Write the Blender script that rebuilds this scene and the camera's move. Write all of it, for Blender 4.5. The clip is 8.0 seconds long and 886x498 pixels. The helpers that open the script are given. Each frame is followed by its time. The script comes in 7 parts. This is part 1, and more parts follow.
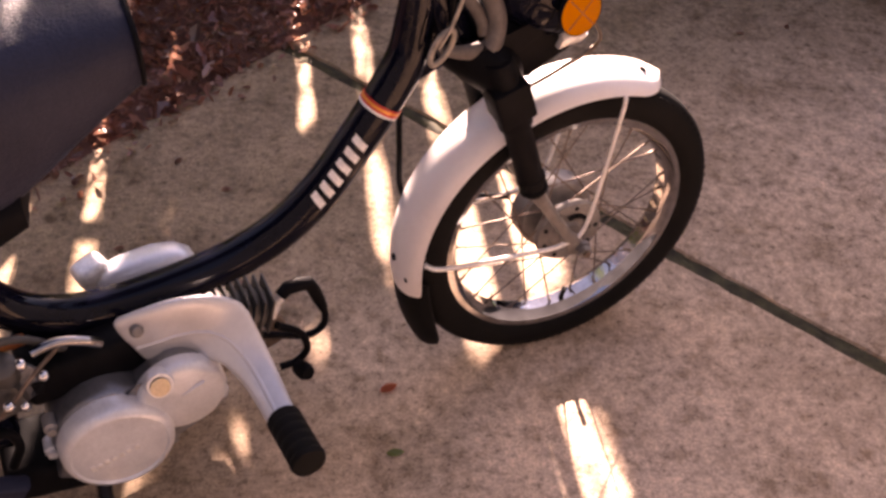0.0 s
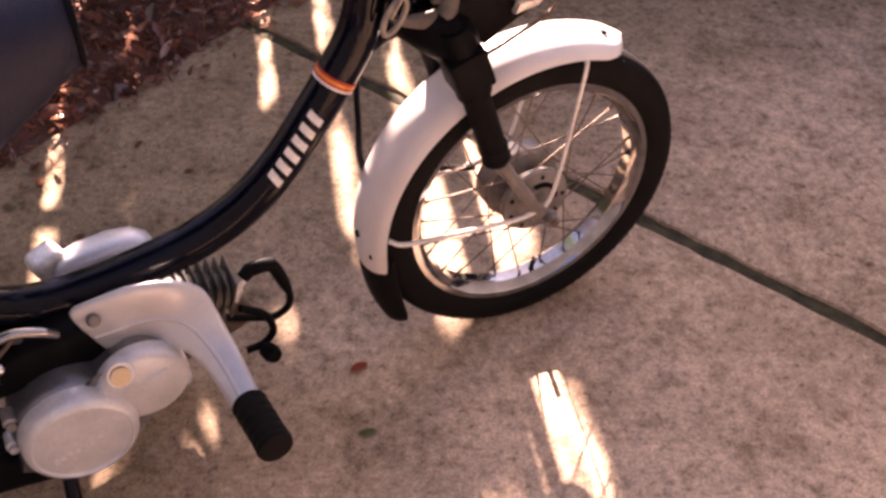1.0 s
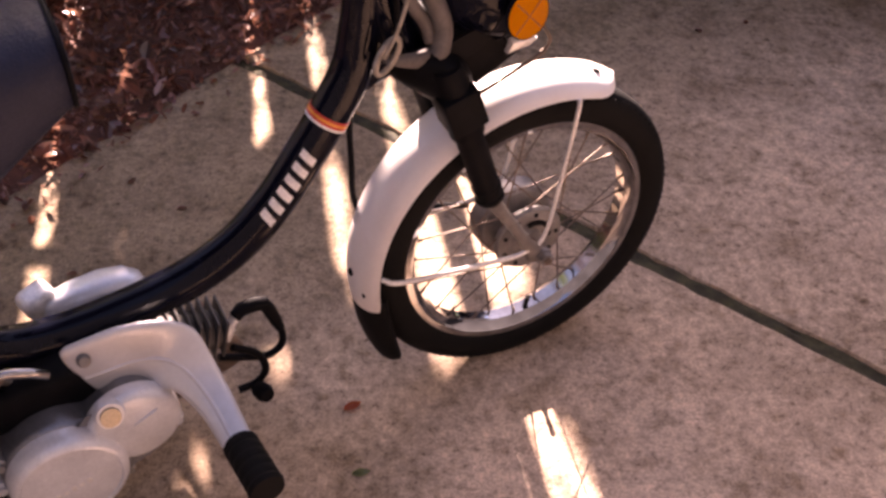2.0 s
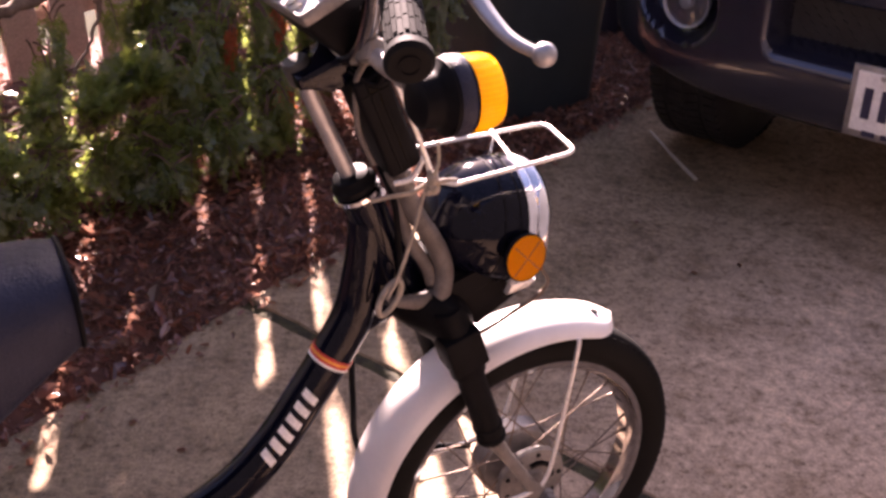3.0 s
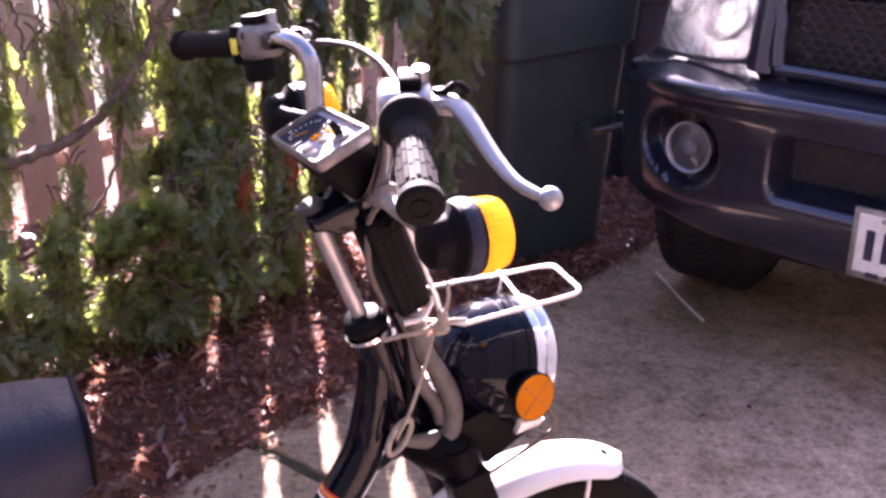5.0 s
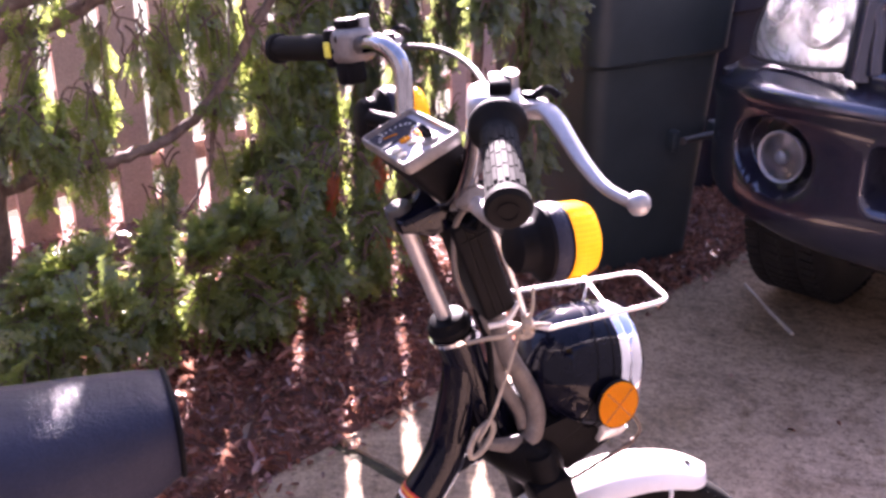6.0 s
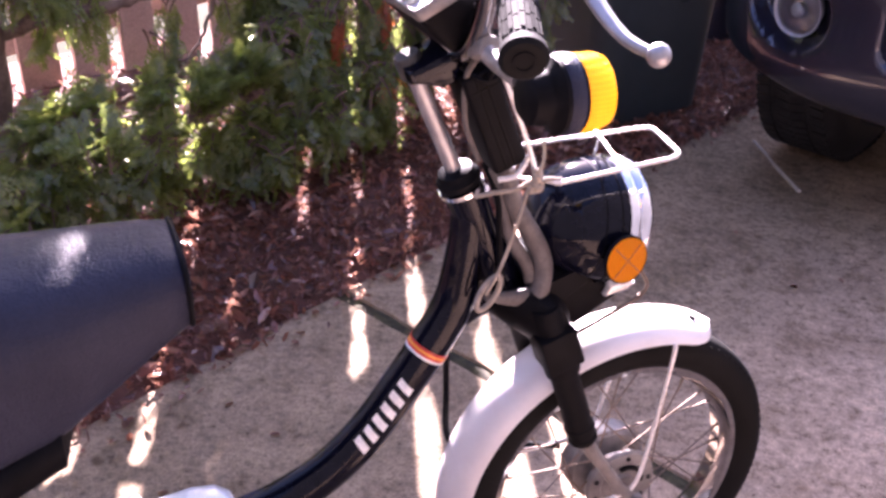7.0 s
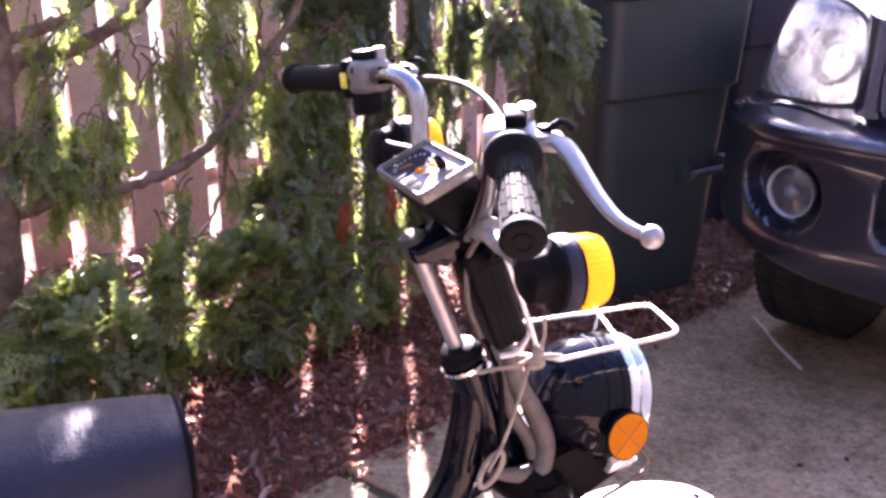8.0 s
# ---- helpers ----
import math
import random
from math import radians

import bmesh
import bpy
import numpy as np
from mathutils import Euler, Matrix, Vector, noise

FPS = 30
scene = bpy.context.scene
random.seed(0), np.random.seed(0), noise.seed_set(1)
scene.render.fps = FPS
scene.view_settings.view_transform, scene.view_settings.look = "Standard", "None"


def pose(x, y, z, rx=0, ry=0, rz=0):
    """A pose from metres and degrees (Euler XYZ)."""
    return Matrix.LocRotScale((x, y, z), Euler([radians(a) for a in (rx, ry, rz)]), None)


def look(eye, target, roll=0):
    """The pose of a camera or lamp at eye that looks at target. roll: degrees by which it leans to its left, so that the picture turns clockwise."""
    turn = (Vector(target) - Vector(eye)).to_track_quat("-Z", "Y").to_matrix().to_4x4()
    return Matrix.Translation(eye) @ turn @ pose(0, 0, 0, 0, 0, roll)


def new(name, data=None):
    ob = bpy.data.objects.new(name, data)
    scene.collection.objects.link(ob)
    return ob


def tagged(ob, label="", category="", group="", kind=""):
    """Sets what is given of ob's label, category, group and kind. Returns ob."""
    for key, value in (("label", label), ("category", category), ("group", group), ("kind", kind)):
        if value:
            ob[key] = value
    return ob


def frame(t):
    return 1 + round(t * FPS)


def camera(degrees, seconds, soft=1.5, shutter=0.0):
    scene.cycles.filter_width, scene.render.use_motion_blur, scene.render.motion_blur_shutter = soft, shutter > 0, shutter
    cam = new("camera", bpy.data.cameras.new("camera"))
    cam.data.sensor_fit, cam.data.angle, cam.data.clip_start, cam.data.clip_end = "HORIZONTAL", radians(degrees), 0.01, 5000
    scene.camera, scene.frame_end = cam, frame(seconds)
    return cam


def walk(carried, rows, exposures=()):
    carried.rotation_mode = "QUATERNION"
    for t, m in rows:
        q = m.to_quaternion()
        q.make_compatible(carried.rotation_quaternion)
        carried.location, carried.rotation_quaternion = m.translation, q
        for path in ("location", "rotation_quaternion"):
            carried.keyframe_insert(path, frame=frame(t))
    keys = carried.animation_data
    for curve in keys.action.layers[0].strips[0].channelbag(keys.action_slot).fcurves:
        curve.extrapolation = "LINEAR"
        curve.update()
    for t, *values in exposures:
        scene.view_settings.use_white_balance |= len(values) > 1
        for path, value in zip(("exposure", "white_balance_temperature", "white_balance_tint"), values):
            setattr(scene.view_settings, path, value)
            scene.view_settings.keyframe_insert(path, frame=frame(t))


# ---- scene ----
# ---- camera and walk ----
cam = camera(43.73, 8.0, soft=3.0)
PATH = [
    (0, pose(-0.0000, -0.0000, 1.2916, 46.780, -1.260, 0.000)),
    (0.2, pose(0.0100, 0.0069, 1.2878, 46.430, -1.041, 0.004)),
    (0.35, pose(0.0176, 0.0121, 1.2850, 45.932, -0.877, -1.248)),
    (0.5, pose(0.0251, 0.0173, 1.2822, 45.385, -0.713, -2.213)),
    (1, pose(0.0238, 0.0220, 1.2731, 45.400, -0.301, -2.197)),
    (1.2, pose(0.0243, 0.0237, 1.2733, 45.144, -0.311, -2.384)),
    (2.3, pose(0.0275, 0.0333, 1.2746, 49.603, -0.368, -2.437)),
    (2.5, pose(0.0281, 0.0350, 1.2748, 52.014, -0.378, -2.389)),
    (2.7, pose(0.0279, 0.0270, 1.2772, 55.030, -0.314, -2.636)),
    (3, pose(0.0277, 0.0151, 1.2808, 59.670, -0.218, -2.407)),
    (3.5, pose(0.0271, 0.0032, 1.2872, 62.855, -0.249, -2.238)),
    (4, pose(0.0270, -0.0021, 1.2895, 63.657, -0.240, -2.012)),
    (4.5, pose(0.0261, -0.0023, 1.2895, 65.247, -0.197, -2.075)),
    (4.7, pose(0.0257, -0.0037, 1.2893, 66.442, -0.102, -2.099)),
    (5.8, pose(0.0238, -0.0115, 1.2880, 67.402, 0.420, -0.401)),
    (6, pose(0.0235, -0.0129, 1.2878, 67.395, 0.515, 2.490)),
    (6.2, pose(0.0210, -0.0177, 1.2896, 67.251, 0.295, 2.910)),
    (6.5, pose(0.0172, -0.0249, 1.2923, 66.086, -0.036, 3.413)),
    (6.6, pose(0.0170, -0.0195, 1.2899, 64.602, -0.046, 3.151)),
    (6.8, pose(0.0167, -0.0088, 1.2852, 60.173, -0.067, 2.925)),
    (7, pose(0.0163, 0.0019, 1.2805, 59.764, -0.087, 2.962)),
    (7.2, pose(0.0166, -0.0002, 1.2811, 61.731, -0.004, 2.886)),
    (7.4, pose(0.0169, -0.0024, 1.2817, 64.515, 0.079, 2.863)),
    (7.5, pose(0.0171, -0.0035, 1.2820, 65.935, 0.121, 2.916)),
    (8, pose(0.0179, -0.0223, 1.2918, 68.931, -0.089, 3.144)),
]

walk(cam, PATH, exposures=[(0.0, 3.36, 8400, 46), (1.2, 3.36, 8250, 46), (2.5, 3.16, 7750, 48), (3.1, 3.28, 7400, 49), (3.5, 3.62, 7130, 49), (4.5, 3.88, 6450, 50), (6.0, 4.08, 6320, 48), (7.0, 4.01, 6230, 47), (8.0, 4.17, 6150, 46)])

# ---- world and sun ----
SUN_AZ, SUN_EL = radians(-6.9), radians(25.0)
SUN_DIR = Vector((math.sin(SUN_AZ) * math.cos(SUN_EL), math.cos(SUN_AZ) * math.cos(SUN_EL), math.sin(SUN_EL)))
world = bpy.data.worlds.new("world")
scene.world = world
world.use_nodes = True
sky = world.node_tree.nodes.new("ShaderNodeTexSky")
sky.sky_type, sky.sun_disc = "NISHITA", False
sky.sun_elevation, sky.sun_rotation = SUN_EL, SUN_AZ
world.node_tree.links.new(sky.outputs[0], world.node_tree.nodes["Background"].inputs[0])
world.node_tree.nodes["Background"].inputs[1].default_value = 0.042
sun = new("sun", bpy.data.lights.new("sun", "SUN"))
sun.data.energy, sun.data.angle, sun.data.color = 5.0, radians(0.55), (1.0, 0.965, 0.87)
sun.matrix_world = look(SUN_DIR * 30, (0, 0, 0))


# ---- materials ----
def material(name, base=(0.5, 0.5, 0.5), rough=0.5, metal=0.0, coat=0.0, spec=0.5):
    m = bpy.data.materials.new(name)
    m.use_nodes = True
    b = m.node_tree.nodes["Principled BSDF"]
    b.inputs["Base Color"].default_value = (*base, 1)
    b.inputs["Roughness"].default_value = rough
    b.inputs["Metallic"].default_value = metal
    b.inputs["Coat Weight"].default_value = coat
    b.inputs["Specular IOR Level"].default_value = spec
    return m


def node(m, kind, **values):
    n = m.node_tree.nodes.new(kind)
    for k, v in values.items():
        n.inputs[k].default_value = v
    return n


def wire(m, a, b):
    m.node_tree.links.new(a, b)


def bsdf(m):
    return m.node_tree.nodes["Principled BSDF"]


def coords(m, scale=(1, 1, 1)):
    tc = m.node_tree.nodes.new("ShaderNodeTexCoord")
    mp = m.node_tree.nodes.new("ShaderNodeMapping")
    mp.inputs["Scale"].default_value = scale
    wire(m, tc.outputs["Object"], mp.inputs["Vector"])
    return mp.outputs["Vector"]


def ramp(m, fac, stops):
    r = m.node_tree.nodes.new("ShaderNodeValToRGB")
    els = r.color_ramp.elements
    while len(els) < len(stops):
        els.new(0.5)
    for e, (p, c) in zip(els, stops):
        e.position, e.color = p, (*c, 1)
    wire(m, fac, r.inputs["Fac"])
    return r.outputs["Color"]


def mixed(m, fac, a, b, blend="MIX"):
    x = m.node_tree.nodes.new("ShaderNodeMix")
    x.data_type, x.blend_type = "RGBA", blend
    for socket, v in ((x.inputs[0], fac), (x.inputs[6], a), (x.inputs[7], b)):
        if isinstance(v, (int, float)):
            socket.default_value = v
        elif isinstance(v, tuple):
            socket.default_value = (*v, 1)
        else:
            wire(m, v, socket)
    return x.outputs[2]


def noisy(m, scale, detail=4, rough=0.6, stretch=(1, 1, 1)):
    n = node(m, "ShaderNodeTexNoise", Scale=scale, Detail=detail, Roughness=rough)
    wire(m, coords(m, stretch), n.inputs["Vector"])
    return n.outputs["Fac"]


def bumped(m, height, strength=0.3, distance=0.002):
    b = node(m, "ShaderNodeBump", Strength=strength, Distance=distance)
    wire(m, height, b.inputs["Height"])
    wire(m, b.outputs[0], bsdf(m).inputs["Normal"])


def worn(name, dark, light, rough=(0.4, 0.6), scale=40.0, fine=300.0, bump=0.15, metal=0.0, coat=0.0, spec=0.5, grit=0.2):
    """A surface with broad mottling, fine grain and uneven gloss."""
    m = material(name, light, rough[1], metal, coat, spec)
    broad, grain = noisy(m, scale, 5), noisy(m, fine, 2)
    c = ramp(m, broad, [(0.3, dark), (0.7, light)])
    g = ramp(m, grain, [(0.25, (1 - grit,) * 3), (0.75, (1 + grit,) * 3)])
    wire(m, mixed(m, 1.0, c, g, "MULTIPLY"), bsdf(m).inputs["Base Color"])
    r = node(m, "ShaderNodeMapRange")
    r.inputs[3].default_value, r.inputs[4].default_value = rough
    wire(m, broad, r.inputs[0])
    wire(m, r.outputs[0], bsdf(m).inputs["Roughness"])
    bumped(m, grain, bump, 0.001)
    return m


def concrete():
    """Worn concrete: broad stains, blotches, dark pits and pale grit."""
    m = material("concrete", (0.4, 0.34, 0.3), 0.88, spec=0.3)
    broad, patch, blot, speck, grit = noisy(m, 1.3, 5), noisy(m, 6, 8, 0.7), noisy(m, 26, 6, 0.7), noisy(m, 70, 6, 0.75), noisy(m, 230, 3, 0.7)
    c = ramp(m, broad, [(0.28, (0.270, 0.203, 0.150)), (0.5, (0.366, 0.283, 0.222)), (0.75, (0.453, 0.361, 0.295))])
    c = mixed(m, 1.0, c, ramp(m, patch, [(0.30, (0.60, 0.56, 0.50)), (0.47, (0.96, 0.95, 0.94)), (0.66, (1.22, 1.21, 1.20))]), "MULTIPLY")
    c = mixed(m, 1.0, c, ramp(m, blot, [(0.33, (0.60, 0.56, 0.50)), (0.46, (0.98, 0.98, 0.97)), (0.66, (1.20, 1.19, 1.17))]), "MULTIPLY")
    c = mixed(m, 1.0, c, ramp(m, speck, [(0.33, (0.40, 0.36, 0.32)), (0.44, (0.96, 0.96, 0.96)), (0.65, (1.42, 1.41, 1.39))]), "MULTIPLY")
    c = mixed(m, 1.0, c, ramp(m, grit, [(0.34, (0.68, 0.66, 0.64)), (0.5, (1, 1, 1)), (0.68, (1.24, 1.23, 1.22))]), "MULTIPLY")
    c = mixed(m, 1.0, c, ramp(m, noisy(m, 10, 3, 0.55), [(0.66, (1, 1, 1)), (0.715, (0.60, 0.55, 0.49))]), "MULTIPLY")
    # darker and yellower, with a ragged edge, towards the planting bed; brighter away from it
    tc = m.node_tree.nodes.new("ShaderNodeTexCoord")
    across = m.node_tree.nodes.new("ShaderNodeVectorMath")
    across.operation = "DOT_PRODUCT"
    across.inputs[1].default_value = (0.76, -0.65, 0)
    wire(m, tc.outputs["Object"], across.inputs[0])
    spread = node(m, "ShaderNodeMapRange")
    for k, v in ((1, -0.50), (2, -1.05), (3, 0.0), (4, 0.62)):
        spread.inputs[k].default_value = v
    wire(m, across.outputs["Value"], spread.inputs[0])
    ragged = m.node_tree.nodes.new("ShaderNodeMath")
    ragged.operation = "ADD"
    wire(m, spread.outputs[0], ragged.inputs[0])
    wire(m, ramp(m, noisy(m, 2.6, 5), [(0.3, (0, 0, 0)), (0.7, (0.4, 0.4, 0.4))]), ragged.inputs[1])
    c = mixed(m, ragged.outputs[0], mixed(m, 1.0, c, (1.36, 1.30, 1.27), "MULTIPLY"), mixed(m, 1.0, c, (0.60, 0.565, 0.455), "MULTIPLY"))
    wire(m, c, bsdf(m).inputs["Base Color"])
    bumped(m, mixed(m, 0.5, speck, grit), 0.6, 0.004)
    return m


def random_tint(m, stops, rough_scale=60):
    """Colour that changes from island to island."""
    g = m.node_tree.nodes.new("ShaderNodeNewGeometry")
    c = ramp(m, g.outputs["Random Per Island"], stops)
    c = mixed(m, 1.0, c, ramp(m, noisy(m, rough_scale, 3), [(0.25, (0.7, 0.7, 0.7)), (0.75, (1.25, 1.25, 1.25))]), "MULTIPLY")
    wire(m, c, bsdf(m).inputs["Base Color"])
    return m


def leafy(name, stops, through_color, amount=0.45, rough=0.38):
    m = random_tint(material(name, rough=rough, coat=0.32 if rough < 0.3 else 0.12 if rough < 0.4 else 0.0, spec=1.0), stops)
    bsdf(m).inputs["Coat Roughness"].default_value = 0.13
    t = node(m, "ShaderNodeBsdfTranslucent", Color=(*through_color, 1))
    x = node(m, "ShaderNodeMixShader", Fac=amount)
    out = m.node_tree.nodes["Material Output"]
    wire(m, bsdf(m).outputs[0], x.inputs[1])
    wire(m, t.outputs[0], x.inputs[2])
    wire(m, x.outputs[0], out.inputs[0])
    return m


def lens_material(name, color, rough=0.2, ribs=0.0, depth=0.6):
    m = material(name, color, rough, coat=0.5)
    t = node(m, "ShaderNodeBsdfTranslucent", Color=(*color, 1))
    x = node(m, "ShaderNodeMixShader", Fac=depth)
    wire(m, bsdf(m).outputs[0], x.inputs[1])
    wire(m, t.outputs[0], x.inputs[2])
    wire(m, x.outputs[0], m.node_tree.nodes["Material Output"].inputs[0])
    if ribs:
        w = node(m, "ShaderNodeTexWave", Scale=ribs)
        w.bands_direction = "Z"
        wire(m, coords(m), w.inputs["Vector"])
        bumped(m, w.outputs["Fac"], 0.8, 0.002)
        wire(m, ramp(m, w.outputs["Fac"], [(0.0, (color[0] * 0.85, color[1] * 0.62, color[2])), (1.0, color)]), bsdf(m).inputs["Base Color"])
    return m


def glass_material(name, tint=(0.95, 0.97, 1.0), rough=0.03):
    m = material(name, tint, rough)
    bsdf(m).inputs["Transmission Weight"].default_value = 1.0
    bsdf(m).inputs["IOR"].default_value = 1.45
    return m


CONCRETE = concrete()
SOIL = worn("soil", (0.055, 0.024, 0.017), (0.17, 0.07, 0.05), (0.9, 1.0), 18, 120, 0.8)
LAWN = worn("lawn", (0.010, 0.012, 0.004), (0.034, 0.034, 0.013), (0.9, 1.0), 5, 60, 0.5, spec=0.1)
MOSS = worn("moss", (0.016, 0.013, 0.008), (0.070, 0.062, 0.028), (0.9, 1.0), 30, 200, 0.8)
BLACK_PAINT = worn("black_paint", (0.0022, 0.0026, 0.0065), (0.004, 0.0045, 0.010), (0.03, 0.09), 30, 250, 0.01, spec=0.17, grit=0.05)
BLACK_PLASTIC = worn("black_plastic", (0.003, 0.003, 0.0036), (0.0065, 0.0062, 0.0075), (0.46, 0.62), 60, 400, 0.10, spec=0.06, grit=0.1)
RUBBER = worn("rubber", (0.0028, 0.0026, 0.0026), (0.0075, 0.0068, 0.0066), (0.6, 0.85), 25, 300, 0.2, spec=0.12)
ROAD_RUBBER = worn("road_rubber", (0.016, 0.0155, 0.016), (0.034, 0.032, 0.032), (0.6, 0.8), 25, 300, 0.2, spec=0.25)
CREAM_PAINT = worn("cream_paint", (0.70, 0.64, 0.61), (0.79, 0.745, 0.715), (0.24, 0.38), 12, 200, 0.01, coat=0.35, grit=0.02)
ALLOY = worn("cast_alloy", (0.55, 0.56, 0.585), (0.75, 0.76, 0.785), (0.24, 0.36), 18, 260, 0.08, metal=0.3, grit=0.08)
POLISHED = worn("polished_alloy", (0.28, 0.275, 0.285), (0.42, 0.415, 0.43), (0.34, 0.48), 25, 260, 0.04, metal=0.6, grit=0.05)
CASE_ALLOY = worn("oily_alloy", (0.13, 0.135, 0.15), (0.26, 0.265, 0.285), (0.22, 0.40), 22, 260, 0.10, metal=0.7, grit=0.1)
DULL_ALLOY = worn("dull_alloy", (0.24, 0.225, 0.215), (0.46, 0.43, 0.41), (0.42, 0.65), 30, 260, 0.12, metal=0.7, grit=0.1)
AGED_ALLOY = worn("aged_alloy", (0.13, 0.12, 0.115), (0.27, 0.25, 0.24), (0.40, 0.58), 30, 260, 0.12, metal=0.5, grit=0.1)
CHROME = worn("chrome", (0.62, 0.61, 0.62), (0.84, 0.84, 0.87), (0.05, 0.16), 35, 300, 0.02, metal=1.0, grit=0.03)
RIM_CHROME = worn("rim_chrome", (0.25, 0.24, 0.24), (0.44, 0.43, 0.435), (0.05, 0.15), 45, 300, 0.04, metal=1.0, grit=0.06)
SILVER = worn("silver_paint", (0.52, 0.51, 0.52), (0.68, 0.67, 0.675), (0.24, 0.36), 14, 240, 0.02, metal=0.35, coat=0.2, grit=0.03)
SPOKE_STEEL = worn("spoke_steel", (0.09, 0.06, 0.045), (0.22, 0.165, 0.13), (0.5, 0.7), 60, 300, 0.1, metal=0.5)
WHITE_WIRE = worn("white_wire", (0.62, 0.60, 0.58), (0.86, 0.85, 0.83), (0.25, 0.4), 60, 300, 0.05, metal=0.3)
VINYL = worn("grey_vinyl", (0.015, 0.0168, 0.031), (0.028, 0.0305, 0.050), (0.34, 0.46), 9, 330, 0.6, spec=0.13, grit=0.12)
bumped(VINYL, mixed(VINYL, 0.35, noisy(VINYL, 75, 5, 0.65, (1, 0.35, 0.6)), noisy(VINYL, 330, 2)), 0.80, 0.0035)
LOOM = worn("loom_sleeve", (0.065, 0.055, 0.051), (0.13, 0.112, 0.104), (0.55, 0.75), 40, 300, 0.2)
CABLE_SLEEVE = worn("cable_sleeve", (0.028, 0.023, 0.020), (0.055, 0.046, 0.041), (0.55, 0.75), 40, 300, 0.2, spec=0.2)
DRY_TWIG = worn("dry_twig", (0.46, 0.40, 0.34), (0.66, 0.60, 0.53), (0.7, 0.9), 80, 500, 0.5)
STRING = worn("string", (0.22, 0.185, 0.15), (0.38, 0.33, 0.275), (0.8, 0.95), 80, 500, 0.6)
AMBER = lens_material("amber_lens", (1.0, 0.76, 0.006), 0.16, 70.0, 0.78)
ORANGE = lens_material("orange_reflector", (0.92, 0.33, 0.0), 0.25, 150.0, 0.15)
bsdf(ORANGE).inputs["Coat Weight"].default_value = 0.0
bsdf(ORANGE).inputs["Specular IOR Level"].default_value = 0.12
RED_BROWN = worn("dark_amber", (0.40, 0.10, 0.0), (0.5, 0.14, 0.002), (0.3, 0.4))
RED = worn("red_stripe", (0.5, 0.03, 0.02), (0.66, 0.05, 0.03), (0.3, 0.4))
ORANGE_STRIPE = worn("orange_stripe", (0.75, 0.28, 0.03), (0.9, 0.38, 0.05), (0.3, 0.4))
WHITE = worn("white_print", (0.68, 0.67, 0.66), (0.84, 0.83, 0.82), (0.35, 0.5))
YELLOW = worn("yellow_print", (0.62, 0.58, 0.05), (0.78, 0.72, 0.08), (0.35, 0.5))
IRON = worn("sooty_alloy", (0.045, 0.042, 0.040), (0.12, 0.112, 0.106), (0.45, 0.65), 30, 260, 0.12, metal=0.4, grit=0.1)
RUST_HOSE = worn("rusty_hose", (0.20, 0.055, 0.012), (0.36, 0.11, 0.025), (0.5, 0.7), 40, 300, 0.2)
BRASS = worn("brass", (0.44, 0.36, 0.24), (0.62, 0.53, 0.40), (0.3, 0.5), 40, 300, 0.1, metal=0.6)
DIAL = worn("dial_face", (0.006, 0.007, 0.014), (0.016, 0.018, 0.030), (0.5, 0.6), spec=0.08)
PANEL = worn("panel_grey", (0.24, 0.24, 0.27), (0.34, 0.34, 0.38), (0.42, 0.55), metal=0.1, grit=0.05)
LAMP_SILVER = worn("lamp_silver", (0.34, 0.34, 0.335), (0.48, 0.48, 0.475), (0.2, 0.35), metal=0.6, grit=0.05)
CLEAR = glass_material("clear_glass")
HAZE = glass_material("clouded_lens", (0.97, 0.97, 0.98), 0.12)
haze_diffuse = node(HAZE, "ShaderNodeBsdfDiffuse", Color=(0.93, 0.92, 0.90, 1))
haze_mix = node(HAZE, "ShaderNodeMixShader", Fac=0.08)
wire(HAZE, bsdf(HAZE).outputs[0], haze_mix.inputs[1])
wire(HAZE, haze_diffuse.outputs[0], haze_mix.inputs[2])
wire(HAZE, haze_mix.outputs[0], HAZE.node_tree.nodes["Material Output"].inputs[0])
WALL_DARK = worn("unseen_wall_dark", (0.018, 0.019, 0.022), (0.030, 0.031, 0.036), (0.8, 0.95), 3, 90, 0.3)
WOOD = worn("fence_wood", (0.44, 0.31, 0.26), (0.66, 0.50, 0.43), (0.8, 0.95), 5, 130, 0.4)
BARK = worn("bark", (0.085, 0.05, 0.036), (0.22, 0.15, 0.115), (0.85, 1.0), 30, 170, 1.0)
GREEN_A = leafy("cedar_green", [(0.0, (0.040, 0.056, 0.024)), (0.45, (0.088, 0.122, 0.040)), (0.85, (0.150, 0.195, 0.055)), (1.0, (0.26, 0.21, 0.085))], (0.44, 0.54, 0.12), 0.40, 0.20)
GREEN_B = leafy("cedar_dark", [(0.0, (0.034, 0.054, 0.030)), (0.6, (0.062, 0.092, 0.046)), (1.0, (0.105, 0.13, 0.06))], (0.30, 0.37, 0.10), 0.36, 0.24)
RUST_LEAF = leafy("rust_needles", [(0.0, (0.25, 0.05, 0.02)), (0.6, (0.42, 0.10, 0.035)), (1.0, (0.55, 0.2, 0.06))], (0.7, 0.16, 0.03), 0.5, 0.6)
DEAD_LEAF = leafy("dead_leaf", [(0.0, (0.050, 0.020, 0.014)), (0.45, (0.155, 0.047, 0.029)), (0.85, (0.27, 0.088, 0.054)), (1.0, (0.42, 0.26, 0.21))], (0.45, 0.22, 0.15), 0.25, 0.36)
CAR_PAINT = worn("slate_car_paint", (0.024, 0.026, 0.046), (0.033, 0.035, 0.060), (0.20, 0.28), 4, 200, 0.0, metal=0.5, coat=1.0, spec=0.45, grit=0.02)
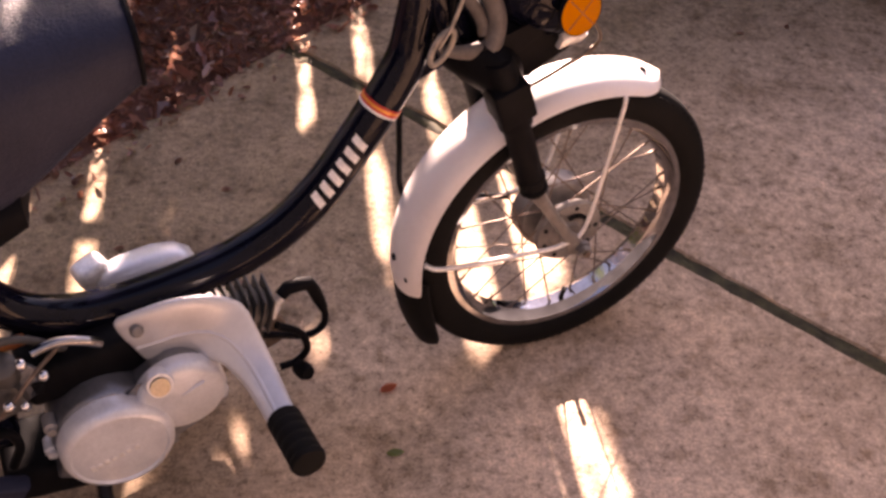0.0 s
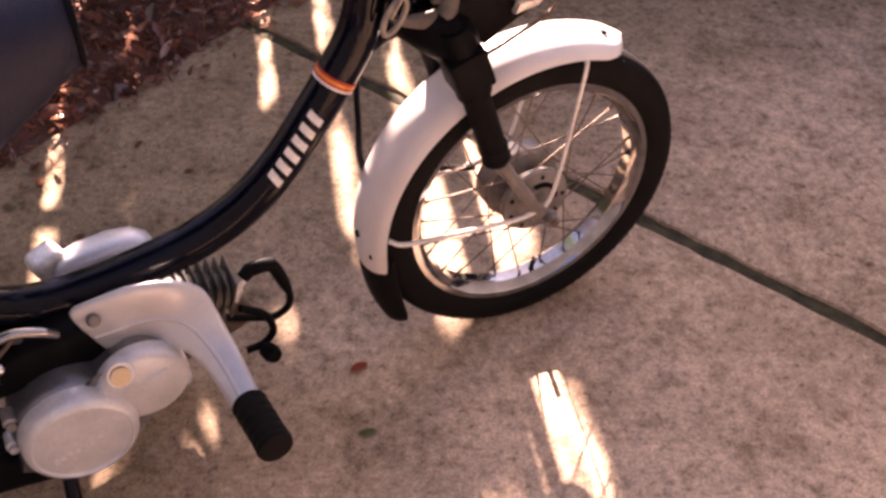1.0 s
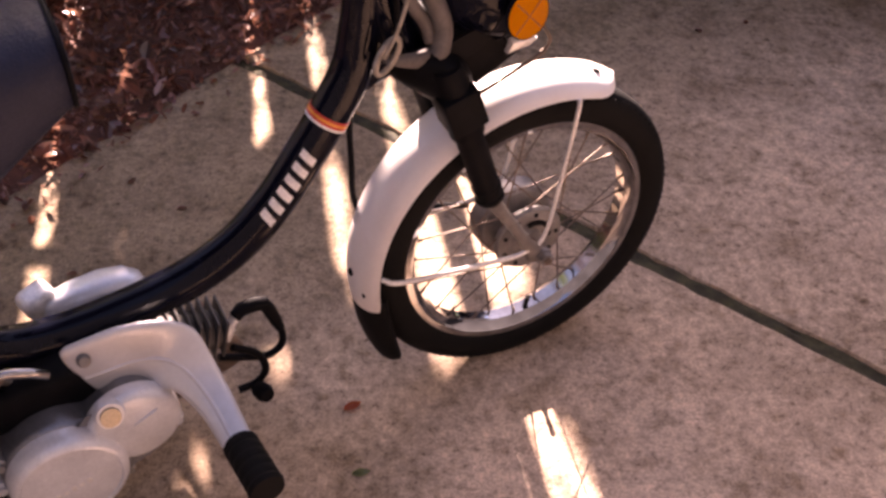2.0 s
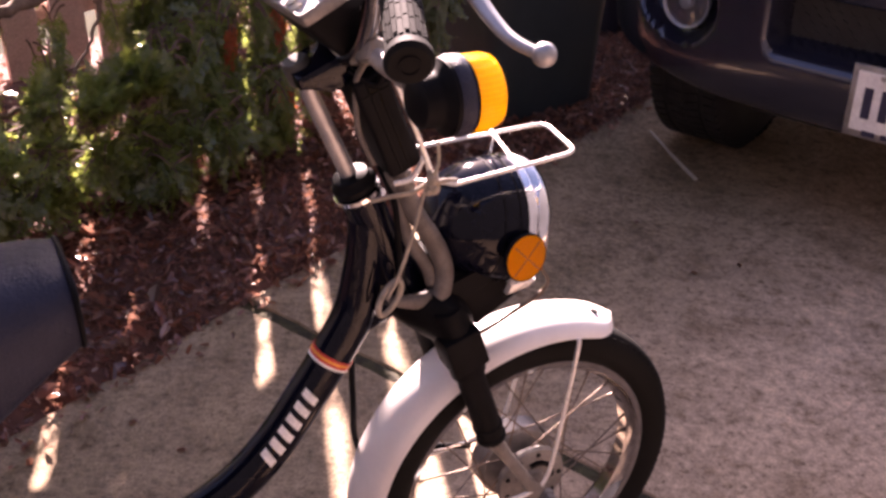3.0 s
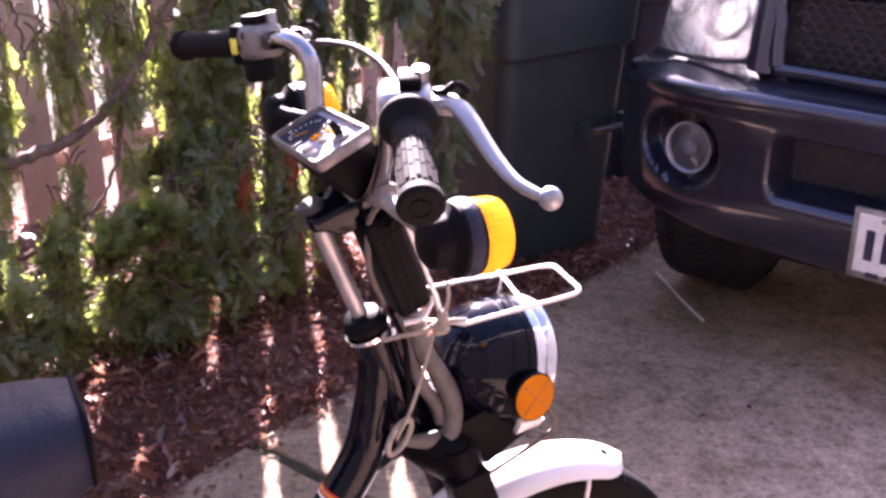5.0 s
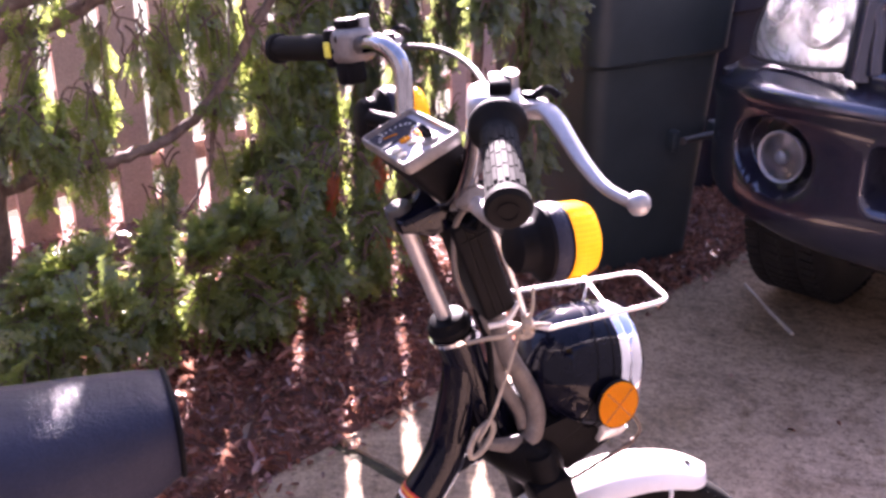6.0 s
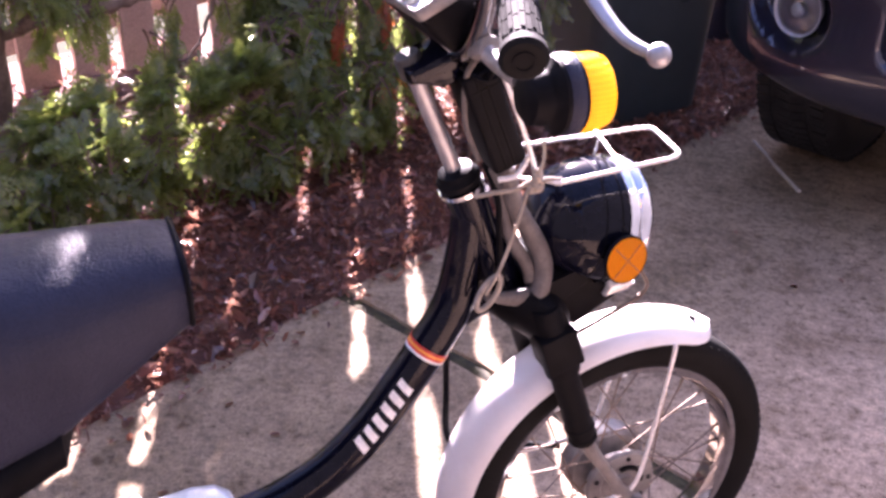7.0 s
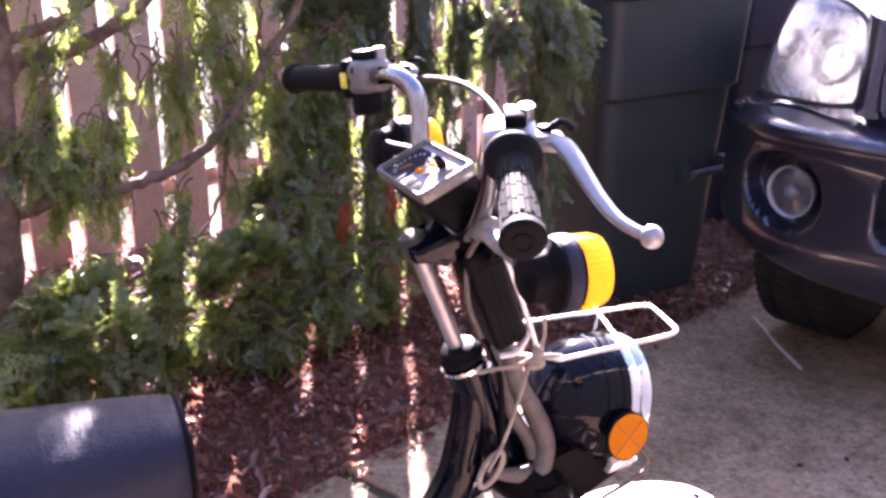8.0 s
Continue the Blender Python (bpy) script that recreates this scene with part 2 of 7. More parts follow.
bsdf(CAR_PAINT).inputs["Coat Roughness"].default_value = 0.06
CAR_PLASTIC = worn("car_plastic", (0.012, 0.012, 0.014), (0.026, 0.026, 0.03), (0.45, 0.6), 20, 300, 0.1)
BIN_GREEN = worn("bin_plastic", (0.025, 0.035, 0.041), (0.040, 0.053, 0.060), (0.38, 0.50), 6, 220, 0.06, spec=0.4, grit=0.05)
BIN_BLUE = worn("bin_blue_plastic", (0.014, 0.016, 0.030), (0.024, 0.027, 0.046), (0.42, 0.55), 6, 220, 0.06, spec=0.35, grit=0.05)
NAVY = worn("navy_print", (0.015, 0.015, 0.04), (0.03, 0.03, 0.07), (0.4, 0.5))


# ---- mesh helpers ----
def part(name, bm, mat, parent=None, label="", smooth=40):
    """Links bm as one mesh object under parent."""
    me = bpy.data.meshes.new(name)
    bmesh.ops.recalc_face_normals(bm, faces=bm.faces)
    bm.to_mesh(me)
    bm.free()
    if smooth:
        me.polygons.foreach_set("use_smooth", [True] * len(me.polygons))
        me.set_sharp_from_angle(angle=radians(smooth))
    me.materials.append(mat)
    ob = new(name, me)
    ob.parent = parent
    if label:
        tagged(ob, label)
    return ob


def sheet(name, verts, faces, mat, parent=None, label="", smooth=0):
    """Links a mesh made from computed vertex and face arrays."""
    me = bpy.data.meshes.new(name)
    me.from_pydata([tuple(map(float, v)) for v in verts] if not isinstance(verts, np.ndarray) else verts.tolist(), [], faces if isinstance(faces, list) else faces.tolist())
    me.update()
    if smooth:
        me.polygons.foreach_set("use_smooth", [True] * len(me.polygons))
        me.set_sharp_from_angle(angle=radians(smooth))
    me.materials.append(mat)
    ob = new(name, me)
    ob.parent = parent
    if label:
        tagged(ob, label)
    return ob


def thing(name, m, label, category, group="", kind=""):
    ob = new(name)
    ob.empty_display_size = 0.05
    ob.matrix_world = m
    return tagged(ob, label, category, group, kind)


def spline(pts, n=8):
    """A smooth line through the points."""
    p = [Vector(q) for q in pts]
    p = [p[0] * 2 - p[1], *p, p[-1] * 2 - p[-2]]
    out = []
    for i in range(1, len(p) - 2):
        for k in range(n):
            t = k / n
            out.append(0.5 * (2 * p[i] + (p[i + 1] - p[i - 1]) * t + (2 * p[i - 1] - 5 * p[i] + 4 * p[i + 1] - p[i + 2]) * t * t + (3 * p[i] - p[i - 1] - 3 * p[i + 1] + p[i + 2]) * t ** 3))
    return [*out, p[-2]]


def tube(bm, pts, radius, seg=12, closed=False, caps=True):
    """Sweeps a circle along pts; radius is a number or one per point."""
    pts = [Vector(p) for p in pts]
    n = len(pts)
    rad = radius if isinstance(radius, (list, tuple)) else [radius] * n
    rings, up = [], None
    for i, p in enumerate(pts):
        a, b = (pts[i - 1], pts[(i + 1) % n]) if closed else (pts[max(i - 1, 0)], pts[min(i + 1, n - 1)])
        d = (b - a).normalized()
        if up is None:
            up = d.orthogonal().normalized()
        up = (up - d * up.dot(d)).normalized()
        side = d.cross(up)
        rings.append([bm.verts.new(p + (up * math.cos(6.2832 * k / seg) + side * math.sin(6.2832 * k / seg)) * rad[i]) for k in range(seg)])
    for i in range(n if closed else n - 1):
        r, s = rings[i], rings[(i + 1) % n]
        for k in range(seg):
            bm.faces.new((r[k], r[(k + 1) % seg], s[(k + 1) % seg], s[k]))
    if caps and not closed:
        bm.faces.new(rings[0][::-1])
        bm.faces.new(rings[-1])
    return bm


def lathe(bm, profile, origin, axis, seg=32, closed=False):
    """Turns a profile of (distance along the axis, radius) round an axis."""
    axis = Vector(axis).normalized()
    u = axis.orthogonal().normalized()
    v = axis.cross(u)
    rings = []
    for h, r in profile:
        c = Vector(origin) + axis * h
        if r < 1e-6:
            rings.append([bm.verts.new(c)])
        else:
            rings.append([bm.verts.new(c + (u * math.cos(6.28318 * k / seg) + v * math.sin(6.28318 * k / seg)) * r) for k in range(seg)])
    pairs = list(zip(rings, rings[1:])) + ([(rings[-1], rings[0])] if closed else [])
    for a, b in pairs:
        for k in range(seg):
            j = (k + 1) % seg
            if len(a) == 1 and len(b) == 1:
                continue
            if len(a) == 1:
                bm.faces.new((a[0], b[j], b[k]))
            elif len(b) == 1:
                bm.faces.new((a[k], a[j], b[0]))
            else:
                bm.faces.new((a[k], a[j], b[j], b[k]))
    return bm


def box(bm, size, m, bevel=0.0, seg=2):
    """A box of that size at the pose m, with rounded edges."""
    made = bmesh.ops.create_cube(bm, size=1.0, matrix=m @ Matrix.Diagonal((*size, 1)))
    if bevel:
        edges = {e for v in made["verts"] for e in v.link_edges}
        bmesh.ops.bevel(bm, geom=list(edges), offset=bevel, segments=seg, affect="EDGES", profile=0.5)
    return bm


def prism(bm, outline, depth, m, bevel=0.0, seg=2):
    """An outline in the x-z plane given thickness along y, centred."""
    lo = [bm.verts.new(m @ Vector((x, -depth / 2, z))) for x, z in outline]
    hi = [bm.verts.new(m @ Vector((x, depth / 2, z))) for x, z in outline]
    n = len(outline)
    faces = [bm.faces.new(lo), bm.faces.new(hi[::-1])]
    faces += [bm.faces.new((lo[i], hi[i], hi[(i + 1) % n], lo[(i + 1) % n])) for i in range(n)]
    if bevel:
        rim = [e for f in faces[:2] for e in f.edges]
        bmesh.ops.bevel(bm, geom=rim, offset=bevel, segments=seg, affect="EDGES", profile=0.5)
    return bm


def loft(bm, rings, caps=True):
    rows = [[bm.verts.new(p) for p in ring] for ring in rings]
    n = len(rows[0])
    for a, b in zip(rows, rows[1:]):
        for k in range(n):
            bm.faces.new((a[k], a[(k + 1) % n], b[(k + 1) % n], b[k]))
    if caps:
        bm.faces.new(rows[0][::-1])
        bm.faces.new(rows[-1])
    return bm


def arc(cx, cz, r, a0, a1, n):
    return [(cx + r * math.cos(radians(a0 + (a1 - a0) * k / n)), cz + r * math.sin(radians(a0 + (a1 - a0) * k / n))) for k in range(n + 1)]


# the driveway's own axes: A runs along it, B across it
A, B = Vector((0.6500, 0.7600, 0)).normalized(), Vector((0.7600, -0.6500, 0)).normalized()


def on_drive(a, b, z=0.0):
    return A * a + B * b + Vector((0, 0, z))


def fall(a):
    """How far the driveway has fallen at a place along it: level, then down to a lower level under the car."""
    t = max(0.0, min(1.0, (a - 1.32) / 1.68))
    return -0.11 * t * t * (3 - 2 * t)


def fall_at(x, y):
    return fall(Vector((x, y, 0)).dot(A))


def lie_on_slope(bm):
    """Cuts a level mesh across the drive and lets it follow the fall."""
    for k in range(15):
        bmesh.ops.bisect_plane(bm, geom=bm.verts[:] + bm.edges[:] + bm.faces[:], plane_co=on_drive(1.36 + 0.115 * k, 0), plane_no=A)
    for v in bm.verts:
        v.co.z += fall_at(v.co.x, v.co.y)
    return bm


DRIVE = Matrix(((A.x, -B.x, 0, 0), (A.y, -B.y, 0, 0), (0, 0, 1, 0), (0, 0, 0, 1)))

# ---- the ground ----
EDGE_B, JOINT_A = -1.535, 1.32
FENCE_B, FENCE_A0 = -3.044, 1.866

bm = bmesh.new()
bmesh.ops.create_grid(bm, x_segments=40, y_segments=40, size=400, matrix=pose(0, 0, -0.17))
tagged(part("ground", bm, LAWN), "dry grass and soil beyond the fence", "ground", kind="structure")


def slab(a0, a1, b0, b1, seed):
    """A cast slab with rounded, slightly ragged top edges."""
    rng = random.Random(seed)
    bm = bmesh.new()
    pts = []
    corner = [(a0, b0), (a1, b0), (a1, b1), (a0, b1)]
    for (x0, y0), (x1, y1) in zip(corner, corner[1:] + corner[:1]):
        n = max(6, int(math.hypot(x1 - x0, y1 - y0) / 0.03))
        for k in range(n):
            t = k / n
            j = rng.gauss(0, 0.0012)
            dx, dy = x1 - x0, y1 - y0
            d = math.hypot(dx, dy)
            pts.append((x0 + dx * t - dy / d * j, y0 + dy * t + dx / d * j))
    ca, cb = (a0 + a1) / 2, (b0 + b1) / 2

    def ring(inset, z):
        out = []
        for x, y in pts:
            sx = min(1, max(-1, (x - ca) / ((a1 - a0) / 2)))
            sy = min(1, max(-1, (y - cb) / ((b1 - b0) / 2)))
            out.append(on_drive(x - sx * inset, y - sy * inset, z))
        return out

    loft(bm, [ring(0, -0.10), ring(0, -0.008), ring(0.003, -0.002), ring(0.010, 0.0)])
    return bm


driveway = None
for k, (a0, a1, b0, b1) in enumerate([(-3.0, JOINT_A - 0.014, EDGE_B, 1.6), (JOINT_A + 0.014, 5.0, EDGE_B, 1.6), (5.018, 9.0, EDGE_B, 1.6), (-3.0, JOINT_A - 0.014, 1.618, 4.6), (JOINT_A + 0.014, 5.0, 1.618, 4.6)]):
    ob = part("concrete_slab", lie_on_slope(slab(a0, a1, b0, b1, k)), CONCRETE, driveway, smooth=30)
    if driveway is None:
        driveway = ob
        ob.name = "driveway"
        tagged(ob, "weathered pinkish-grey concrete driveway slabs with a mossy joint", "driveway", kind="structure")
bm = bmesh.new()
# the moss in it stands uneven, here and there up to the slabs' edges
rows = []
for i in range(1300):
    b = EDGE_B + 6.1 * i / 1300
    row = []
    for j in range(5):
        lift = 0 if j in (0, 4) else 0.006 * noise.noise((b * 40, j * 0.9, 0)) + 0.007 * noise.noise((b * 9, j * 0.3, 5))
        row.append(bm.verts.new(on_drive(JOINT_A + 0.0078 * (j - 2), b, -0.0075 + lift)))
    rows.append(row)
for r, q in zip(rows, rows[1:]):
    for j in range(4):
        bm.faces.new((r[j], r[j + 1], q[j + 1], q[j]))
box(bm, (12.0, 0.018, 0.05), Matrix.Translation(on_drive(2.9, 1.609, -0.036)) @ DRIVE)
tagged(part("driveway_joint", lie_on_slope(bm), MOSS), "dark mossy expansion joint between concrete slabs", "joint", kind="structure")

# the planting bed between the driveway and the fence
bed_a0, bed_a1, bed_b0, bed_b1 = -1.6, 6.0, FENCE_B - 0.25, EDGE_B + 0.0
na, nb = 260, 60
verts, faces = [], []
for i in range(na + 1):
    for j in range(nb + 1):
        a, b = bed_a0 + (bed_a1 - bed_a0) * i / na, bed_b0 + (bed_b1 - bed_b0) * j / nb
        edge = min(1.0, (EDGE_B - b) / 0.10)
        h = noise.noise((a * 3, b * 3, 0)) * 0.025 + noise.noise((a * 14, b * 14, 2)) * 0.012 + noise.noise((a * 50, b * 50, 4)) * 0.006
        verts.append(on_drive(a, b, fall(a) - 0.012 + edge * (0.022 + h)))
for i in range(na):
    for j in range(nb):
        q = i * (nb + 1) + j
        faces.append((q, q + 1, q + nb + 2, q + nb + 1))
tagged(sheet("planting_bed", verts, faces, SOIL, smooth=60), "dark brown mulch planting bed beside the driveway", "mulch bed", kind="structure")

# dead leaves over the bed, some of them on the slab's edge
rng = np.random.default_rng(5)
leaf_n = 32000
la = rng.uniform(0.2, 4.4, leaf_n)
lb = EDGE_B - np.abs(rng.normal(0, 0.75, leaf_n)) + 0.014 + 0.10 * rng.random(leaf_n) ** 10
keep = lb > FENCE_B - 0.2
la, lb = la[keep], lb[keep]
lv, lf = [], []
shape = [(-1, 0, 0), (-0.45, 0.42, 0.14), (0.35, 0.46, 0.16), (1, 0, 0.05), (0.35, -0.46, 0.18), (-0.45, -0.42, 0.12), (0, 0, -0.04)]
for a, b in zip(la, lb):
    s = rng.uniform(0.006, 0.016) * (1.6 if rng.random() < 0.12 else 1.0)
    c = on_drive(a, b, fall(a) + (0.008 if b > EDGE_B else rng.uniform(0.008, 0.040)))
    m = Matrix.Translation(c) @ Euler((rng.normal(0, 0.6), rng.normal(0, 0.6), rng.uniform(0, 6.28))).to_matrix().to_4x4()
    q = len(lv)
    curl, thin = rng.uniform(0.3, 2.6), rng.uniform(0.2, 1.1)
    lv += [m @ Vector((x * s, y * s * thin, z * s * curl)) for x, y, z in shape]
    lf += [(q, q + 1, q + 6), (q + 1, q + 2, q + 6), (q + 2, q + 3, q + 6), (q + 3, q + 4, q + 6), (q + 4, q + 5, q + 6), (q + 5, q, q + 6)]
tagged(sheet("leaf_litter", lv, lf, DEAD_LEAF), "reddish-brown dead leaves strewn over the planting bed", "leaf litter", kind="stuff")

# ---- the fence ----
fence = thing("fence", Matrix.Translation(on_drive(FENCE_A0, FENCE_B)) @ DRIVE, "weathered pinkish-tan vertical board fence with narrow gaps", "fence", kind="structure")
PITCH, GAP, FENCE_H = 0.172, 0.046, 1.86
board_meshes = []
for k in range(5):
    rng_b = random.Random(40 + k)
    bm = bmesh.new()
    w = PITCH - GAP
    box(bm, (w + rng_b.uniform(-0.004, 0.003), 0.012, FENCE_H + 0.16), pose(0, 0, FENCE_H / 2 - 0.08), 0.002, 1)
    for v in bm.verts:
        v.co.y += 0.004 * math.sin(v.co.x * 30 + k) + 0.004 * (v.co.z / FENCE_H - 0.5) * rng_b.uniform(-1, 1)
        v.co.x += 0.006 * (v.co.z / FENCE_H - 0.5) * rng_b.uniform(-0.4, 0.4)
    ob = part("board", bm, WOOD, fence)
    board_meshes.append(ob.data)
    ob.location = (0.030 + PITCH * (k - 20 + 0.5), 0, 0)
for k in range(5, 78):
    ob = new("board", board_meshes[(k * 7) % 5])
    ob.parent = fence
    ob.location = (0.030 + PITCH * (k - 20 + 0.5), 0, 0)
    if k in (27, 28):
        # a narrow lath and a narrower board, with wider gaps
        ob.scale.x = 0.42 if k == 27 else 0.76
        ob.location.x += 0.015 if k == 28 else 0.0
for z in (0.16, 1.557):
    bm = bmesh.new()
    box(bm, (12.6, 0.036, 0.066), pose(2.9, 0.030, z), 0.003, 1)
    part("rail", bm, WOOD, fence)
for k in range(6):
    bm = bmesh.new()
    box(bm, (0.09, 0.09, 1.96), pose(-3.1 + 2.4 * k, 0.098, 0.84), 0.004, 1)
    part("post", bm, WOOD, fence)

# plain dark walls added out of view, to hold back sky light and reflections
for name, a0, a1, b0, b1, high in (("unseen_wall_south", -1.9, -1.65, -3.3, 2.2, 3.5), ("unseen_wall_east", -1.65, 8.0, 1.95, 2.2, 5.2)):
    bm = bmesh.new()
    box(bm, (a1 - a0, b1 - b0, high + 0.14), Matrix.Translation(on_drive((a0 + a1) / 2, (b0 + b1) / 2, high / 2 - 0.07)) @ DRIVE, 0.01, 1)
    tagged(part(name, bm, WALL_DARK), "plain dark wall added out of view to block sky light", "wall", kind="structure")

# ---- the moped ----
# its own axes: x forwards, y to its left, z up; the front wheel stands over the origin
moped = thing("moped", Matrix.Translation((0.1909, 1.1937, 0)) @ pose(0, 0, 0, 0, 0, 24.0), "small black moped with cream mudguard and grey seat, on concrete", "moped")
AXLE = Vector((0, 0, 0.235))


def turn_y(angle, r, y=0.0):
    """A point at that angle (degrees from forwards, upwards) round the front axle."""
    return Vector((AXLE.x + r * math.cos(radians(angle)), y, AXLE.z + r * math.sin(radians(angle))))


# front wheel
bm = bmesh.new()
lathe(bm, [(-0.0215, 0.1885), (-0.0235, 0.1875), (-0.0225, 0.180), (-0.0150, 0.1755), (-0.0100, 0.1690), (0.0100, 0.1690), (0.0150, 0.1755), (0.0225, 0.180), (0.0235, 0.1875), (0.0215, 0.1885), (0.0170, 0.184), (0.010, 0.175), (-0.010, 0.175), (-0.0170, 0.184)], AXLE, (0, 1, 0), 72, closed=True)
wheel = part("front_wheel", bm, RIM_CHROME, moped, "chromed steel rim", 35)
bm = bmesh.new()
lathe(bm, [(-0.0195, 0.1840), (-0.0270, 0.1915), (-0.0300, 0.2030), (-0.0290, 0.2175), (-0.0240, 0.2290), (-0.0140, 0.2352), (0, 0.2372), (0.0140, 0.2352), (0.0240, 0.2290), (0.0290, 0.2175), (0.0300, 0.2030), (0.0270, 0.1915), (0.0195, 0.1840)], AXLE, (0, 1, 0), 96)
for k in range(100):
    for row, (y, r, lean) in enumerate(((-0.0195, 0.2275, -34), (-0.0065, 0.2319, 24), (0.0065, 0.2319, -24), (0.0195, 0.2275, 34))):
        a = 3.6 * k + (1.8 if row % 2 else 0)
        m = Matrix.Translation(turn_y(a, r, y)) @ Euler((0, -radians(a), 0)).to_matrix().to_4x4() @ pose(0, 0, 0, 0, 0, 0) @ pose(0, 0, 0, lean if row in (0, 3) else lean * 0.6, 0, 0)
        box(bm, (0.0044, 0.0100, 0.0066), m)
part("tyre", bm, RUBBER, wheel, "black rubber tyre with block tread", 40)
bm = bmesh.new()
lathe(bm, [(-0.034, 0.0), (-0.036, 0.016), (-0.030, 0.018), (-0.029, 0.030), (-0.032, 0.034), (-0.031, 0.050), (-0.026, 0.0525), (-0.020, 0.051), (-0.016, 0.028), (0.004, 0.027), (0.008, 0.054), (0.014, 0.0585), (0.040, 0.0585), (0.044, 0.052), (0.046, 0.02), (0.046, 0.0)], AXLE, (0, 1, 0), 40)
hub = part("hub", bm, AGED_ALLOY, wheel, "cast alloy brake hub", 35)
bm = bmesh.new()
prism(bm, arc(0.006, 0.238, 0.027, -15, 115, 14) + arc(0.006, 0.238, 0.0205, 115, -15, 14), 0.003, Matrix.Translation((0, -0.0318, 0)), 0.0006, 1)
part("hub_opening", bm, BLACK_PLASTIC, wheel, "dark curved opening in the hub")
for k in range(9):
    bm = bmesh.new()
    lathe(bm, [(-0.0328, 0.0), (-0.0328, 0.0034), (-0.0280, 0.0034)], AXLE + Vector((0.042 * math.cos(k * 0.698), 0, 0.042 * math.sin(k * 0.698))), (0, 1, 0), 8)
    part("rivet", bm, BLACK_PLASTIC, wheel)
spoke_n = 28
for k in range(spoke_n):
    side = -1 if k % 2 else 1
    a = 360.0 / spoke_n * k
    swing = 62 if (k // 2) % 2 else -62
    y = -0.024 if side < 0 else 0.011
    r = 0.049 if side < 0 else 0.056
    bm = bmesh.new()
    tube(bm, [turn_y(a + swing, r, y), turn_y(a, 0.174, side * 0.004)], 0.00125, 6)
    tube(bm, [turn_y(a + swing * 0.02, 0.159, side * 0.0055), turn_y(a, 0.175, side * 0.004)], 0.0022, 6)
    part("spoke", bm, SPOKE_STEEL, wheel)
bm = bmesh.new()
tube(bm, [turn_y(-84, 0.176, -0.003), turn_y(-83, 0.160, -0.005), turn_y(-82, 0.146, -0.008)], [0.0045, 0.0038, 0.0045], 10)
part("valve", bm, BLACK_PLASTIC, wheel)
bm = bmesh.new()
prism(bm, arc(0, 0.235, 0.1725, -124, -106, 8) + arc(0, 0.235, 0.1665, -106, -124, 8), 0.016, pose(0, 0, 0), 0.001, 1)
part("balance_weight", bm, CHROME, wheel)

# mudguard: a curved shell over the wheel with a rounded front lip
bm = bmesh.new()
outer, steps, cross = [], 60, 14
for i in range(steps + 1):
    ang = 60.0 + (188 - 60.0) * i / steps
    end = max(0.0, 1 - (ang - 60.0) / 9.5)
    tail = max(0.0, 1 - (188 - ang) / 5.0)
    half = 0.0455 * math.sqrt(max(0.02, 1 - end ** 2)) * (1 - 0.10 * tail)
    ring_out, ring_in = [], []
    for j in range(cross + 1):
        u = -1 + 2 * j / cross
        drop = (1 - math.cos(u * 1.35)) * 0.027
        ring_out.append(turn_y(ang, 0.2575 - drop * (1 - 0.5 * end), -half * math.sin(u * 1.35) / math.sin(1.35)))
        ring_in.append(turn_y(ang, 0.2555 - drop * (1 - 0.5 * end), -(half - 0.0018) * math.sin(u * 1.35) / math.sin(1.35)))
    outer.append(ring_out + ring_in[::-1])
loft(bm, outer)
guard = part("front_mudguard", bm, CREAM_PAINT, moped, "glossy cream painted steel mudguard", 50)
for ang, y in ((68.5, -0.010), (181, -0.026), (176, 0.0)):
    bm = bmesh.new()
    drop = (1 - math.cos(abs(y) / 0.0455 * 1.35)) * 0.027
    lathe(bm, [(-0.002, 0.0058), (0.0024, 0.0052), (0.0034, 0.0)], turn_y(ang, 0.2575 - drop, y), turn_y(ang, 1, 0) - AXLE, 10)
    part("bolt", bm, BLACK_PLASTIC, guard)
bm = bmesh.new()
rings = []
for i in range(13):
    t = i / 12
    ang, rad = 183.5 + 31.5 * t, 0.2540 + 0.018 * t
    half, side_drop = 0.0440 + 0.011 * t, 0.027 + 0.006 * math.sin(t * 3.1) - 0.006 * t
    if t > 0.8:
        half *= math.sqrt(max(0.12, 1 - ((t - 0.8) / 0.2) ** 2 * 0.75))
    ring = []
    for e, sign in ((0.0, 1), (0.0045, -1)):
        for j in range(13):
            u = sign * (-1 + 2 * j / 12)
            ring.append(turn_y(ang, rad - e - (1 - math.cos(u * 1.35)) / 0.781 * side_drop, (half - e) * math.sin(u * 1.35) / 0.976))
    rings.append(ring)
loft(bm, rings)
part("mud_flap", bm, RUBBER, guard, "black rubber mud flap", 50)
for side in (-1, 1):
    bm = bmesh.new()
    tube(bm, spline([(0.047, side * 0.047, 0.468), (0.044, side * 0.052, 0.452), (0.020, side * 0.060, 0.335), (0.006, side * 0.063, 0.275), (-0.010, side * 0.064, 0.248)], 6), 0.0030, 8)
    part("front_stay", bm, WHITE_WIRE, guard)
    bm = bmesh.new()
    tube(bm, spline([(-0.232, side * 0.047, 0.268), (-0.205, side * 0.055, 0.259), (-0.09, side * 0.063, 0.251), (-0.045, side * 0.065, 0.248), (-0.016, side * 0.066, 0.254)], 6), 0.0034, 8)
    part("rear_stay", bm, WHITE_WIRE, guard)

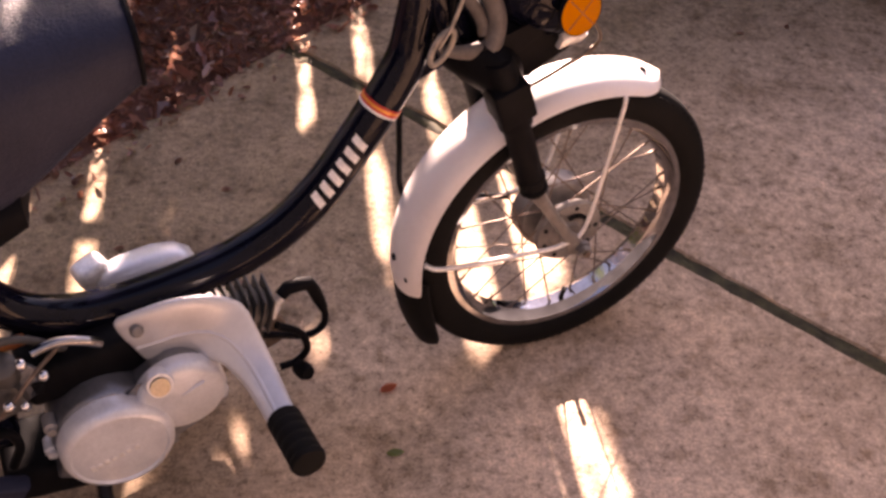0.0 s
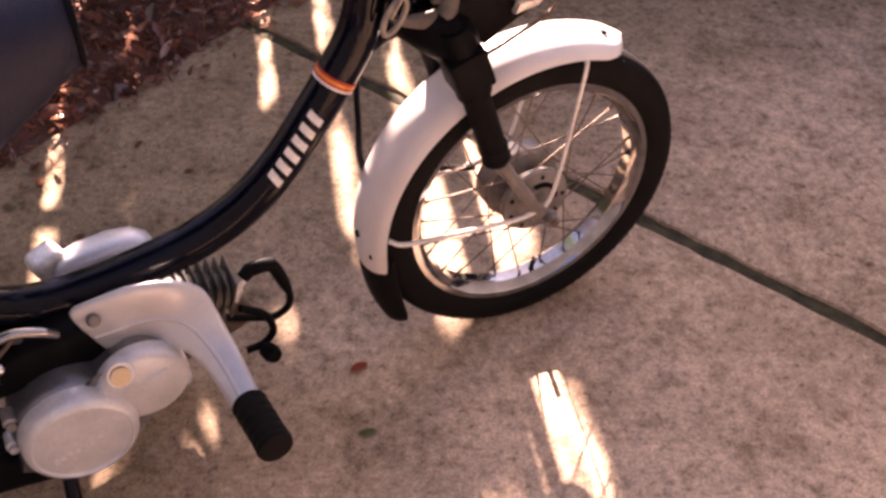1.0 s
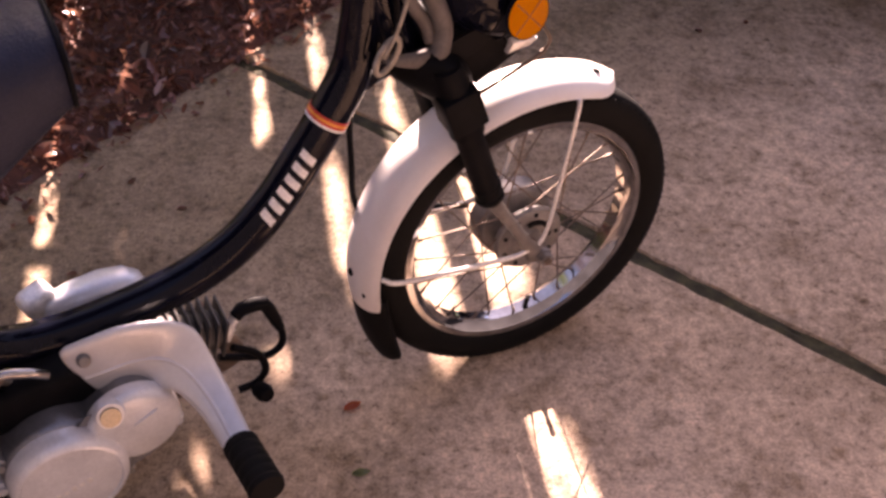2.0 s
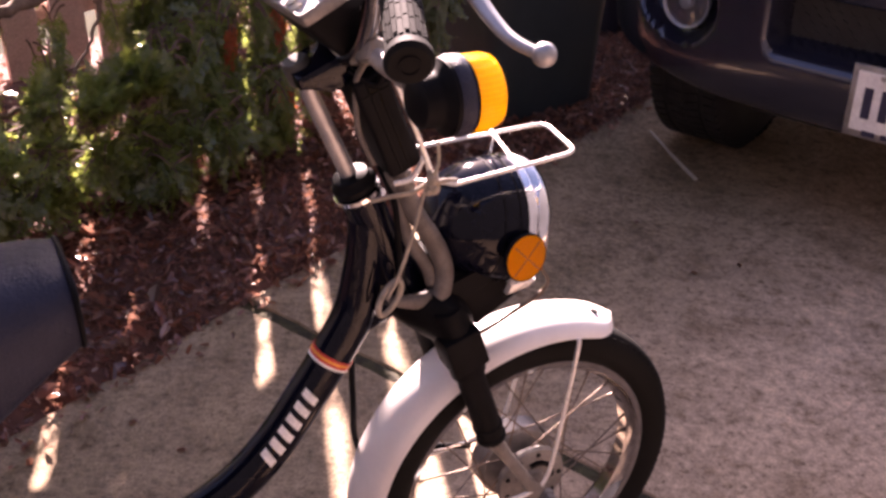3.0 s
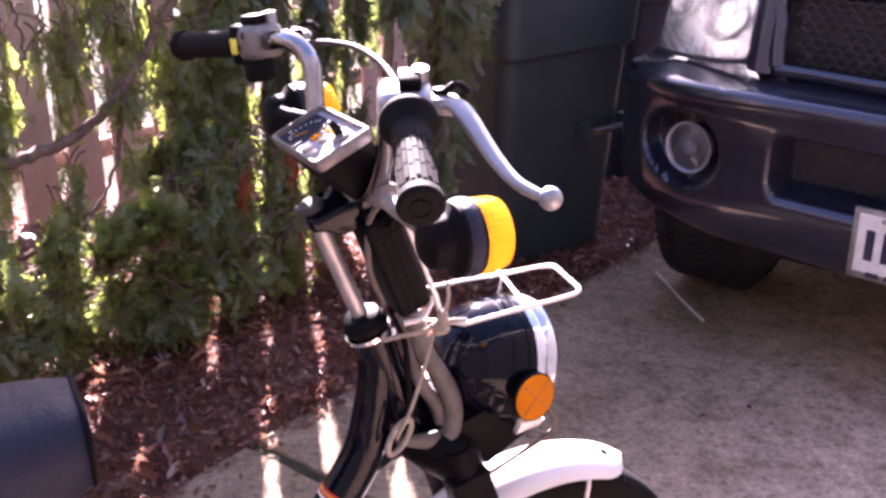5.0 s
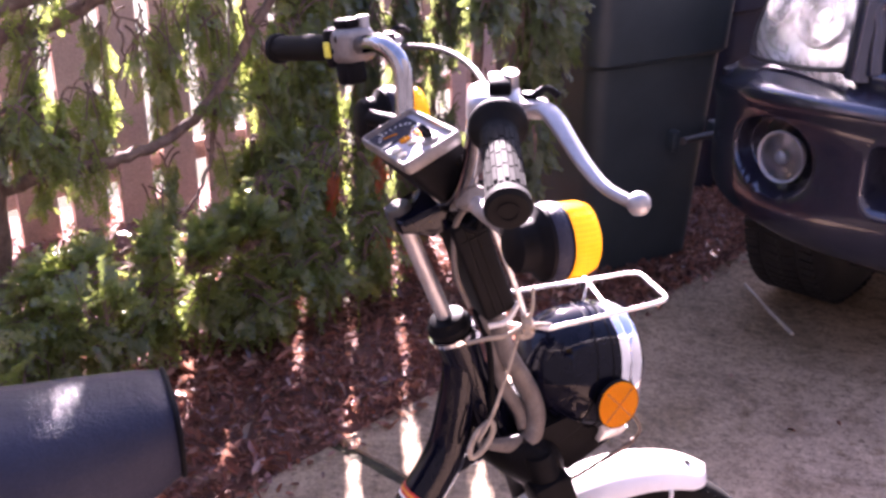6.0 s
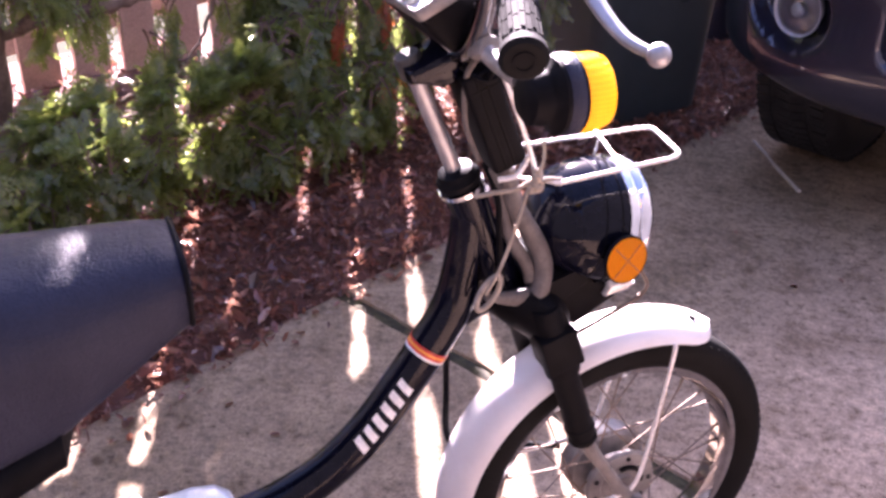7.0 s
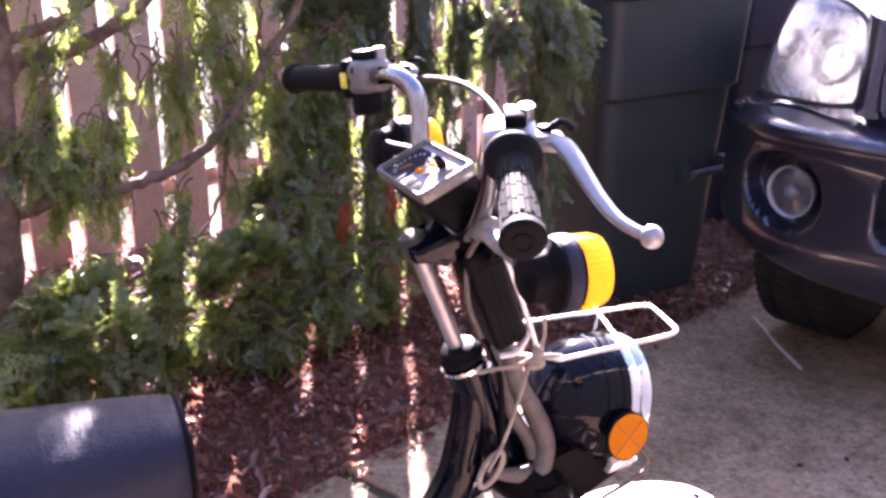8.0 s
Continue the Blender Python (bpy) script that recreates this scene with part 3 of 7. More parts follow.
# fork
STEER_LOW, STEER_TOP = Vector((-0.160, 0, 0.535)), Vector((-0.290, 0, 0.878))
STEER = (STEER_TOP - STEER_LOW).normalized()
for side in (-1, 1):
    y = side * 0.061
    top, mid, low = Vector((-0.148, y, 0.575)), Vector((-0.126, y, 0.505)), Vector((-0.083, y, 0.362))
    d = (top - low).normalized()
    bm = bmesh.new()
    L = (top - low).length
    lathe(bm, [(0, 0.0), (0, 0.0160), (0.004, 0.0172), (0.020, 0.0178), (0.12, 0.0178), (0.126, 0.0220), (0.172, 0.0228), (0.178, 0.0195), (L, 0.0195), (L + 0.006, 0.017), (L + 0.006, 0.0)], low, d, 24)
    leg = part("fork_leg", bm, BLACK_PLASTIC, moped, "black rubber-sleeved fork leg")
    bm = bmesh.new()
    box(bm, (0.048, 0.048, 0.054), Matrix.Translation(low + d * 0.168) @ d.to_track_quat("Z", "Y").to_matrix().to_4x4(), 0.004, 2)
    part("fork_clamp", bm, BLACK_PLASTIC, leg)
    bm = bmesh.new()
    for h in (0.003, 0.022):
        lathe(bm, [(h, 0.0168), (h + 0.002, 0.0194), (h + 0.007, 0.0194), (h + 0.009, 0.0168)], low, d, 24)
    part("gaiter_lip", bm, RUBBER, leg)
    bm = bmesh.new()
    rings = []
    for t, (wx, wy) in ((0, (0.0115, 0.011)), (0.25, (0.0085, 0.008)), (0.7, (0.0085, 0.0065)), (0.92, (0.016, 0.006)), (1.0, (0.008, 0.005))):
        c = low.lerp(Vector((-0.002, side * 0.064, 0.226)), t)
        across = Vector((d.z, 0, -d.x))
        rings.append([c + across * wx * math.cos(6.283 * k / 14) + Vector((0, 1, 0)) * wy * math.sin(6.283 * k / 14) for k in range(14)])
    loft(bm, rings)
    part("slider", bm, AGED_ALLOY, leg, "bare alloy fork slider")
bm = bmesh.new()
tube(bm, [AXLE + Vector((0, -0.084, 0)), AXLE + Vector((0, 0.084, 0))], 0.0055, 12)
axle = part("axle", bm, SPOKE_STEEL, moped)
for y, r in ((-0.068, 0.0125), (-0.077, 0.0100), (0.068, 0.0125), (0.077, 0.0100)):
    bm = bmesh.new()
    lathe(bm, [(-0.004, 0.0), (-0.004, r), (0.004, r), (0.004, 0.0)], AXLE + Vector((0, y, 0)), (0, 1, 0), 6)
    part("nut", bm, AGED_ALLOY, axle, smooth=0)
bm = bmesh.new()
rings = []
for y, c, sx, sz in ((-0.072, (-0.140, 0.556), 0.018, 0.028), (-0.056, (-0.141, 0.556), 0.030, 0.038), (-0.03, (-0.158, 0.556), 0.036, 0.030), (0, (-0.165, 0.556), 0.040, 0.030), (0.03, (-0.158, 0.556), 0.036, 0.030), (0.056, (-0.141, 0.556), 0.030, 0.038), (0.072, (-0.140, 0.556), 0.018, 0.028)):
    rings.append([Vector((c[0] + sx * math.cos(6.283 * k / 16), y, c[1] + sz * math.sin(6.283 * k / 16) - 0.4 * sx * math.cos(6.283 * k / 16))) for k in range(16)])
loft(bm, rings)
part("fork_yoke", bm, BLACK_PLASTIC, moped, "black pressed steel fork yoke", 50)
# frame: the swept main tube, the head tube and the gusset
bm = bmesh.new()
line = spline([(-0.219, 0, 0.718), (-0.222, 0, 0.660), (-0.228, 0, 0.615), (-0.240, 0, 0.565), (-0.272, 0, 0.512), (-0.306, 0, 0.464), (-0.350, 0, 0.408), (-0.402, 0, 0.362), (-0.460, 0, 0.333), (-0.530, 0, 0.316), (-0.610, 0, 0.307), (-0.680, 0, 0.312), (-0.735, 0, 0.340), (-0.775, 0, 0.40), (-0.80, 0, 0.50)], 7)
radii = [0.0255 if p.z < 0.56 else 0.0255 - 0.004 * min(1, (p.z - 0.56) / 0.1) for p in line]
tube(bm, line, radii, 24)
frame_tube = part("frame_tube", bm, BLACK_PAINT, moped, "glossy black swept main frame tube", 60)
bm = bmesh.new()
tube(bm, [(-0.2280, 0, 0.718), (-0.212, 0, 0.674), (-0.170, 0, 0.563)], [0.0245, 0.0225, 0.0265], 24)
part("head_tube", bm, BLACK_PAINT, moped, "", 60)
bm = bmesh.new()
prism(bm, [(-0.222, 0.690), (-0.192, 0.650), (-0.172, 0.575), (-0.196, 0.548), (-0.246, 0.538), (-0.276, 0.508), (-0.262, 0.532), (-0.238, 0.60)], 0.022, pose(0, 0, 0), 0.006, 3)
part("gusset", bm, BLACK_PAINT, frame_tube, "", 60)


def ring_on(i0, t, width, mat, name, lift):
    """A thin painted ring round the frame tube, at a point along it."""
    p = line[i0].lerp(line[i0 + 1], t)
    d = (line[i0 + 1] - line[i0]).normalized()
    bm = bmesh.new()
    lathe(bm, [(-width / 2, 0.0254), (-width / 2, 0.0254 + lift), (width / 2, 0.0254 + lift), (width / 2, 0.0254)], p, d, 32)
    return part(name, bm, mat, frame_tube)


at = min(range(len(line) - 1), key=lambda i: (line[i] - Vector((-0.272, 0, 0.512))).length)
for off, mat in ((-0.0049, RED), (-0.0016, ORANGE_STRIPE), (0.0017, RED), (0.0050, WHITE)):
    seg_len = (line[at + 1] - line[at]).length
    ring_on(at, off / seg_len, 0.0032, mat, "stripe", 0.0008)
# six pale bars where the maker's lettering is
for k in range(6):
    t = k / 5
    c = Vector((-0.3000, 0, 0.472)).lerp(Vector((-0.3590, 0, 0.402)), t)
    i = min(range(1, len(line) - 1), key=lambda q: (line[q] - c).length)
    d = (line[i + 1] - line[i - 1]).normalized()
    if d.x < 0:
        d = -d
    up = Vector((0, 1, 0)).cross(d) * -1
    up = up if up.z > 0 else -up
    axis_pt = line[i - 1].lerp(line[i + 1], max(0, min(1, (c - line[i - 1]).dot(line[i + 1] - line[i - 1]) / (line[i + 1] - line[i - 1]).length_squared)))
    bm = bmesh.new()
    rows = []
    for j in range(8):
        phi = radians(1 + 47 * j / 7)
        n = Vector((0, -1, 0)) * math.cos(phi) + up * math.sin(phi)
        slant = (j / 7 - 0.5) * 0.006
        rows.append([axis_pt + n * 0.0261 + d * (s * 0.0050 + slant) for s in (-1, 1)] + [axis_pt + n * 0.0252 + d * (s * 0.0050 + slant) for s in (1, -1)])
    loft(bm, rows)
    part("maker_mark", bm, WHITE, frame_tube, "plain white printed bar", 60)

# steering stem, collars and bar clamp
bm = bmesh.new()
tube(bm, [Vector((-0.236, 0, 0.735)), Vector((-0.288, 0, 0.872))], 0.0095, 18)
stem = part("steering_stem", bm, POLISHED, moped, "chromed handlebar stem", 60)
bm = bmesh.new()
lathe(bm, [(0, 0.0), (0, 0.0135), (0.003, 0.0148), (0.022, 0.0148), (0.026, 0.0128), (0.026, 0.0)], Vector((-0.2835, 0, 0.860)), STEER, 20)
part("stem_nut", bm, IRON, stem)
bm = bmesh.new()
lathe(bm, [(0, 0.0), (0, 0.0235), (0.003, 0.0258), (0.009, 0.0258), (0.013, 0.0222), (0.019, 0.0205), (0.022, 0.0140), (0.022, 0.0)], Vector((-0.2312, 0, 0.7255)), STEER, 28)
part("steering_collar", bm, BLACK_PLASTIC, stem)
bm = bmesh.new()
lathe(bm, [(0, 0.022), (0, 0.0272), (0.005, 0.0272), (0.005, 0.022)], Vector((-0.2291, 0, 0.7195)), STEER, 28)
part("steering_ring", bm, CHROME, stem)
bm = bmesh.new()
prism(bm, [(-0.300, 0.874), (-0.232, 0.900), (-0.222, 0.892), (-0.228, 0.872), (-0.258, 0.856), (-0.296, 0.860)], 0.058, pose(0, 0, 0), 0.005, 2)
part("bar_clamp", bm, BLACK_PAINT, stem)

# handlebar
for side in (-1, 1):
    bm = bmesh.new()
    pts = [(-0.246, side * 0.0, 0.888), (-0.246, side * 0.030, 0.890), (-0.243, side * 0.060, 0.908), (-0.242, side * 0.088, 0.955), (-0.248, side * 0.115, 1.008), (-0.256, side * 0.145, 1.026), (-0.264, side * 0.185, 1.025), (-0.306, side * 0.300, 0.993)]
    if side > 0:
        pts[2:] = [(-0.258, 0.060, 0.908), (-0.251, 0.084, 0.958), (-0.248, 0.102, 1.006), (-0.262, 0.132, 1.026), (-0.276, 0.190, 1.014), (-0.318, 0.325, 0.987)]
    tube(bm, spline(pts, 8), 0.0108, 16)
    part("handlebar", bm, RIM_CHROME, moped, "chromed steel handlebar", 60)


def grip(base, end, plain):
    base, end = Vector(base), Vector(end)
    d = (end - base).normalized()
    L = (end - base).length
    bm = bmesh.new()
    flange = [(0, 0.0), (0, 0.0150), (0.004, 0.0165), (0.024, 0.0165)] if plain else [(0, 0.0), (0, 0.0245), (0.004, 0.0262), (0.010, 0.0262), (0.014, 0.0235), (0.020, 0.0172), (0.024, 0.0162)]
    lathe(bm, flange + [ (L - 0.014, 0.0158), (L - 0.012, 0.0188), (L - 0.004, 0.0195), (L, 0.0160), (L + 0.001, 0.0)], base, d, 32)
    g = part("hand_grip", bm, RUBBER, moped, "black ribbed rubber hand grip", 40)
    u = d.orthogonal().normalized()
    v = d.cross(u)
    for row in range(0 if plain else 4):
        bm = bmesh.new()
        for k in range(22):
            a = 6.2832 * k / 22
            n = u * math.cos(a) + v * math.sin(a)
            m = Matrix((d, n.cross(d), n)).transposed().to_4x4()
            h0 = 0.030 + (L - 0.052) * row / 4
            box(bm, ((L - 0.052) / 4 - 0.0022, 0.0034, 0.0016), Matrix.Translation(base + d * (h0 + (L - 0.052) / 8 + (0.004 if k % 2 else 0)) + n * 0.0160) @ m)
        part("grip_ribs", bm, RUBBER, g)
    bm = bmesh.new()
    lathe(bm, [(0, 0.009), (0.0012, 0.009), (0.0012, 0.007), (0, 0.007)], base + d * (L + 0.0006), d, 20)
    part("grip_end_ring", bm, BLACK_PLASTIC, g)
    return d


dn = grip((-0.2655, -0.196, 1.023), (-0.3105, -0.318, 0.990), False)
df = grip((-0.2860, 0.222, 1.007), (-0.3300, 0.352, 0.983), True)

# switch and lever housings
for name, c, d, side in (("switch_housing", Vector((-0.258, -0.172, 1.027)), dn, -1), ("switch_housing", Vector((-0.277, 0.195, 1.014)), df, 1)):
    m = Matrix.Translation(c) @ d.to_track_quat("X", "Z").to_matrix().to_4x4()
    bm = bmesh.new()
    box(bm, (0.042, 0.048, 0.040), m, 0.010, 3)
    house = part(name, bm, POLISHED if side < 0 else AGED_ALLOY, moped, "cast alloy lever and switch housing", 50)
    bm = bmesh.new()
    box(bm, (0.026, 0.020, 0.012), m @ pose(-0.002, 0.004, 0.025), 0.003, 2)
    part("switch", bm, BLACK_PLASTIC, house)
    bm = bmesh.new()
    tube(bm, [m @ Vector((-0.010, -0.014 * side, 0.012)), m @ Vector((-0.010, -0.014 * side, 0.032))], 0.0075, 14)
    part("mirror_boss", bm, POLISHED, house)
    bm = bmesh.new()
    if side < 0:
        box(bm, (0.003, 0.026, 0.022), m @ pose(0.021, 0.006, 0.004), 0.002, 1)
        part("switch_plate", bm, DULL_ALLOY, house)
    else:
        box(bm, (0.010, 0.005, 0.018), m @ pose(0.012, 0.0255, -0.002), 0.001, 1)
        part("switch_mark", bm, YELLOW, house)
        bm = bmesh.new()
        box(bm, (0.018, 0.052, 0.046), m @ pose(0.013, 0, -0.001), 0.006, 2)
        part("switch_block", bm, BLACK_PLASTIC, house)
        bm = bmesh.new()
        box(bm, (0.026, 0.030, 0.030), m @ pose(-0.002, 0.006, -0.030), 0.006, 2)
        for k in range(3):
            box(bm, (0.006, 0.050, 0.009), m @ pose(0.004 + 0.009 * (k - 1), 0, 0.009 - 0.013 * (k % 2)), 0.002, 1)
        part("switch", bm, BLACK_PLASTIC, house)

# brake levers
for side in (-1, 1):
    if side < 0:
        pts = [(-0.238, -0.178, 1.027), (-0.224, -0.196, 1.031), (-0.2205, -0.215, 1.026), (-0.2200, -0.243, 1.013), (-0.2195, -0.270, 1.001), (-0.2165, -0.295, 0.991), (-0.210, -0.315, 0.986), (-0.202, -0.328, 0.984)]
    else:
        pts = [(-0.250, 0.170, 1.016), (-0.228, 0.185, 1.018), (-0.222, 0.205, 1.012), (-0.230, 0.25, 0.998), (-0.240, 0.29, 0.985), (-0.240, 0.33, 0.975)]
    line_l = spline(pts, 8)
    bm = bmesh.new()
    n = len(line_l)
    rings = []
    for i, p in enumerate(line_l):
        t = i / (n - 1)
        d = (line_l[min(i + 1, n - 1)] - line_l[max(i - 1, 0)]).normalized()
        up = Vector((0, 0, 1)) - d * d.z
        up.normalize()
        s = d.cross(up)
        w, h = 0.0050 + 0.0075 * (1 - t) ** 1.4, 0.0066 - 0.0020 * t
        rings.append([p + s * w * math.cos(6.283 * k / 12) + up * h * math.sin(6.283 * k / 12) for k in range(12)])
    loft(bm, rings)
    bmesh.ops.create_uvsphere(bm, u_segments=20, v_segments=12, radius=0.0098, matrix=Matrix.Translation(line_l[-1]))
    lever = part("brake_lever", bm, POLISHED, moped, "cast alloy brake lever with a ball end", 50)
    bm = bmesh.new()
    box(bm, (0.030, 0.022, 0.016), Matrix.Translation(line_l[4]) @ pose(0, 0, 0, 0, 0, side * 40), 0.004, 2)
    part("lever_perch", bm, POLISHED, lever)
    bm = bmesh.new()
    tube(bm, [line_l[3] + Vector((0.004, -0.004 * side, 0.004)), line_l[3] + Vector((0.004, -0.004 * side, 0.013))], 0.0065, 10)
    tube(bm, spline([line_l[5] + Vector((0, 0, 0.010)), line_l[4] + Vector((0.016, 0, 0.016)), line_l[6] + Vector((0.022, 0, 0.008))], 4), 0.0035, 8)
    part("perch_screw", bm, BLACK_PLASTIC, lever)

# instrument pod
m_pod = Matrix.Translation((-0.279, -0.002, 0.959)) @ Euler((radians(-4.5), radians(-24.6), radians(3))).to_matrix().to_4x4()


def rounded(wx, wy, r, n=5):
    pts = []
    for sx, sy, a0 in ((1, 1, 0), (-1, 1, 90), (-1, -1, 180), (1, -1, 270)):
        for k in range(n + 1):
            a = radians(a0 + 90 * k / n)
            pts.append((sx * (wx - r) + r * math.cos(a), sy * (wy - r) + r * math.sin(a)))
    return pts


bm = bmesh.new()
rings = []
for z, wx, wy, dx, r in ((-0.104, 0.012, 0.020, 0.028, 0.008), (-0.088, 0.020, 0.030, 0.020, 0.010), (-0.045, 0.028, 0.050, 0.008, 0.008), (-0.010, 0.0315, 0.063, 0.0, 0.006)):
    rings.append([m_pod @ Vector((x + dx, y, z)) for x, y in rounded(wx, wy, r)])
loft(bm, rings)
pod = part("instrument_pod", bm, BLACK_PLASTIC, moped, "black plastic instrument pod", 50)
bm = bmesh.new()
rings = []
for z, e in ((-0.012, -0.001), (-0.009, 0.0005), (0.000, 0.0005), (0.0015, -0.0006), (0.0015, -0.0028), (-0.002, -0.0034), (-0.012, -0.0034)):
    rings.append([m_pod @ Vector((x, y, z)) for x, y in rounded(0.0328 + e, 0.0664 + e, 0.006)])
loft(bm, rings, caps=False)
part("pod_rim", bm, AGED_ALLOY, pod, "thin silvery rim", 40)
bm = bmesh.new()
loft(bm, [[m_pod @ Vector((x, y, z)) for x, y in rounded(0.0292, 0.0628, 0.004)] for z in (-0.007, -0.004)])
face = part("instrument_panel", bm, PANEL, pod, "silvery instrument panel", 40)
bm = bmesh.new()
loft(bm, [[m_pod @ Vector((x - 0.003, y + 0.034, z)) for x, y in rounded(0.0245, 0.0235, 0.003)] for z in (-0.0038, -0.0022)])
dial = part("speedometer_dial", bm, DIAL, pod, "dark speedometer dial", 40)
for k in range(9):
    bm = bmesh.new()
    a = radians(20 + 17.5 * k)
    box(bm, (0.0035, 0.0010, 0.0006), m_pod @ pose(-0.003 + 0.020 * math.cos(a), 0.026 + 0.022 * math.sin(a), -0.0019, 0, 0, math.degrees(a)))
    part("dial_mark", bm, WHITE, dial)
bm = bmesh.new()
box(bm, (0.016, 0.0014, 0.0008), m_pod @ pose(-0.010, 0.030, -0.0016, 0, 0, 150))
part("needle", bm, ORANGE, dial)
for x, y, r, mat in ((-0.004, 0.002, 0.0064, ORANGE), (0.012, 0.000, 0.0068, ORANGE_STRIPE), (0.014, -0.014, 0.0064, ORANGE_STRIPE), (-0.002, -0.014, 0.0060, BRASS), (-0.021, -0.012, 0.0064, BRASS), (-0.022, -0.030, 0.0058, BRASS)):
    bm = bmesh.new()
    lathe(bm, [(0, r), (0.002, r), (0.0032, r * 0.6), (0.0032, 0.0)], m_pod @ Vector((x, y, -0.004)), m_pod.to_3x3() @ Vector((0, 0, 1)), 16)
    part("warning_lamp", bm, mat, pod)
bm = bmesh.new()
lathe(bm, [(0, 0.010), (0.004, 0.010), (0.005, 0.008), (0.005, 0.0)], m_pod @ Vector((0.010, -0.036, -0.004)), m_pod.to_3x3() @ Vector((0, 0, 1)), 20)
part("ignition_lock", bm, AGED_ALLOY, pod)
bm = bmesh.new()
box(bm, (0.003, 0.010, 0.010), m_pod @ pose(0.010, -0.036, 0.005, 0, 0, 60), 0.001, 2)
lathe(bm, [(-0.002, 0.0), (-0.002, 0.0075), (0.002, 0.0075), (0.002, 0.0)], m_pod @ Vector((0.009, -0.037, 0.010)), (1, 0.3, 0.8), 14)
part("key", bm, BLACK_PLASTIC, pod, "ignition key with a black head")
bm = bmesh.new()
tube(bm, spline([m_pod @ Vector((0.010, -0.032, 0.010)), m_pod @ Vector((0.004, -0.024, 0.013)), m_pod @ Vector((0.000, -0.018, 0.006)), m_pod @ Vector((0.004, -0.022, 0.0))], 6), 0.0013, 6)
part("key_ring", bm, CHROME, pod)
bm = bmesh.new()
prism(bm, [(-0.024, 0.010), (0.024, 0.012), (0.028, -0.004), (0.0, -0.014), (-0.026, -0.006)], 0.056, Matrix.Translation((-0.262, 0, 0.866)) @ pose(0, 0, 0), 0.004, 2)
part("pod_bracket", bm, BLACK_PAINT, pod)

# indicators
for side, c in ((-1, Vector((-0.192, -0.172, 0.892))), (1, Vector((-0.222, 0.200, 0.920)))):
    bm = bmesh.new()
    lathe(bm, [(-0.050, 0.0), (-0.050, 0.018), (-0.045, 0.0245), (-0.030, 0.0265), (-0.026, 0.0285), (-0.020, 0.0365), (0.000, 0.0378), (0.002, 0.0360), (0.002, 0.0)], c, (1, 0, -0.02), 36)
    lamp = part("indicator", bm, BLACK_PLASTIC, moped, "black indicator body with an amber lens", 40)
    bm = bmesh.new()
    lathe(bm, [(-0.004, 0.0355), (0.004, 0.0368), (0.022, 0.0364), (0.030, 0.0335), (0.035, 0.024), (0.037, 0.011), (0.037, 0.0), (0.034, 0.0), (0.032, 0.020), (0.027, 0.0305), (0.021, 0.0340), (-0.004, 0.0340)], c, (1, 0, -0.02), 40, closed=True)
    part("amber_lens", bm, AMBER, lamp, "ribbed translucent amber lens", 50)
    bm = bmesh.new()
    lathe(bm, [(-0.016, 0.0368), (-0.013, 0.0383), (-0.003, 0.0384), (-0.001, 0.0372)], c, (1, 0, -0.02), 36)
    part("trim_ring", bm, VINYL, lamp)
    bm = bmesh.new()
    tube(bm, spline([c + Vector((-0.040, 0.024 * -side * -1 * -1, 0.010)), Vector((-0.236, side * 0.105, c.z + 0.012)), Vector((-0.240, side * 0.066, 0.910))], 5), 0.0095, 12)
    part("indicator_stalk", bm, DULL_ALLOY if side < 0 else BLACK_PLASTIC, lamp)
    bm = bmesh.new()
    box(bm, (0.024, 0.028, 0.024), Matrix.Translation((-0.238, side * 0.074, 0.909)) @ pose(0, 0, 0, side * 25, 20, 0), 0.006, 2)
    part("indicator_clamp", bm, AGED_ALLOY if side < 0 else BLACK_PLASTIC, lamp)

# electrical box in front of the stem
m_box = Matrix.Translation((-0.208, -0.012, 0.812)) @ Euler((0, radians(-20), 0)).to_matrix().to_4x4()
bm = bmesh.new()
box(bm, (0.040, 0.062, 0.122), m_box, 0.005, 3)
ebox = part("electrical_box", bm, BLACK_PLASTIC, moped, "black plastic electrical box", 50)
bm = bmesh.new()
for x in (-0.006, 0.004):
    box(bm, (0.0022, 0.0018, 0.112), m_box @ pose(x, -0.0312, 0), 0.0006, 1)
box(bm, (0.034, 0.0018, 0.0022), m_box @ pose(0, -0.0312, 0.042), 0.0006, 1)
part("box_seam", bm, RUBBER, ebox)
bm = bmesh.new()
tube(bm, spline([m_box @ Vector((-0.020, -0.032, -0.064)), m_box @ Vector((0.0, -0.036, -0.0665)), m_box @ Vector((0.022, -0.030, -0.056))], 5), 0.0032, 8)
part("box_clip", bm, WHITE_WIRE, ebox)

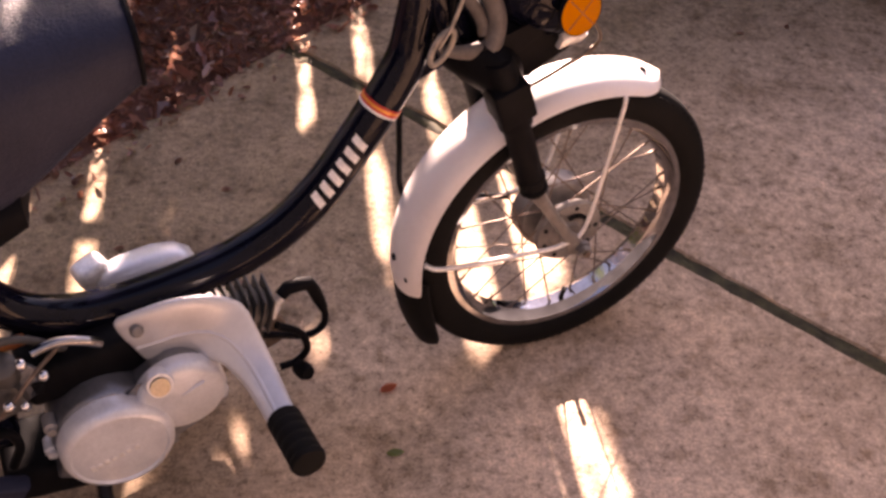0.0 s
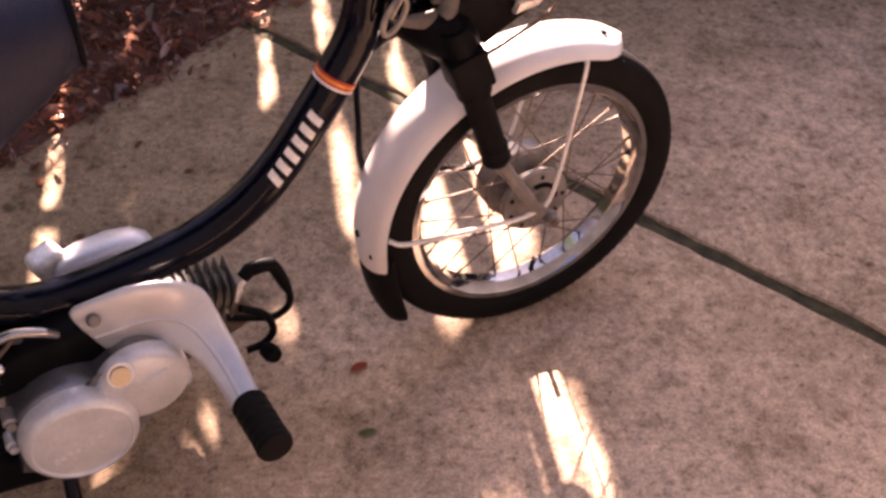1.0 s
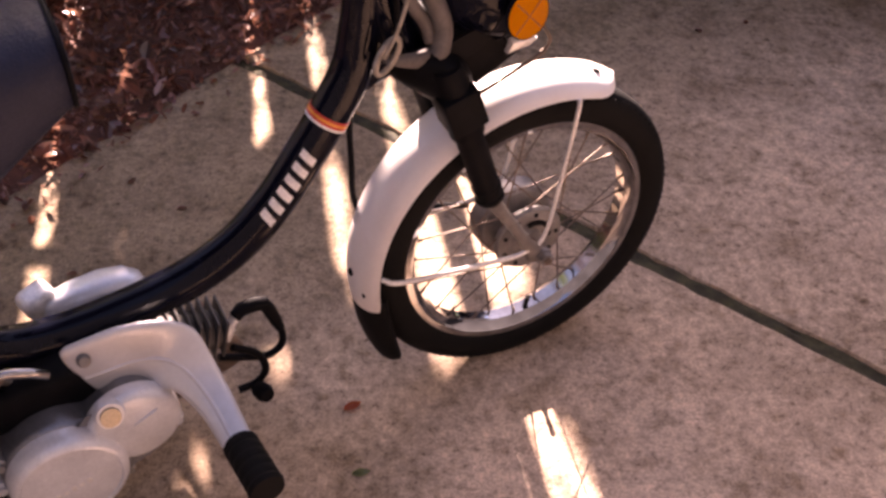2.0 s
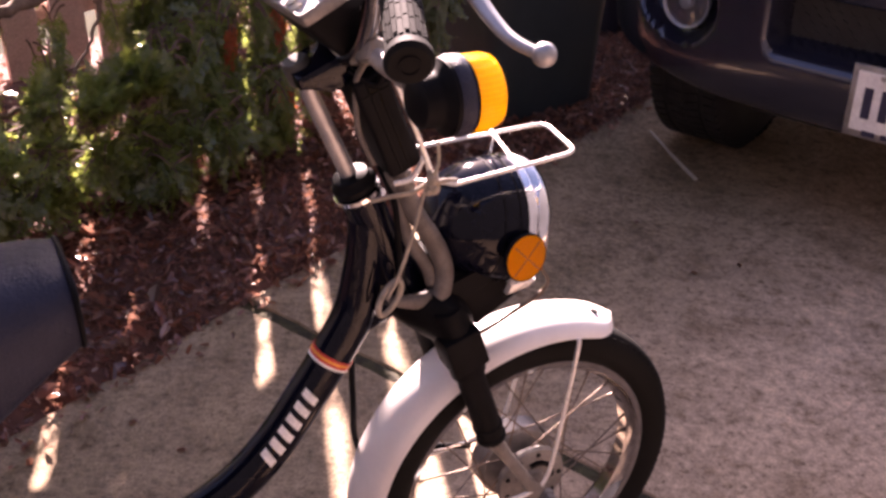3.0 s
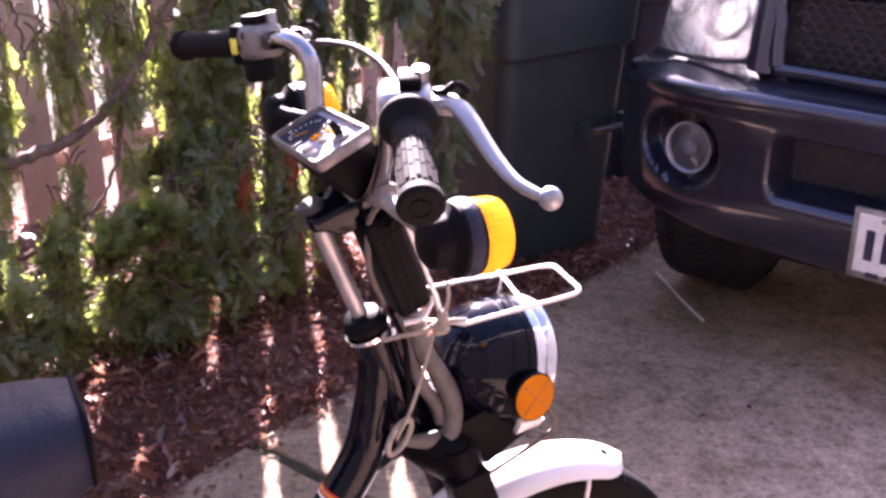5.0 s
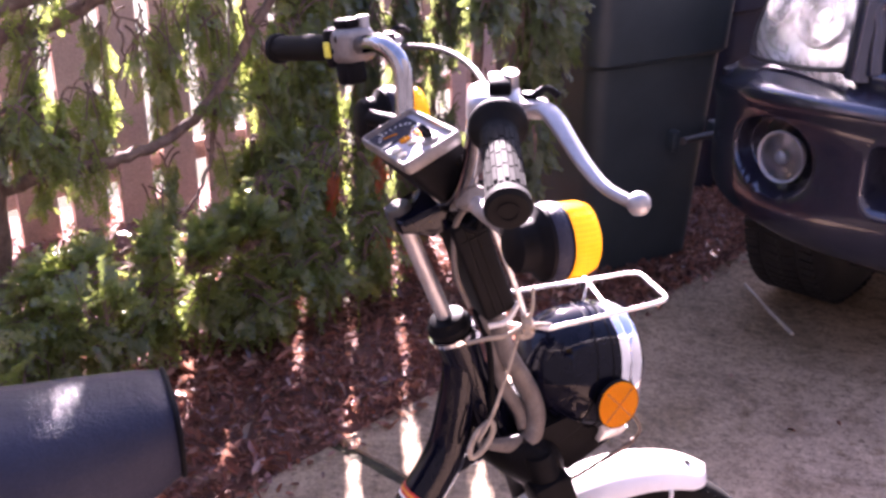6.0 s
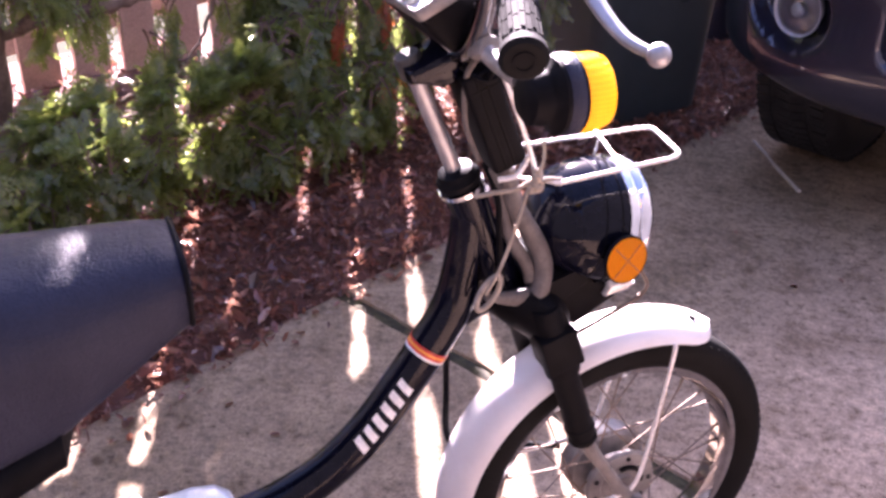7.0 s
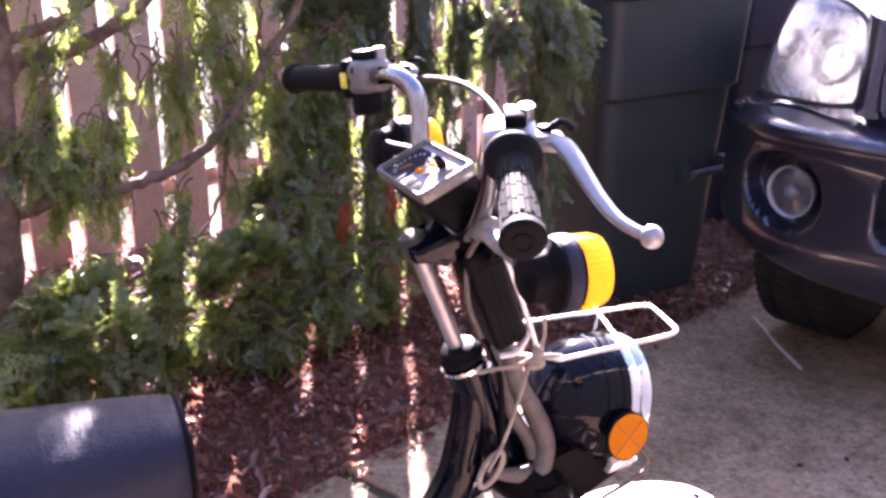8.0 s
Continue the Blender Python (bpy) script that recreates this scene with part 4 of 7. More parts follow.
# cables and string
cable_paths = [
    (LOOM, 0.0112, [(-0.186, -0.020, 0.745), (-0.176, -0.030, 0.700), (-0.153, -0.038, 0.655), (-0.145, -0.044, 0.625), (-0.150, -0.050, 0.600), (-0.156, -0.050, 0.592)]),
    (LOOM, 0.0078, [(-0.196, -0.012, 0.745), (-0.190, -0.022, 0.700), (-0.180, -0.028, 0.660), (-0.162, -0.036, 0.625), (-0.158, -0.040, 0.605)]),
    (LOOM, 0.0052, [(-0.180, 0.004, 0.745), (-0.168, -0.008, 0.700), (-0.150, -0.020, 0.66), (-0.150, -0.03, 0.62)]),
    (BLACK_PLASTIC, 0.0040, [(-0.205, -0.005, 0.750), (-0.196, -0.024, 0.712), (-0.194, -0.028, 0.66), (-0.190, -0.030, 0.60), (-0.172, -0.04, 0.57)]),
    (WHITE_WIRE, 0.0030, [(-0.208, -0.040, 0.882), (-0.188, -0.046, 0.826), (-0.168, -0.046, 0.770), (-0.162, -0.046, 0.748)]),
    (LOOM, 0.0034, [(-0.240, -0.060, 0.950), (-0.232, -0.052, 0.900), (-0.240, -0.036, 0.865), (-0.238, -0.030, 0.81), (-0.222, -0.030, 0.765)]),
    (BLACK_PLASTIC, 0.0028, [(-0.245, -0.03, 0.875), (-0.226, -0.046, 0.862), (-0.205, -0.048, 0.868), (-0.196, -0.05, 0.885)]),
    (CABLE_SLEEVE, 0.0032, [(-0.240, 0.168, 1.014), (-0.2125, 0.130, 1.019), (-0.209, 0.060, 1.027), (-0.2165, -0.020, 1.0295), (-0.236, -0.100, 1.031), (-0.250, -0.140, 1.028)]),
    (BLACK_PLASTIC, 0.0034, [(-0.240, -0.150, 1.020), (-0.215, -0.110, 0.98), (-0.210, -0.070, 0.92), (-0.220, -0.045, 0.86)]),
]
cable_paths.append((BLACK_PLASTIC, 0.0042, [(-0.165, 0.050, 0.575), (-0.205, 0.060, 0.530), (-0.221, 0.062, 0.455), (-0.223, 0.062, 0.382), (-0.222, 0.062, 0.318), (-0.200, 0.066, 0.285), (-0.120, 0.070, 0.262), (-0.050, 0.060, 0.245)]))
for mat, r, pts in cable_paths:
    bm = bmesh.new()
    tube(bm, spline(pts, 8), r, 10)
    part("cable", bm, mat, moped, "", 60)
bm = bmesh.new()
rings = []
for t in range(9):
    u = t / 8
    c = Vector((-0.214, -0.036, 0.594)).lerp(Vector((-0.152, -0.048, 0.588)), u) + Vector((0, 0, -0.004 * math.sin(u * 3.14)))
    h = 0.0055 + 0.0085 * u
    rings.append([c + Vector((0.0, 0.0065 * math.cos(6.283 * k / 12), h * math.sin(6.283 * k / 12))) for k in range(12)])
loft(bm, rings)
part("loom_sleeve", bm, LOOM, moped, "grey fabric cable sleeve", 60)
bm = bmesh.new()
tube(bm, spline([(-0.170, -0.052, 0.742), (-0.186, -0.054, 0.69), (-0.204, -0.052, 0.635), (-0.218, -0.046, 0.602)], 6), 0.0022, 7)
tube(bm, spline([(-0.168, -0.052, 0.742), (-0.160, -0.060, 0.765), (-0.158, -0.056, 0.79)], 6), 0.0020, 7)
loop_pts = [Vector((-0.213 + 0.0135 * math.cos(6.283 * k / 20) + 0.006 * math.sin(6.283 * k / 20), -0.044, 0.602 + 0.020 * math.sin(6.283 * k / 20) + 0.006 * math.cos(6.283 * k / 20))) for k in range(20)]
tube(bm, loop_pts, 0.0036, 8, closed=True)
part("tie_string", bm, STRING, moped, "pale string looped round the frame", 60)
bm = bmesh.new()
for k in range(5):
    box(bm, (0.016, 0.012, 0.008), Matrix.Translation((-0.166 + 0.003 * (k % 3), -0.054 - 0.002 * (k % 2), 0.740 + 0.004 * (k - 2))) @ pose(0, 0, 0, 30 * k, 25 * k, 40 * k), 0.003, 2)
tube(bm, spline([(-0.166, -0.054, 0.742), (-0.150, -0.060, 0.744), (-0.138, -0.062, 0.742)], 4), 0.0028, 7)
tube(bm, spline([(-0.168, -0.050, 0.740), (-0.186, -0.048, 0.732), (-0.206, -0.040, 0.728), (-0.226, -0.030, 0.722)], 4), 0.0026, 7)
part("string_knot", bm, STRING, moped, "knotted pale string", 60)

# front rack of bent wire
RN = [(-0.150, -0.060, 0.741), (-0.143, -0.0665, 0.7405), (0.014, -0.062, 0.745), (0.041, 0.052, 0.730), (-0.150, 0.052, 0.733)]
bm = bmesh.new()
pts = [Vector(RN[0])]
for a, c, b in zip(RN, RN[1:], RN[2:]):
    a, c, b = Vector(a), Vector(c), Vector(b)
    reach = min(0.020, (a - c).length * 0.45, (b - c).length * 0.45)
    p, q = c + (a - c).normalized() * reach, c + (b - c).normalized() * reach
    pts += [p.lerp(c, t).lerp(c.lerp(q, t), t) for t in (0, 0.2, 0.4, 0.6, 0.8, 1)]
pts.append(Vector(RN[-1]))
tube(bm, pts, 0.0025, 10)
rack = part("front_rack", bm, WHITE_WIRE, moped, "white wire front rack", 60)
for a, b in ((((-0.066, -0.065, 0.7475)), ((-0.034, 0.056, 0.7345))), (((-0.150, -0.060, 0.741)), ((-0.176, -0.030, 0.736))), (((-0.150, 0.052, 0.733)), ((-0.188, 0.028, 0.729)))):
    bm = bmesh.new()
    tube(bm, [a, b], 0.0023, 8)
    part("rack_bar", bm, WHITE_WIRE, rack)
bm = bmesh.new()
tube(bm, [(-0.040, 0.035, 0.735), (-0.052, 0.030, 0.700)], 0.0018, 8)
part("rack_strut", bm, CHROME, rack)

# headlamp
hl_c, hl_d = Vector((-0.036, 0, 0.641)), Vector((1, 0, -0.20)).normalized()
bm = bmesh.new()
lathe(bm, [(-0.116, 0.0), (-0.115, 0.014), (-0.111, 0.028), (-0.103, 0.042), (-0.090, 0.0555), (-0.074, 0.0650), (-0.056, 0.0715), (-0.038, 0.0750), (-0.018, 0.0765), (-0.018, 0.072), (-0.05, 0.062)], hl_c, hl_d, 48)
lampb = part("headlamp", bm, BLACK_PAINT, moped, "glossy black headlamp bowl", 50)
bm = bmesh.new()
lathe(bm, [(-0.021, 0.0755), (-0.020, 0.0778), (-0.012, 0.0786), (-0.0085, 0.0782), (-0.0070, 0.0768), (-0.0055, 0.0782), (0.004, 0.0786), (0.009, 0.0772), (0.011, 0.0730), (0.006, 0.0715)], hl_c, hl_d, 48)
part("lamp_rim", bm, CHROME, lampb, "chromed lamp rim", 50)
bm = bmesh.new()
lathe(bm, [(0.008, 0.0722), (0.016, 0.060), (0.022, 0.038), (0.024, 0.0), (0.020, 0.0), (0.017, 0.037), (0.012, 0.060), (0.005, 0.0722)], hl_c, hl_d, 40)
part("lamp_glass", bm, CLEAR, lampb, "clear lamp glass", 50)
bm = bmesh.new()
lathe(bm, [(0.004, 0.0712), (-0.02, 0.060), (-0.042, 0.034), (-0.052, 0.010), (-0.052, 0.0)], hl_c, hl_d, 40)
part("lamp_reflector", bm, CHROME, lampb, "", 60)
# thin trim lines over the bowl
for s, r in ((-0.050, 0.0728), (-0.031, 0.0757)):
    bm = bmesh.new()
    lathe(bm, [(s, r - 0.0012), (s + 0.0005, r + 0.0006), (s + 0.002, r + 0.0008), (s + 0.0025, r - 0.0008)], hl_c, hl_d, 48)
    part("bowl_seam", bm, BLACK_PLASTIC, lampb)
for side in (-1, 1):
    bm = bmesh.new()
    prism(bm, [(-0.170, 0.575), (-0.150, 0.560), (-0.086, 0.598), (-0.070, 0.612), (-0.078, 0.626), (-0.100, 0.616), (-0.162, 0.600)], 0.004, Matrix.Translation((0, side * 0.052, 0)), 0.001, 1)
    part("lamp_bracket", bm, BLACK_PLASTIC, lampb, "black steel bracket")
    # side reflector on its wire
    rc = Vector((-0.064, side * 0.088, 0.640))
    bm = bmesh.new()
    lathe(bm, [(-0.004, 0.0), (-0.004, 0.026), (-0.002, 0.0290), (0.003, 0.0290), (0.003, 0.027), (0.0, 0.027)], rc, (0.14, side * 1.0, 0.10), 32)
    refl = part("side_reflector", bm, BLACK_PLASTIC, lampb, "round orange reflector in a black cup", 50)
    bm = bmesh.new()
    lathe(bm, [(-0.001, 0.0278), (0.0035, 0.0274), (0.0045, 0.022), (0.0052, 0.0)], rc, (0.14, side * 1.0, 0.10), 32)
    part("reflector_lens", bm, ORANGE, refl, "orange faceted lens", 60)
    nrm = Vector((0.14, side * 1.0, 0.10)).normalized()
    q = nrm.to_track_quat("Z", "Y").to_matrix().to_4x4()
    for turn in (42, 132):
        bm = bmesh.new()
        box(bm, (0.050, 0.0016, 0.0012), Matrix.Translation(rc + nrm * 0.0050) @ q @ pose(0, 0, 0, 0, 0, turn))
        part("lens_rib", bm, RED_BROWN, refl)
    bm = bmesh.new()
    tube(bm, spline([(-0.026, side * 0.070, 0.574), (-0.040, side * 0.070, 0.566), (-0.090, side * 0.064, 0.540), (-0.122, side * 0.060, 0.526)], 5), 0.0028, 8)
    tube(bm, spline([(-0.026, side * 0.070, 0.574), (-0.026, side * 0.080, 0.594), (-0.040, side * 0.084, 0.618), (-0.055, side * 0.084, 0.636)], 5), 0.0022, 8)
    part("reflector_wire", bm, SPOKE_STEEL, lampb)
bm = bmesh.new()
prism(bm, [(-0.148, 0.612), (-0.090, 0.612), (-0.044, 0.582), (-0.036, 0.564), (-0.098, 0.530), (-0.140, 0.556)], 0.092, pose(0, 0, 0), 0.008, 3)
part("horn_cover", bm, BLACK_PLASTIC, moped, "black plastic cover under the lamp", 50)
bm = bmesh.new()
prism(bm, [(-0.066, 0.570), (-0.036, 0.574), (-0.026, 0.582), (-0.036, 0.588), (-0.060, 0.583)], 0.016, Matrix.Translation((0, -0.048, 0)), 0.003, 2)
part("lamp_lug", bm, WHITE_WIRE, moped, "bright metal lug")

def smoothstep(lo, hi, v):
    t = max(0.0, min(1.0, (v - lo) / (hi - lo)))
    return t * t * (3 - 2 * t)


# seat and the body under it
bm = bmesh.new()
rings = []
for s, zt, zb, w in ((-0.541, 0.706, 0.668, 0.040), (-0.543, 0.718, 0.652, 0.061), (-0.548, 0.724, 0.645, 0.068), (-0.575, 0.728, 0.630, 0.076), (-0.62, 0.731, 0.600, 0.086), (-0.70, 0.733, 0.548, 0.103), (-0.80, 0.739, 0.520, 0.116), (-0.95, 0.742, 0.510, 0.128), (-1.08, 0.745, 0.515, 0.128), (-1.16, 0.735, 0.54, 0.115), (-1.185, 0.70, 0.58, 0.095)):
    zc, hz = (zt + zb) / 2, (zt - zb) / 2
    ring = []
    for k in range(28):
        a = 6.28318 * k / 28
        ca, sa = math.cos(a), math.sin(a)
        p = 0.42 if sa < 0 else 0.62 + 0.16 * smoothstep(-0.95, -0.60, s)
        ring.append(Vector((s, -w * math.copysign(abs(ca) ** p, ca), zc + hz * math.copysign(abs(sa) ** p, sa))))
    rings.append(ring)
loft(bm, rings)
seat = part("seat", bm, VINYL, moped, "dusty blue-grey vinyl seat", 50)
for i in (2,):
    bm = bmesh.new()
    tube(bm, [p + (p - Vector((-0.70, 0, 0.67))).normalized() * 0.0012 for p in rings[i]], 0.0030, 8, closed=True)
    part("seat_piping", bm, BLACK_PLASTIC, seat)
bm = bmesh.new()
rings = []
for s, zt, zb, w in ((-0.675, 0.585, 0.545, 0.03), (-0.69, 0.585, 0.525, 0.10), (-0.78, 0.55, 0.495, 0.118), (-1.0, 0.54, 0.47, 0.12), (-1.15, 0.56, 0.50, 0.10)):
    rings.append([Vector((s, -w * math.copysign(abs(math.cos(6.283 * k / 20)) ** 0.5, math.cos(6.283 * k / 20)), (zt + zb) / 2 + (zt - zb) / 2 * math.copysign(abs(math.sin(6.283 * k / 20)) ** 0.5, math.sin(6.283 * k / 20)))) for k in range(20)])
loft(bm, rings)
part("seat_base", bm, BLACK_PLASTIC, seat, "black seat base", 50)
bm = bmesh.new()
tube(bm, spline([(-0.80, 0, 0.48), (-0.815, 0, 0.53), (-0.84, 0, 0.60)], 5), 0.024, 16)
part("seat_post", bm, BLACK_PAINT, moped)

# rear wheel
REAR = Vector((-1.02, 0, 0.235))
bm = bmesh.new()
lathe(bm, [(-0.0195, 0.184), (-0.028, 0.195), (-0.030, 0.21), (-0.024, 0.226), (0, 0.2345), (0.024, 0.226), (0.030, 0.21), (0.028, 0.195), (0.0195, 0.184)], REAR, (0, 1, 0), 64)
rear = part("rear_wheel", bm, RUBBER, moped, "black rubber tyre")
bm = bmesh.new()
lathe(bm, [(-0.0235, 0.1875), (-0.020, 0.176), (0, 0.169), (0.020, 0.176), (0.0235, 0.1875), (0, 0.180)], REAR, (0, 1, 0), 64, closed=True)
part("rim", bm, CHROME, rear)
bm = bmesh.new()
lathe(bm, [(-0.05, 0.0), (-0.05, 0.05), (0.05, 0.05), (0.05, 0.0)], REAR, (0, 1, 0), 32)
part("hub", bm, DULL_ALLOY, rear)
for k in range(18):
    bm = bmesh.new()
    s = 0.03 if k % 2 else -0.03
    tube(bm, [REAR + Vector((0.046 * math.cos(k * 0.349 + 1), s, 0.046 * math.sin(k * 0.349 + 1))), REAR + Vector((0.176 * math.cos(k * 0.349), 0, 0.176 * math.sin(k * 0.349)))], 0.0013, 6)
    part("spoke", bm, SPOKE_STEEL, rear)

# engine: cases, covers, cylinder
bm = bmesh.new()
prism(bm, arc(-0.665, 0.187, 0.075, 60, 300, 20) + arc(-0.577, 0.230, 0.052, -75, 100, 14), 0.15, Matrix.Translation((0, -0.025, 0)), 0.012, 3)
engine = part("engine_case", bm, CASE_ALLOY, moped, "sooty cast alloy engine case", 45)
bm = bmesh.new()
lathe(bm, [(0.0, 0.0705), (0.012, 0.0700), (0.024, 0.0680), (0.030, 0.0635), (0.0315, 0.0595), (0.0285, 0.0575), (0.0300, 0.048), (0.031, 0.02), (0.031, 0.0)], Vector((-0.666, -0.094, 0.187)), (0.0, -1, 0.0), 48)
cover = part("clutch_cover", bm, ALLOY, engine, "round cast alloy clutch cover", 40)
bm = bmesh.new()
for k, (dx, h) in enumerate(((-0.030, 0.010), (-0.022, 0.006), (-0.013, 0.008), (-0.004, 0.006), (0.006, 0.008), (0.015, 0.006), (0.025, 0.009))):
    box(bm, (0.006, 0.0016, h), Matrix.Translation((-0.672 + dx, -0.1250, 0.178 + dx * 0.30)) @ pose(0, 0, 0, 0, -14, 0), 0.0006, 1)
part("cast_mark", bm, WHITE_WIRE, cover, "raised bars on the cover")
bm = bmesh.new()
lathe(bm, [(0.0, 0.056), (0.010, 0.056), (0.018, 0.0525), (0.022, 0.046), (0.023, 0.0)], Vector((-0.579, -0.090, 0.229)), (0.02, -1, 0.02), 40)
part("drive_cover", bm, ALLOY, engine, "round cast alloy side cover", 40)
bm = bmesh.new()
box(bm, (0.034, 0.003, 0.0035), Matrix.Translation((-0.566, -0.1132, 0.244)) @ pose(0, 0, 0, 0, -26, 0), 0.001, 1)
part("cast_rib", bm, ALLOY, engine)
bm = bmesh.new()
lathe(bm, [(0.0, 0.018), (0.012, 0.018), (0.016, 0.0160), (0.016, 0.0125), (0.0145, 0.012), (0.0145, 0.0)], Vector((-0.604, -0.104, 0.268)), (0.05, -1, 0.35), 24)
filler = part("filler_neck", bm, ALLOY, engine, "", 40)
bm = bmesh.new()
lathe(bm, [(0.0, 0.0120), (0.004, 0.0120), (0.005, 0.0)], Vector((-0.604, -0.1185, 0.2725)), (0.05, -1, 0.35), 20)
part("filler_cap", bm, BRASS, engine, "brass-coloured filler cap")
for k, (s, z) in enumerate(((-0.735, 0.225), (-0.728, 0.150), (-0.690, 0.120), (-0.530, 0.200), (-0.600, 0.142), (-0.742, 0.185))):
    bm = bmesh.new()
    lathe(bm, [(0, 0.0090), (0.020, 0.0090), (0.022, 0.0060), (0.027, 0.0060), (0.027, 0.0)], Vector((s, -0.072, z)), (0, -1, 0), 12)
    part("case_bolt", bm, ALLOY if k % 2 else DULL_ALLOY, engine)
bm = bmesh.new()
lathe(bm, [(0, 0.026), (0.075, 0.026), (0.085, 0.020), (0.085, 0.0)], Vector((-0.520, 0, 0.250)), (1, 0, -0.25), 24)
cyl = part("cylinder", bm, IRON, moped, "finned alloy cylinder", 40)
for k in range(7):
    bm = bmesh.new()
    m = Matrix.Translation(Vector((-0.508, 0, 0.252)) + Vector((1, 0, -0.25)).normalized() * (0.0115 * k)) @ Euler((0, radians(14), 0)).to_matrix().to_4x4()
    box(bm, (0.0030, 0.060, 0.056), m, 0.001, 1)
    part("fin", bm, IRON, cyl, smooth=0)
bm = bmesh.new()
tube(bm, [(-0.440, -0.004, 0.222), (-0.428, -0.004, 0.232)], [0.014, 0.0085], 14)
tube(bm, [(-0.430, -0.004, 0.231), (-0.416, -0.002, 0.246)], 0.0072, 12)
part("spark_plug", bm, WHITE_WIRE, cyl)
bm = bmesh.new()
tube(bm, [(-0.420, -0.002, 0.243), (-0.410, 0.0, 0.2505), (-0.392, 0.0, 0.252), (-0.380, 0.0, 0.249), (-0.374, 0.0, 0.236), (-0.367, 0.0, 0.212), (-0.362, 0.0, 0.194)], [0.0085, 0.0098, 0.0098, 0.0098, 0.0092, 0.0086, 0.0066], 12)
tube(bm, spline([(-0.363, 0.0, 0.197), (-0.360, 0.0, 0.180), (-0.365, 0.001, 0.159), (-0.386, 0.003, 0.147), (-0.418, 0.006, 0.157), (-0.448, 0.008, 0.169)], 6), 0.0052, 10)
part("plug_lead", bm, BLACK_PLASTIC, cyl, "black plug cap and lead", 60)
bm = bmesh.new()
tube(bm, spline([(-0.43, -0.002, 0.19), (-0.398, 0.0, 0.160), (-0.390, 0.0, 0.125), (-0.405, 0.004, 0.100), (-0.43, 0.006, 0.095)], 5), 0.0055, 10)
lathe(bm, [(0, 0.0), (0, 0.012), (0.016, 0.0135), (0.024, 0.010), (0.024, 0.0)], Vector((-0.405, -0.004, 0.096)), (0.3, -1, 0.2), 16)
part("breather_hose", bm, BLACK_PLASTIC, moped, "", 60)
bm = bmesh.new()
tube(bm, spline([(-0.44, 0.03, 0.19), (-0.42, 0.05, 0.12), (-0.50, 0.07, 0.09), (-0.70, 0.09, 0.11), (-1.0, 0.10, 0.16), (-1.2, 0.10, 0.2)], 6), [0.014] * 12 + [0.03] * 19, 14)
part("exhaust", bm, SPOKE_STEEL, moped)
bm = bmesh.new()
box(bm, (0.13, 0.10, 0.06), pose(-0.745, -0.030, 0.110, 0, 8, 0), 0.014, 3)
part("engine_cradle", bm, BLACK_PLASTIC, moped, "black steel engine cradle", 50)
bm = bmesh.new()
box(bm, (0.17, 0.09, 0.060), pose(-0.668, -0.02, 0.272, 0, -6, 0), 0.012, 3)
part("air_box", bm, BLACK_PLASTIC, moped, "", 50)
bm = bmesh.new()
box(bm, (0.05, 0.05, 0.055), pose(-0.775, -0.055, 0.275, 0, -12, 0), 0.012, 2)
lathe(bm, [(0, 0.018), (0.03, 0.018), (0.034, 0.012), (0.034, 0)], Vector((-0.765, -0.06, 0.30)), (0, -0.3, 1), 16)
part("carburettor", bm, IRON, moped)
for pts, mat, r in (([(-0.80, -0.05, 0.345), (-0.74, -0.045, 0.338), (-0.69, -0.04, 0.292)], IRON, 0.005), ([(-0.83, -0.08, 0.24), (-0.78, -0.09, 0.27), (-0.74, -0.085, 0.31), (-0.70, -0.06, 0.325)], SPOKE_STEEL, 0.0028), ([(-0.82, -0.07, 0.20), (-0.785, -0.085, 0.235), (-0.775, -0.08, 0.20), (-0.79, -0.08, 0.165)], BLACK_PLASTIC, 0.006)):
    bm = bmesh.new()
    tube(bm, spline(pts, 6), r, 8)
    part("hose", bm, mat, moped, "", 60)
for k, (s, w, z) in enumerate(((-0.745, 0.07, 0.325), (-0.725, 0.08, 0.308), (-0.77, 0.09, 0.285), (-0.755, 0.075, 0.262))):
    bm = bmesh.new()
    lathe(bm, [(0, 0.0), (0, 0.0070), (0.007, 0.0070), (0.010, 0.0050), (0.0115, 0.0025), (0.012, 0)], Vector((s, -w, z)), (0.2, -1, 0.5), 14)
    part("bright_nut", bm, CHROME, moped, "small bright domed nut", 50)
bm = bmesh.new()
prism(bm, [(-0.790, 0.245), (-0.728, 0.262), (-0.722, 0.292), (-0.742, 0.318), (-0.760, 0.330), (-0.792, 0.322)], 0.006, Matrix.Translation((0, -0.062, 0)), 0.002, 2)
part("bracket_plate", bm, CASE_ALLOY, moped, "bright steel bracket beside the carburettor", 40)
bm = bmesh.new()
tube(bm, spline([(-0.730, -0.064, 0.330), (-0.700, -0.062, 0.334), (-0.672, -0.060, 0.322), (-0.655, -0.056, 0.306)], 5), 0.0065, 10)
part("throttle_link", bm, RIM_CHROME, moped, "bright bent steel link", 60)
bm = bmesh.new()
tube(bm, spline([(-0.86, -0.040, 0.318), (-0.81, -0.044, 0.320), (-0.770, -0.040, 0.328), (-0.735, -0.030, 0.322)], 5), 0.0075, 10)
part("fuel_hose", bm, RUST_HOSE, moped, "rusty orange fuel hose", 60)
bm = bmesh.new()
prism(bm, [(-0.745, 0.135), (-0.715, 0.118), (-0.690, 0.112), (-0.684, 0.124), (-0.712, 0.142), (-0.735, 0.165)], 0.05, Matrix.Translation((0, -0.072, 0)), 0.006, 2)
part("case_lug", bm, CASE_ALLOY, moped, "oily cast lug under the cover", 40)
bm = bmesh.new()
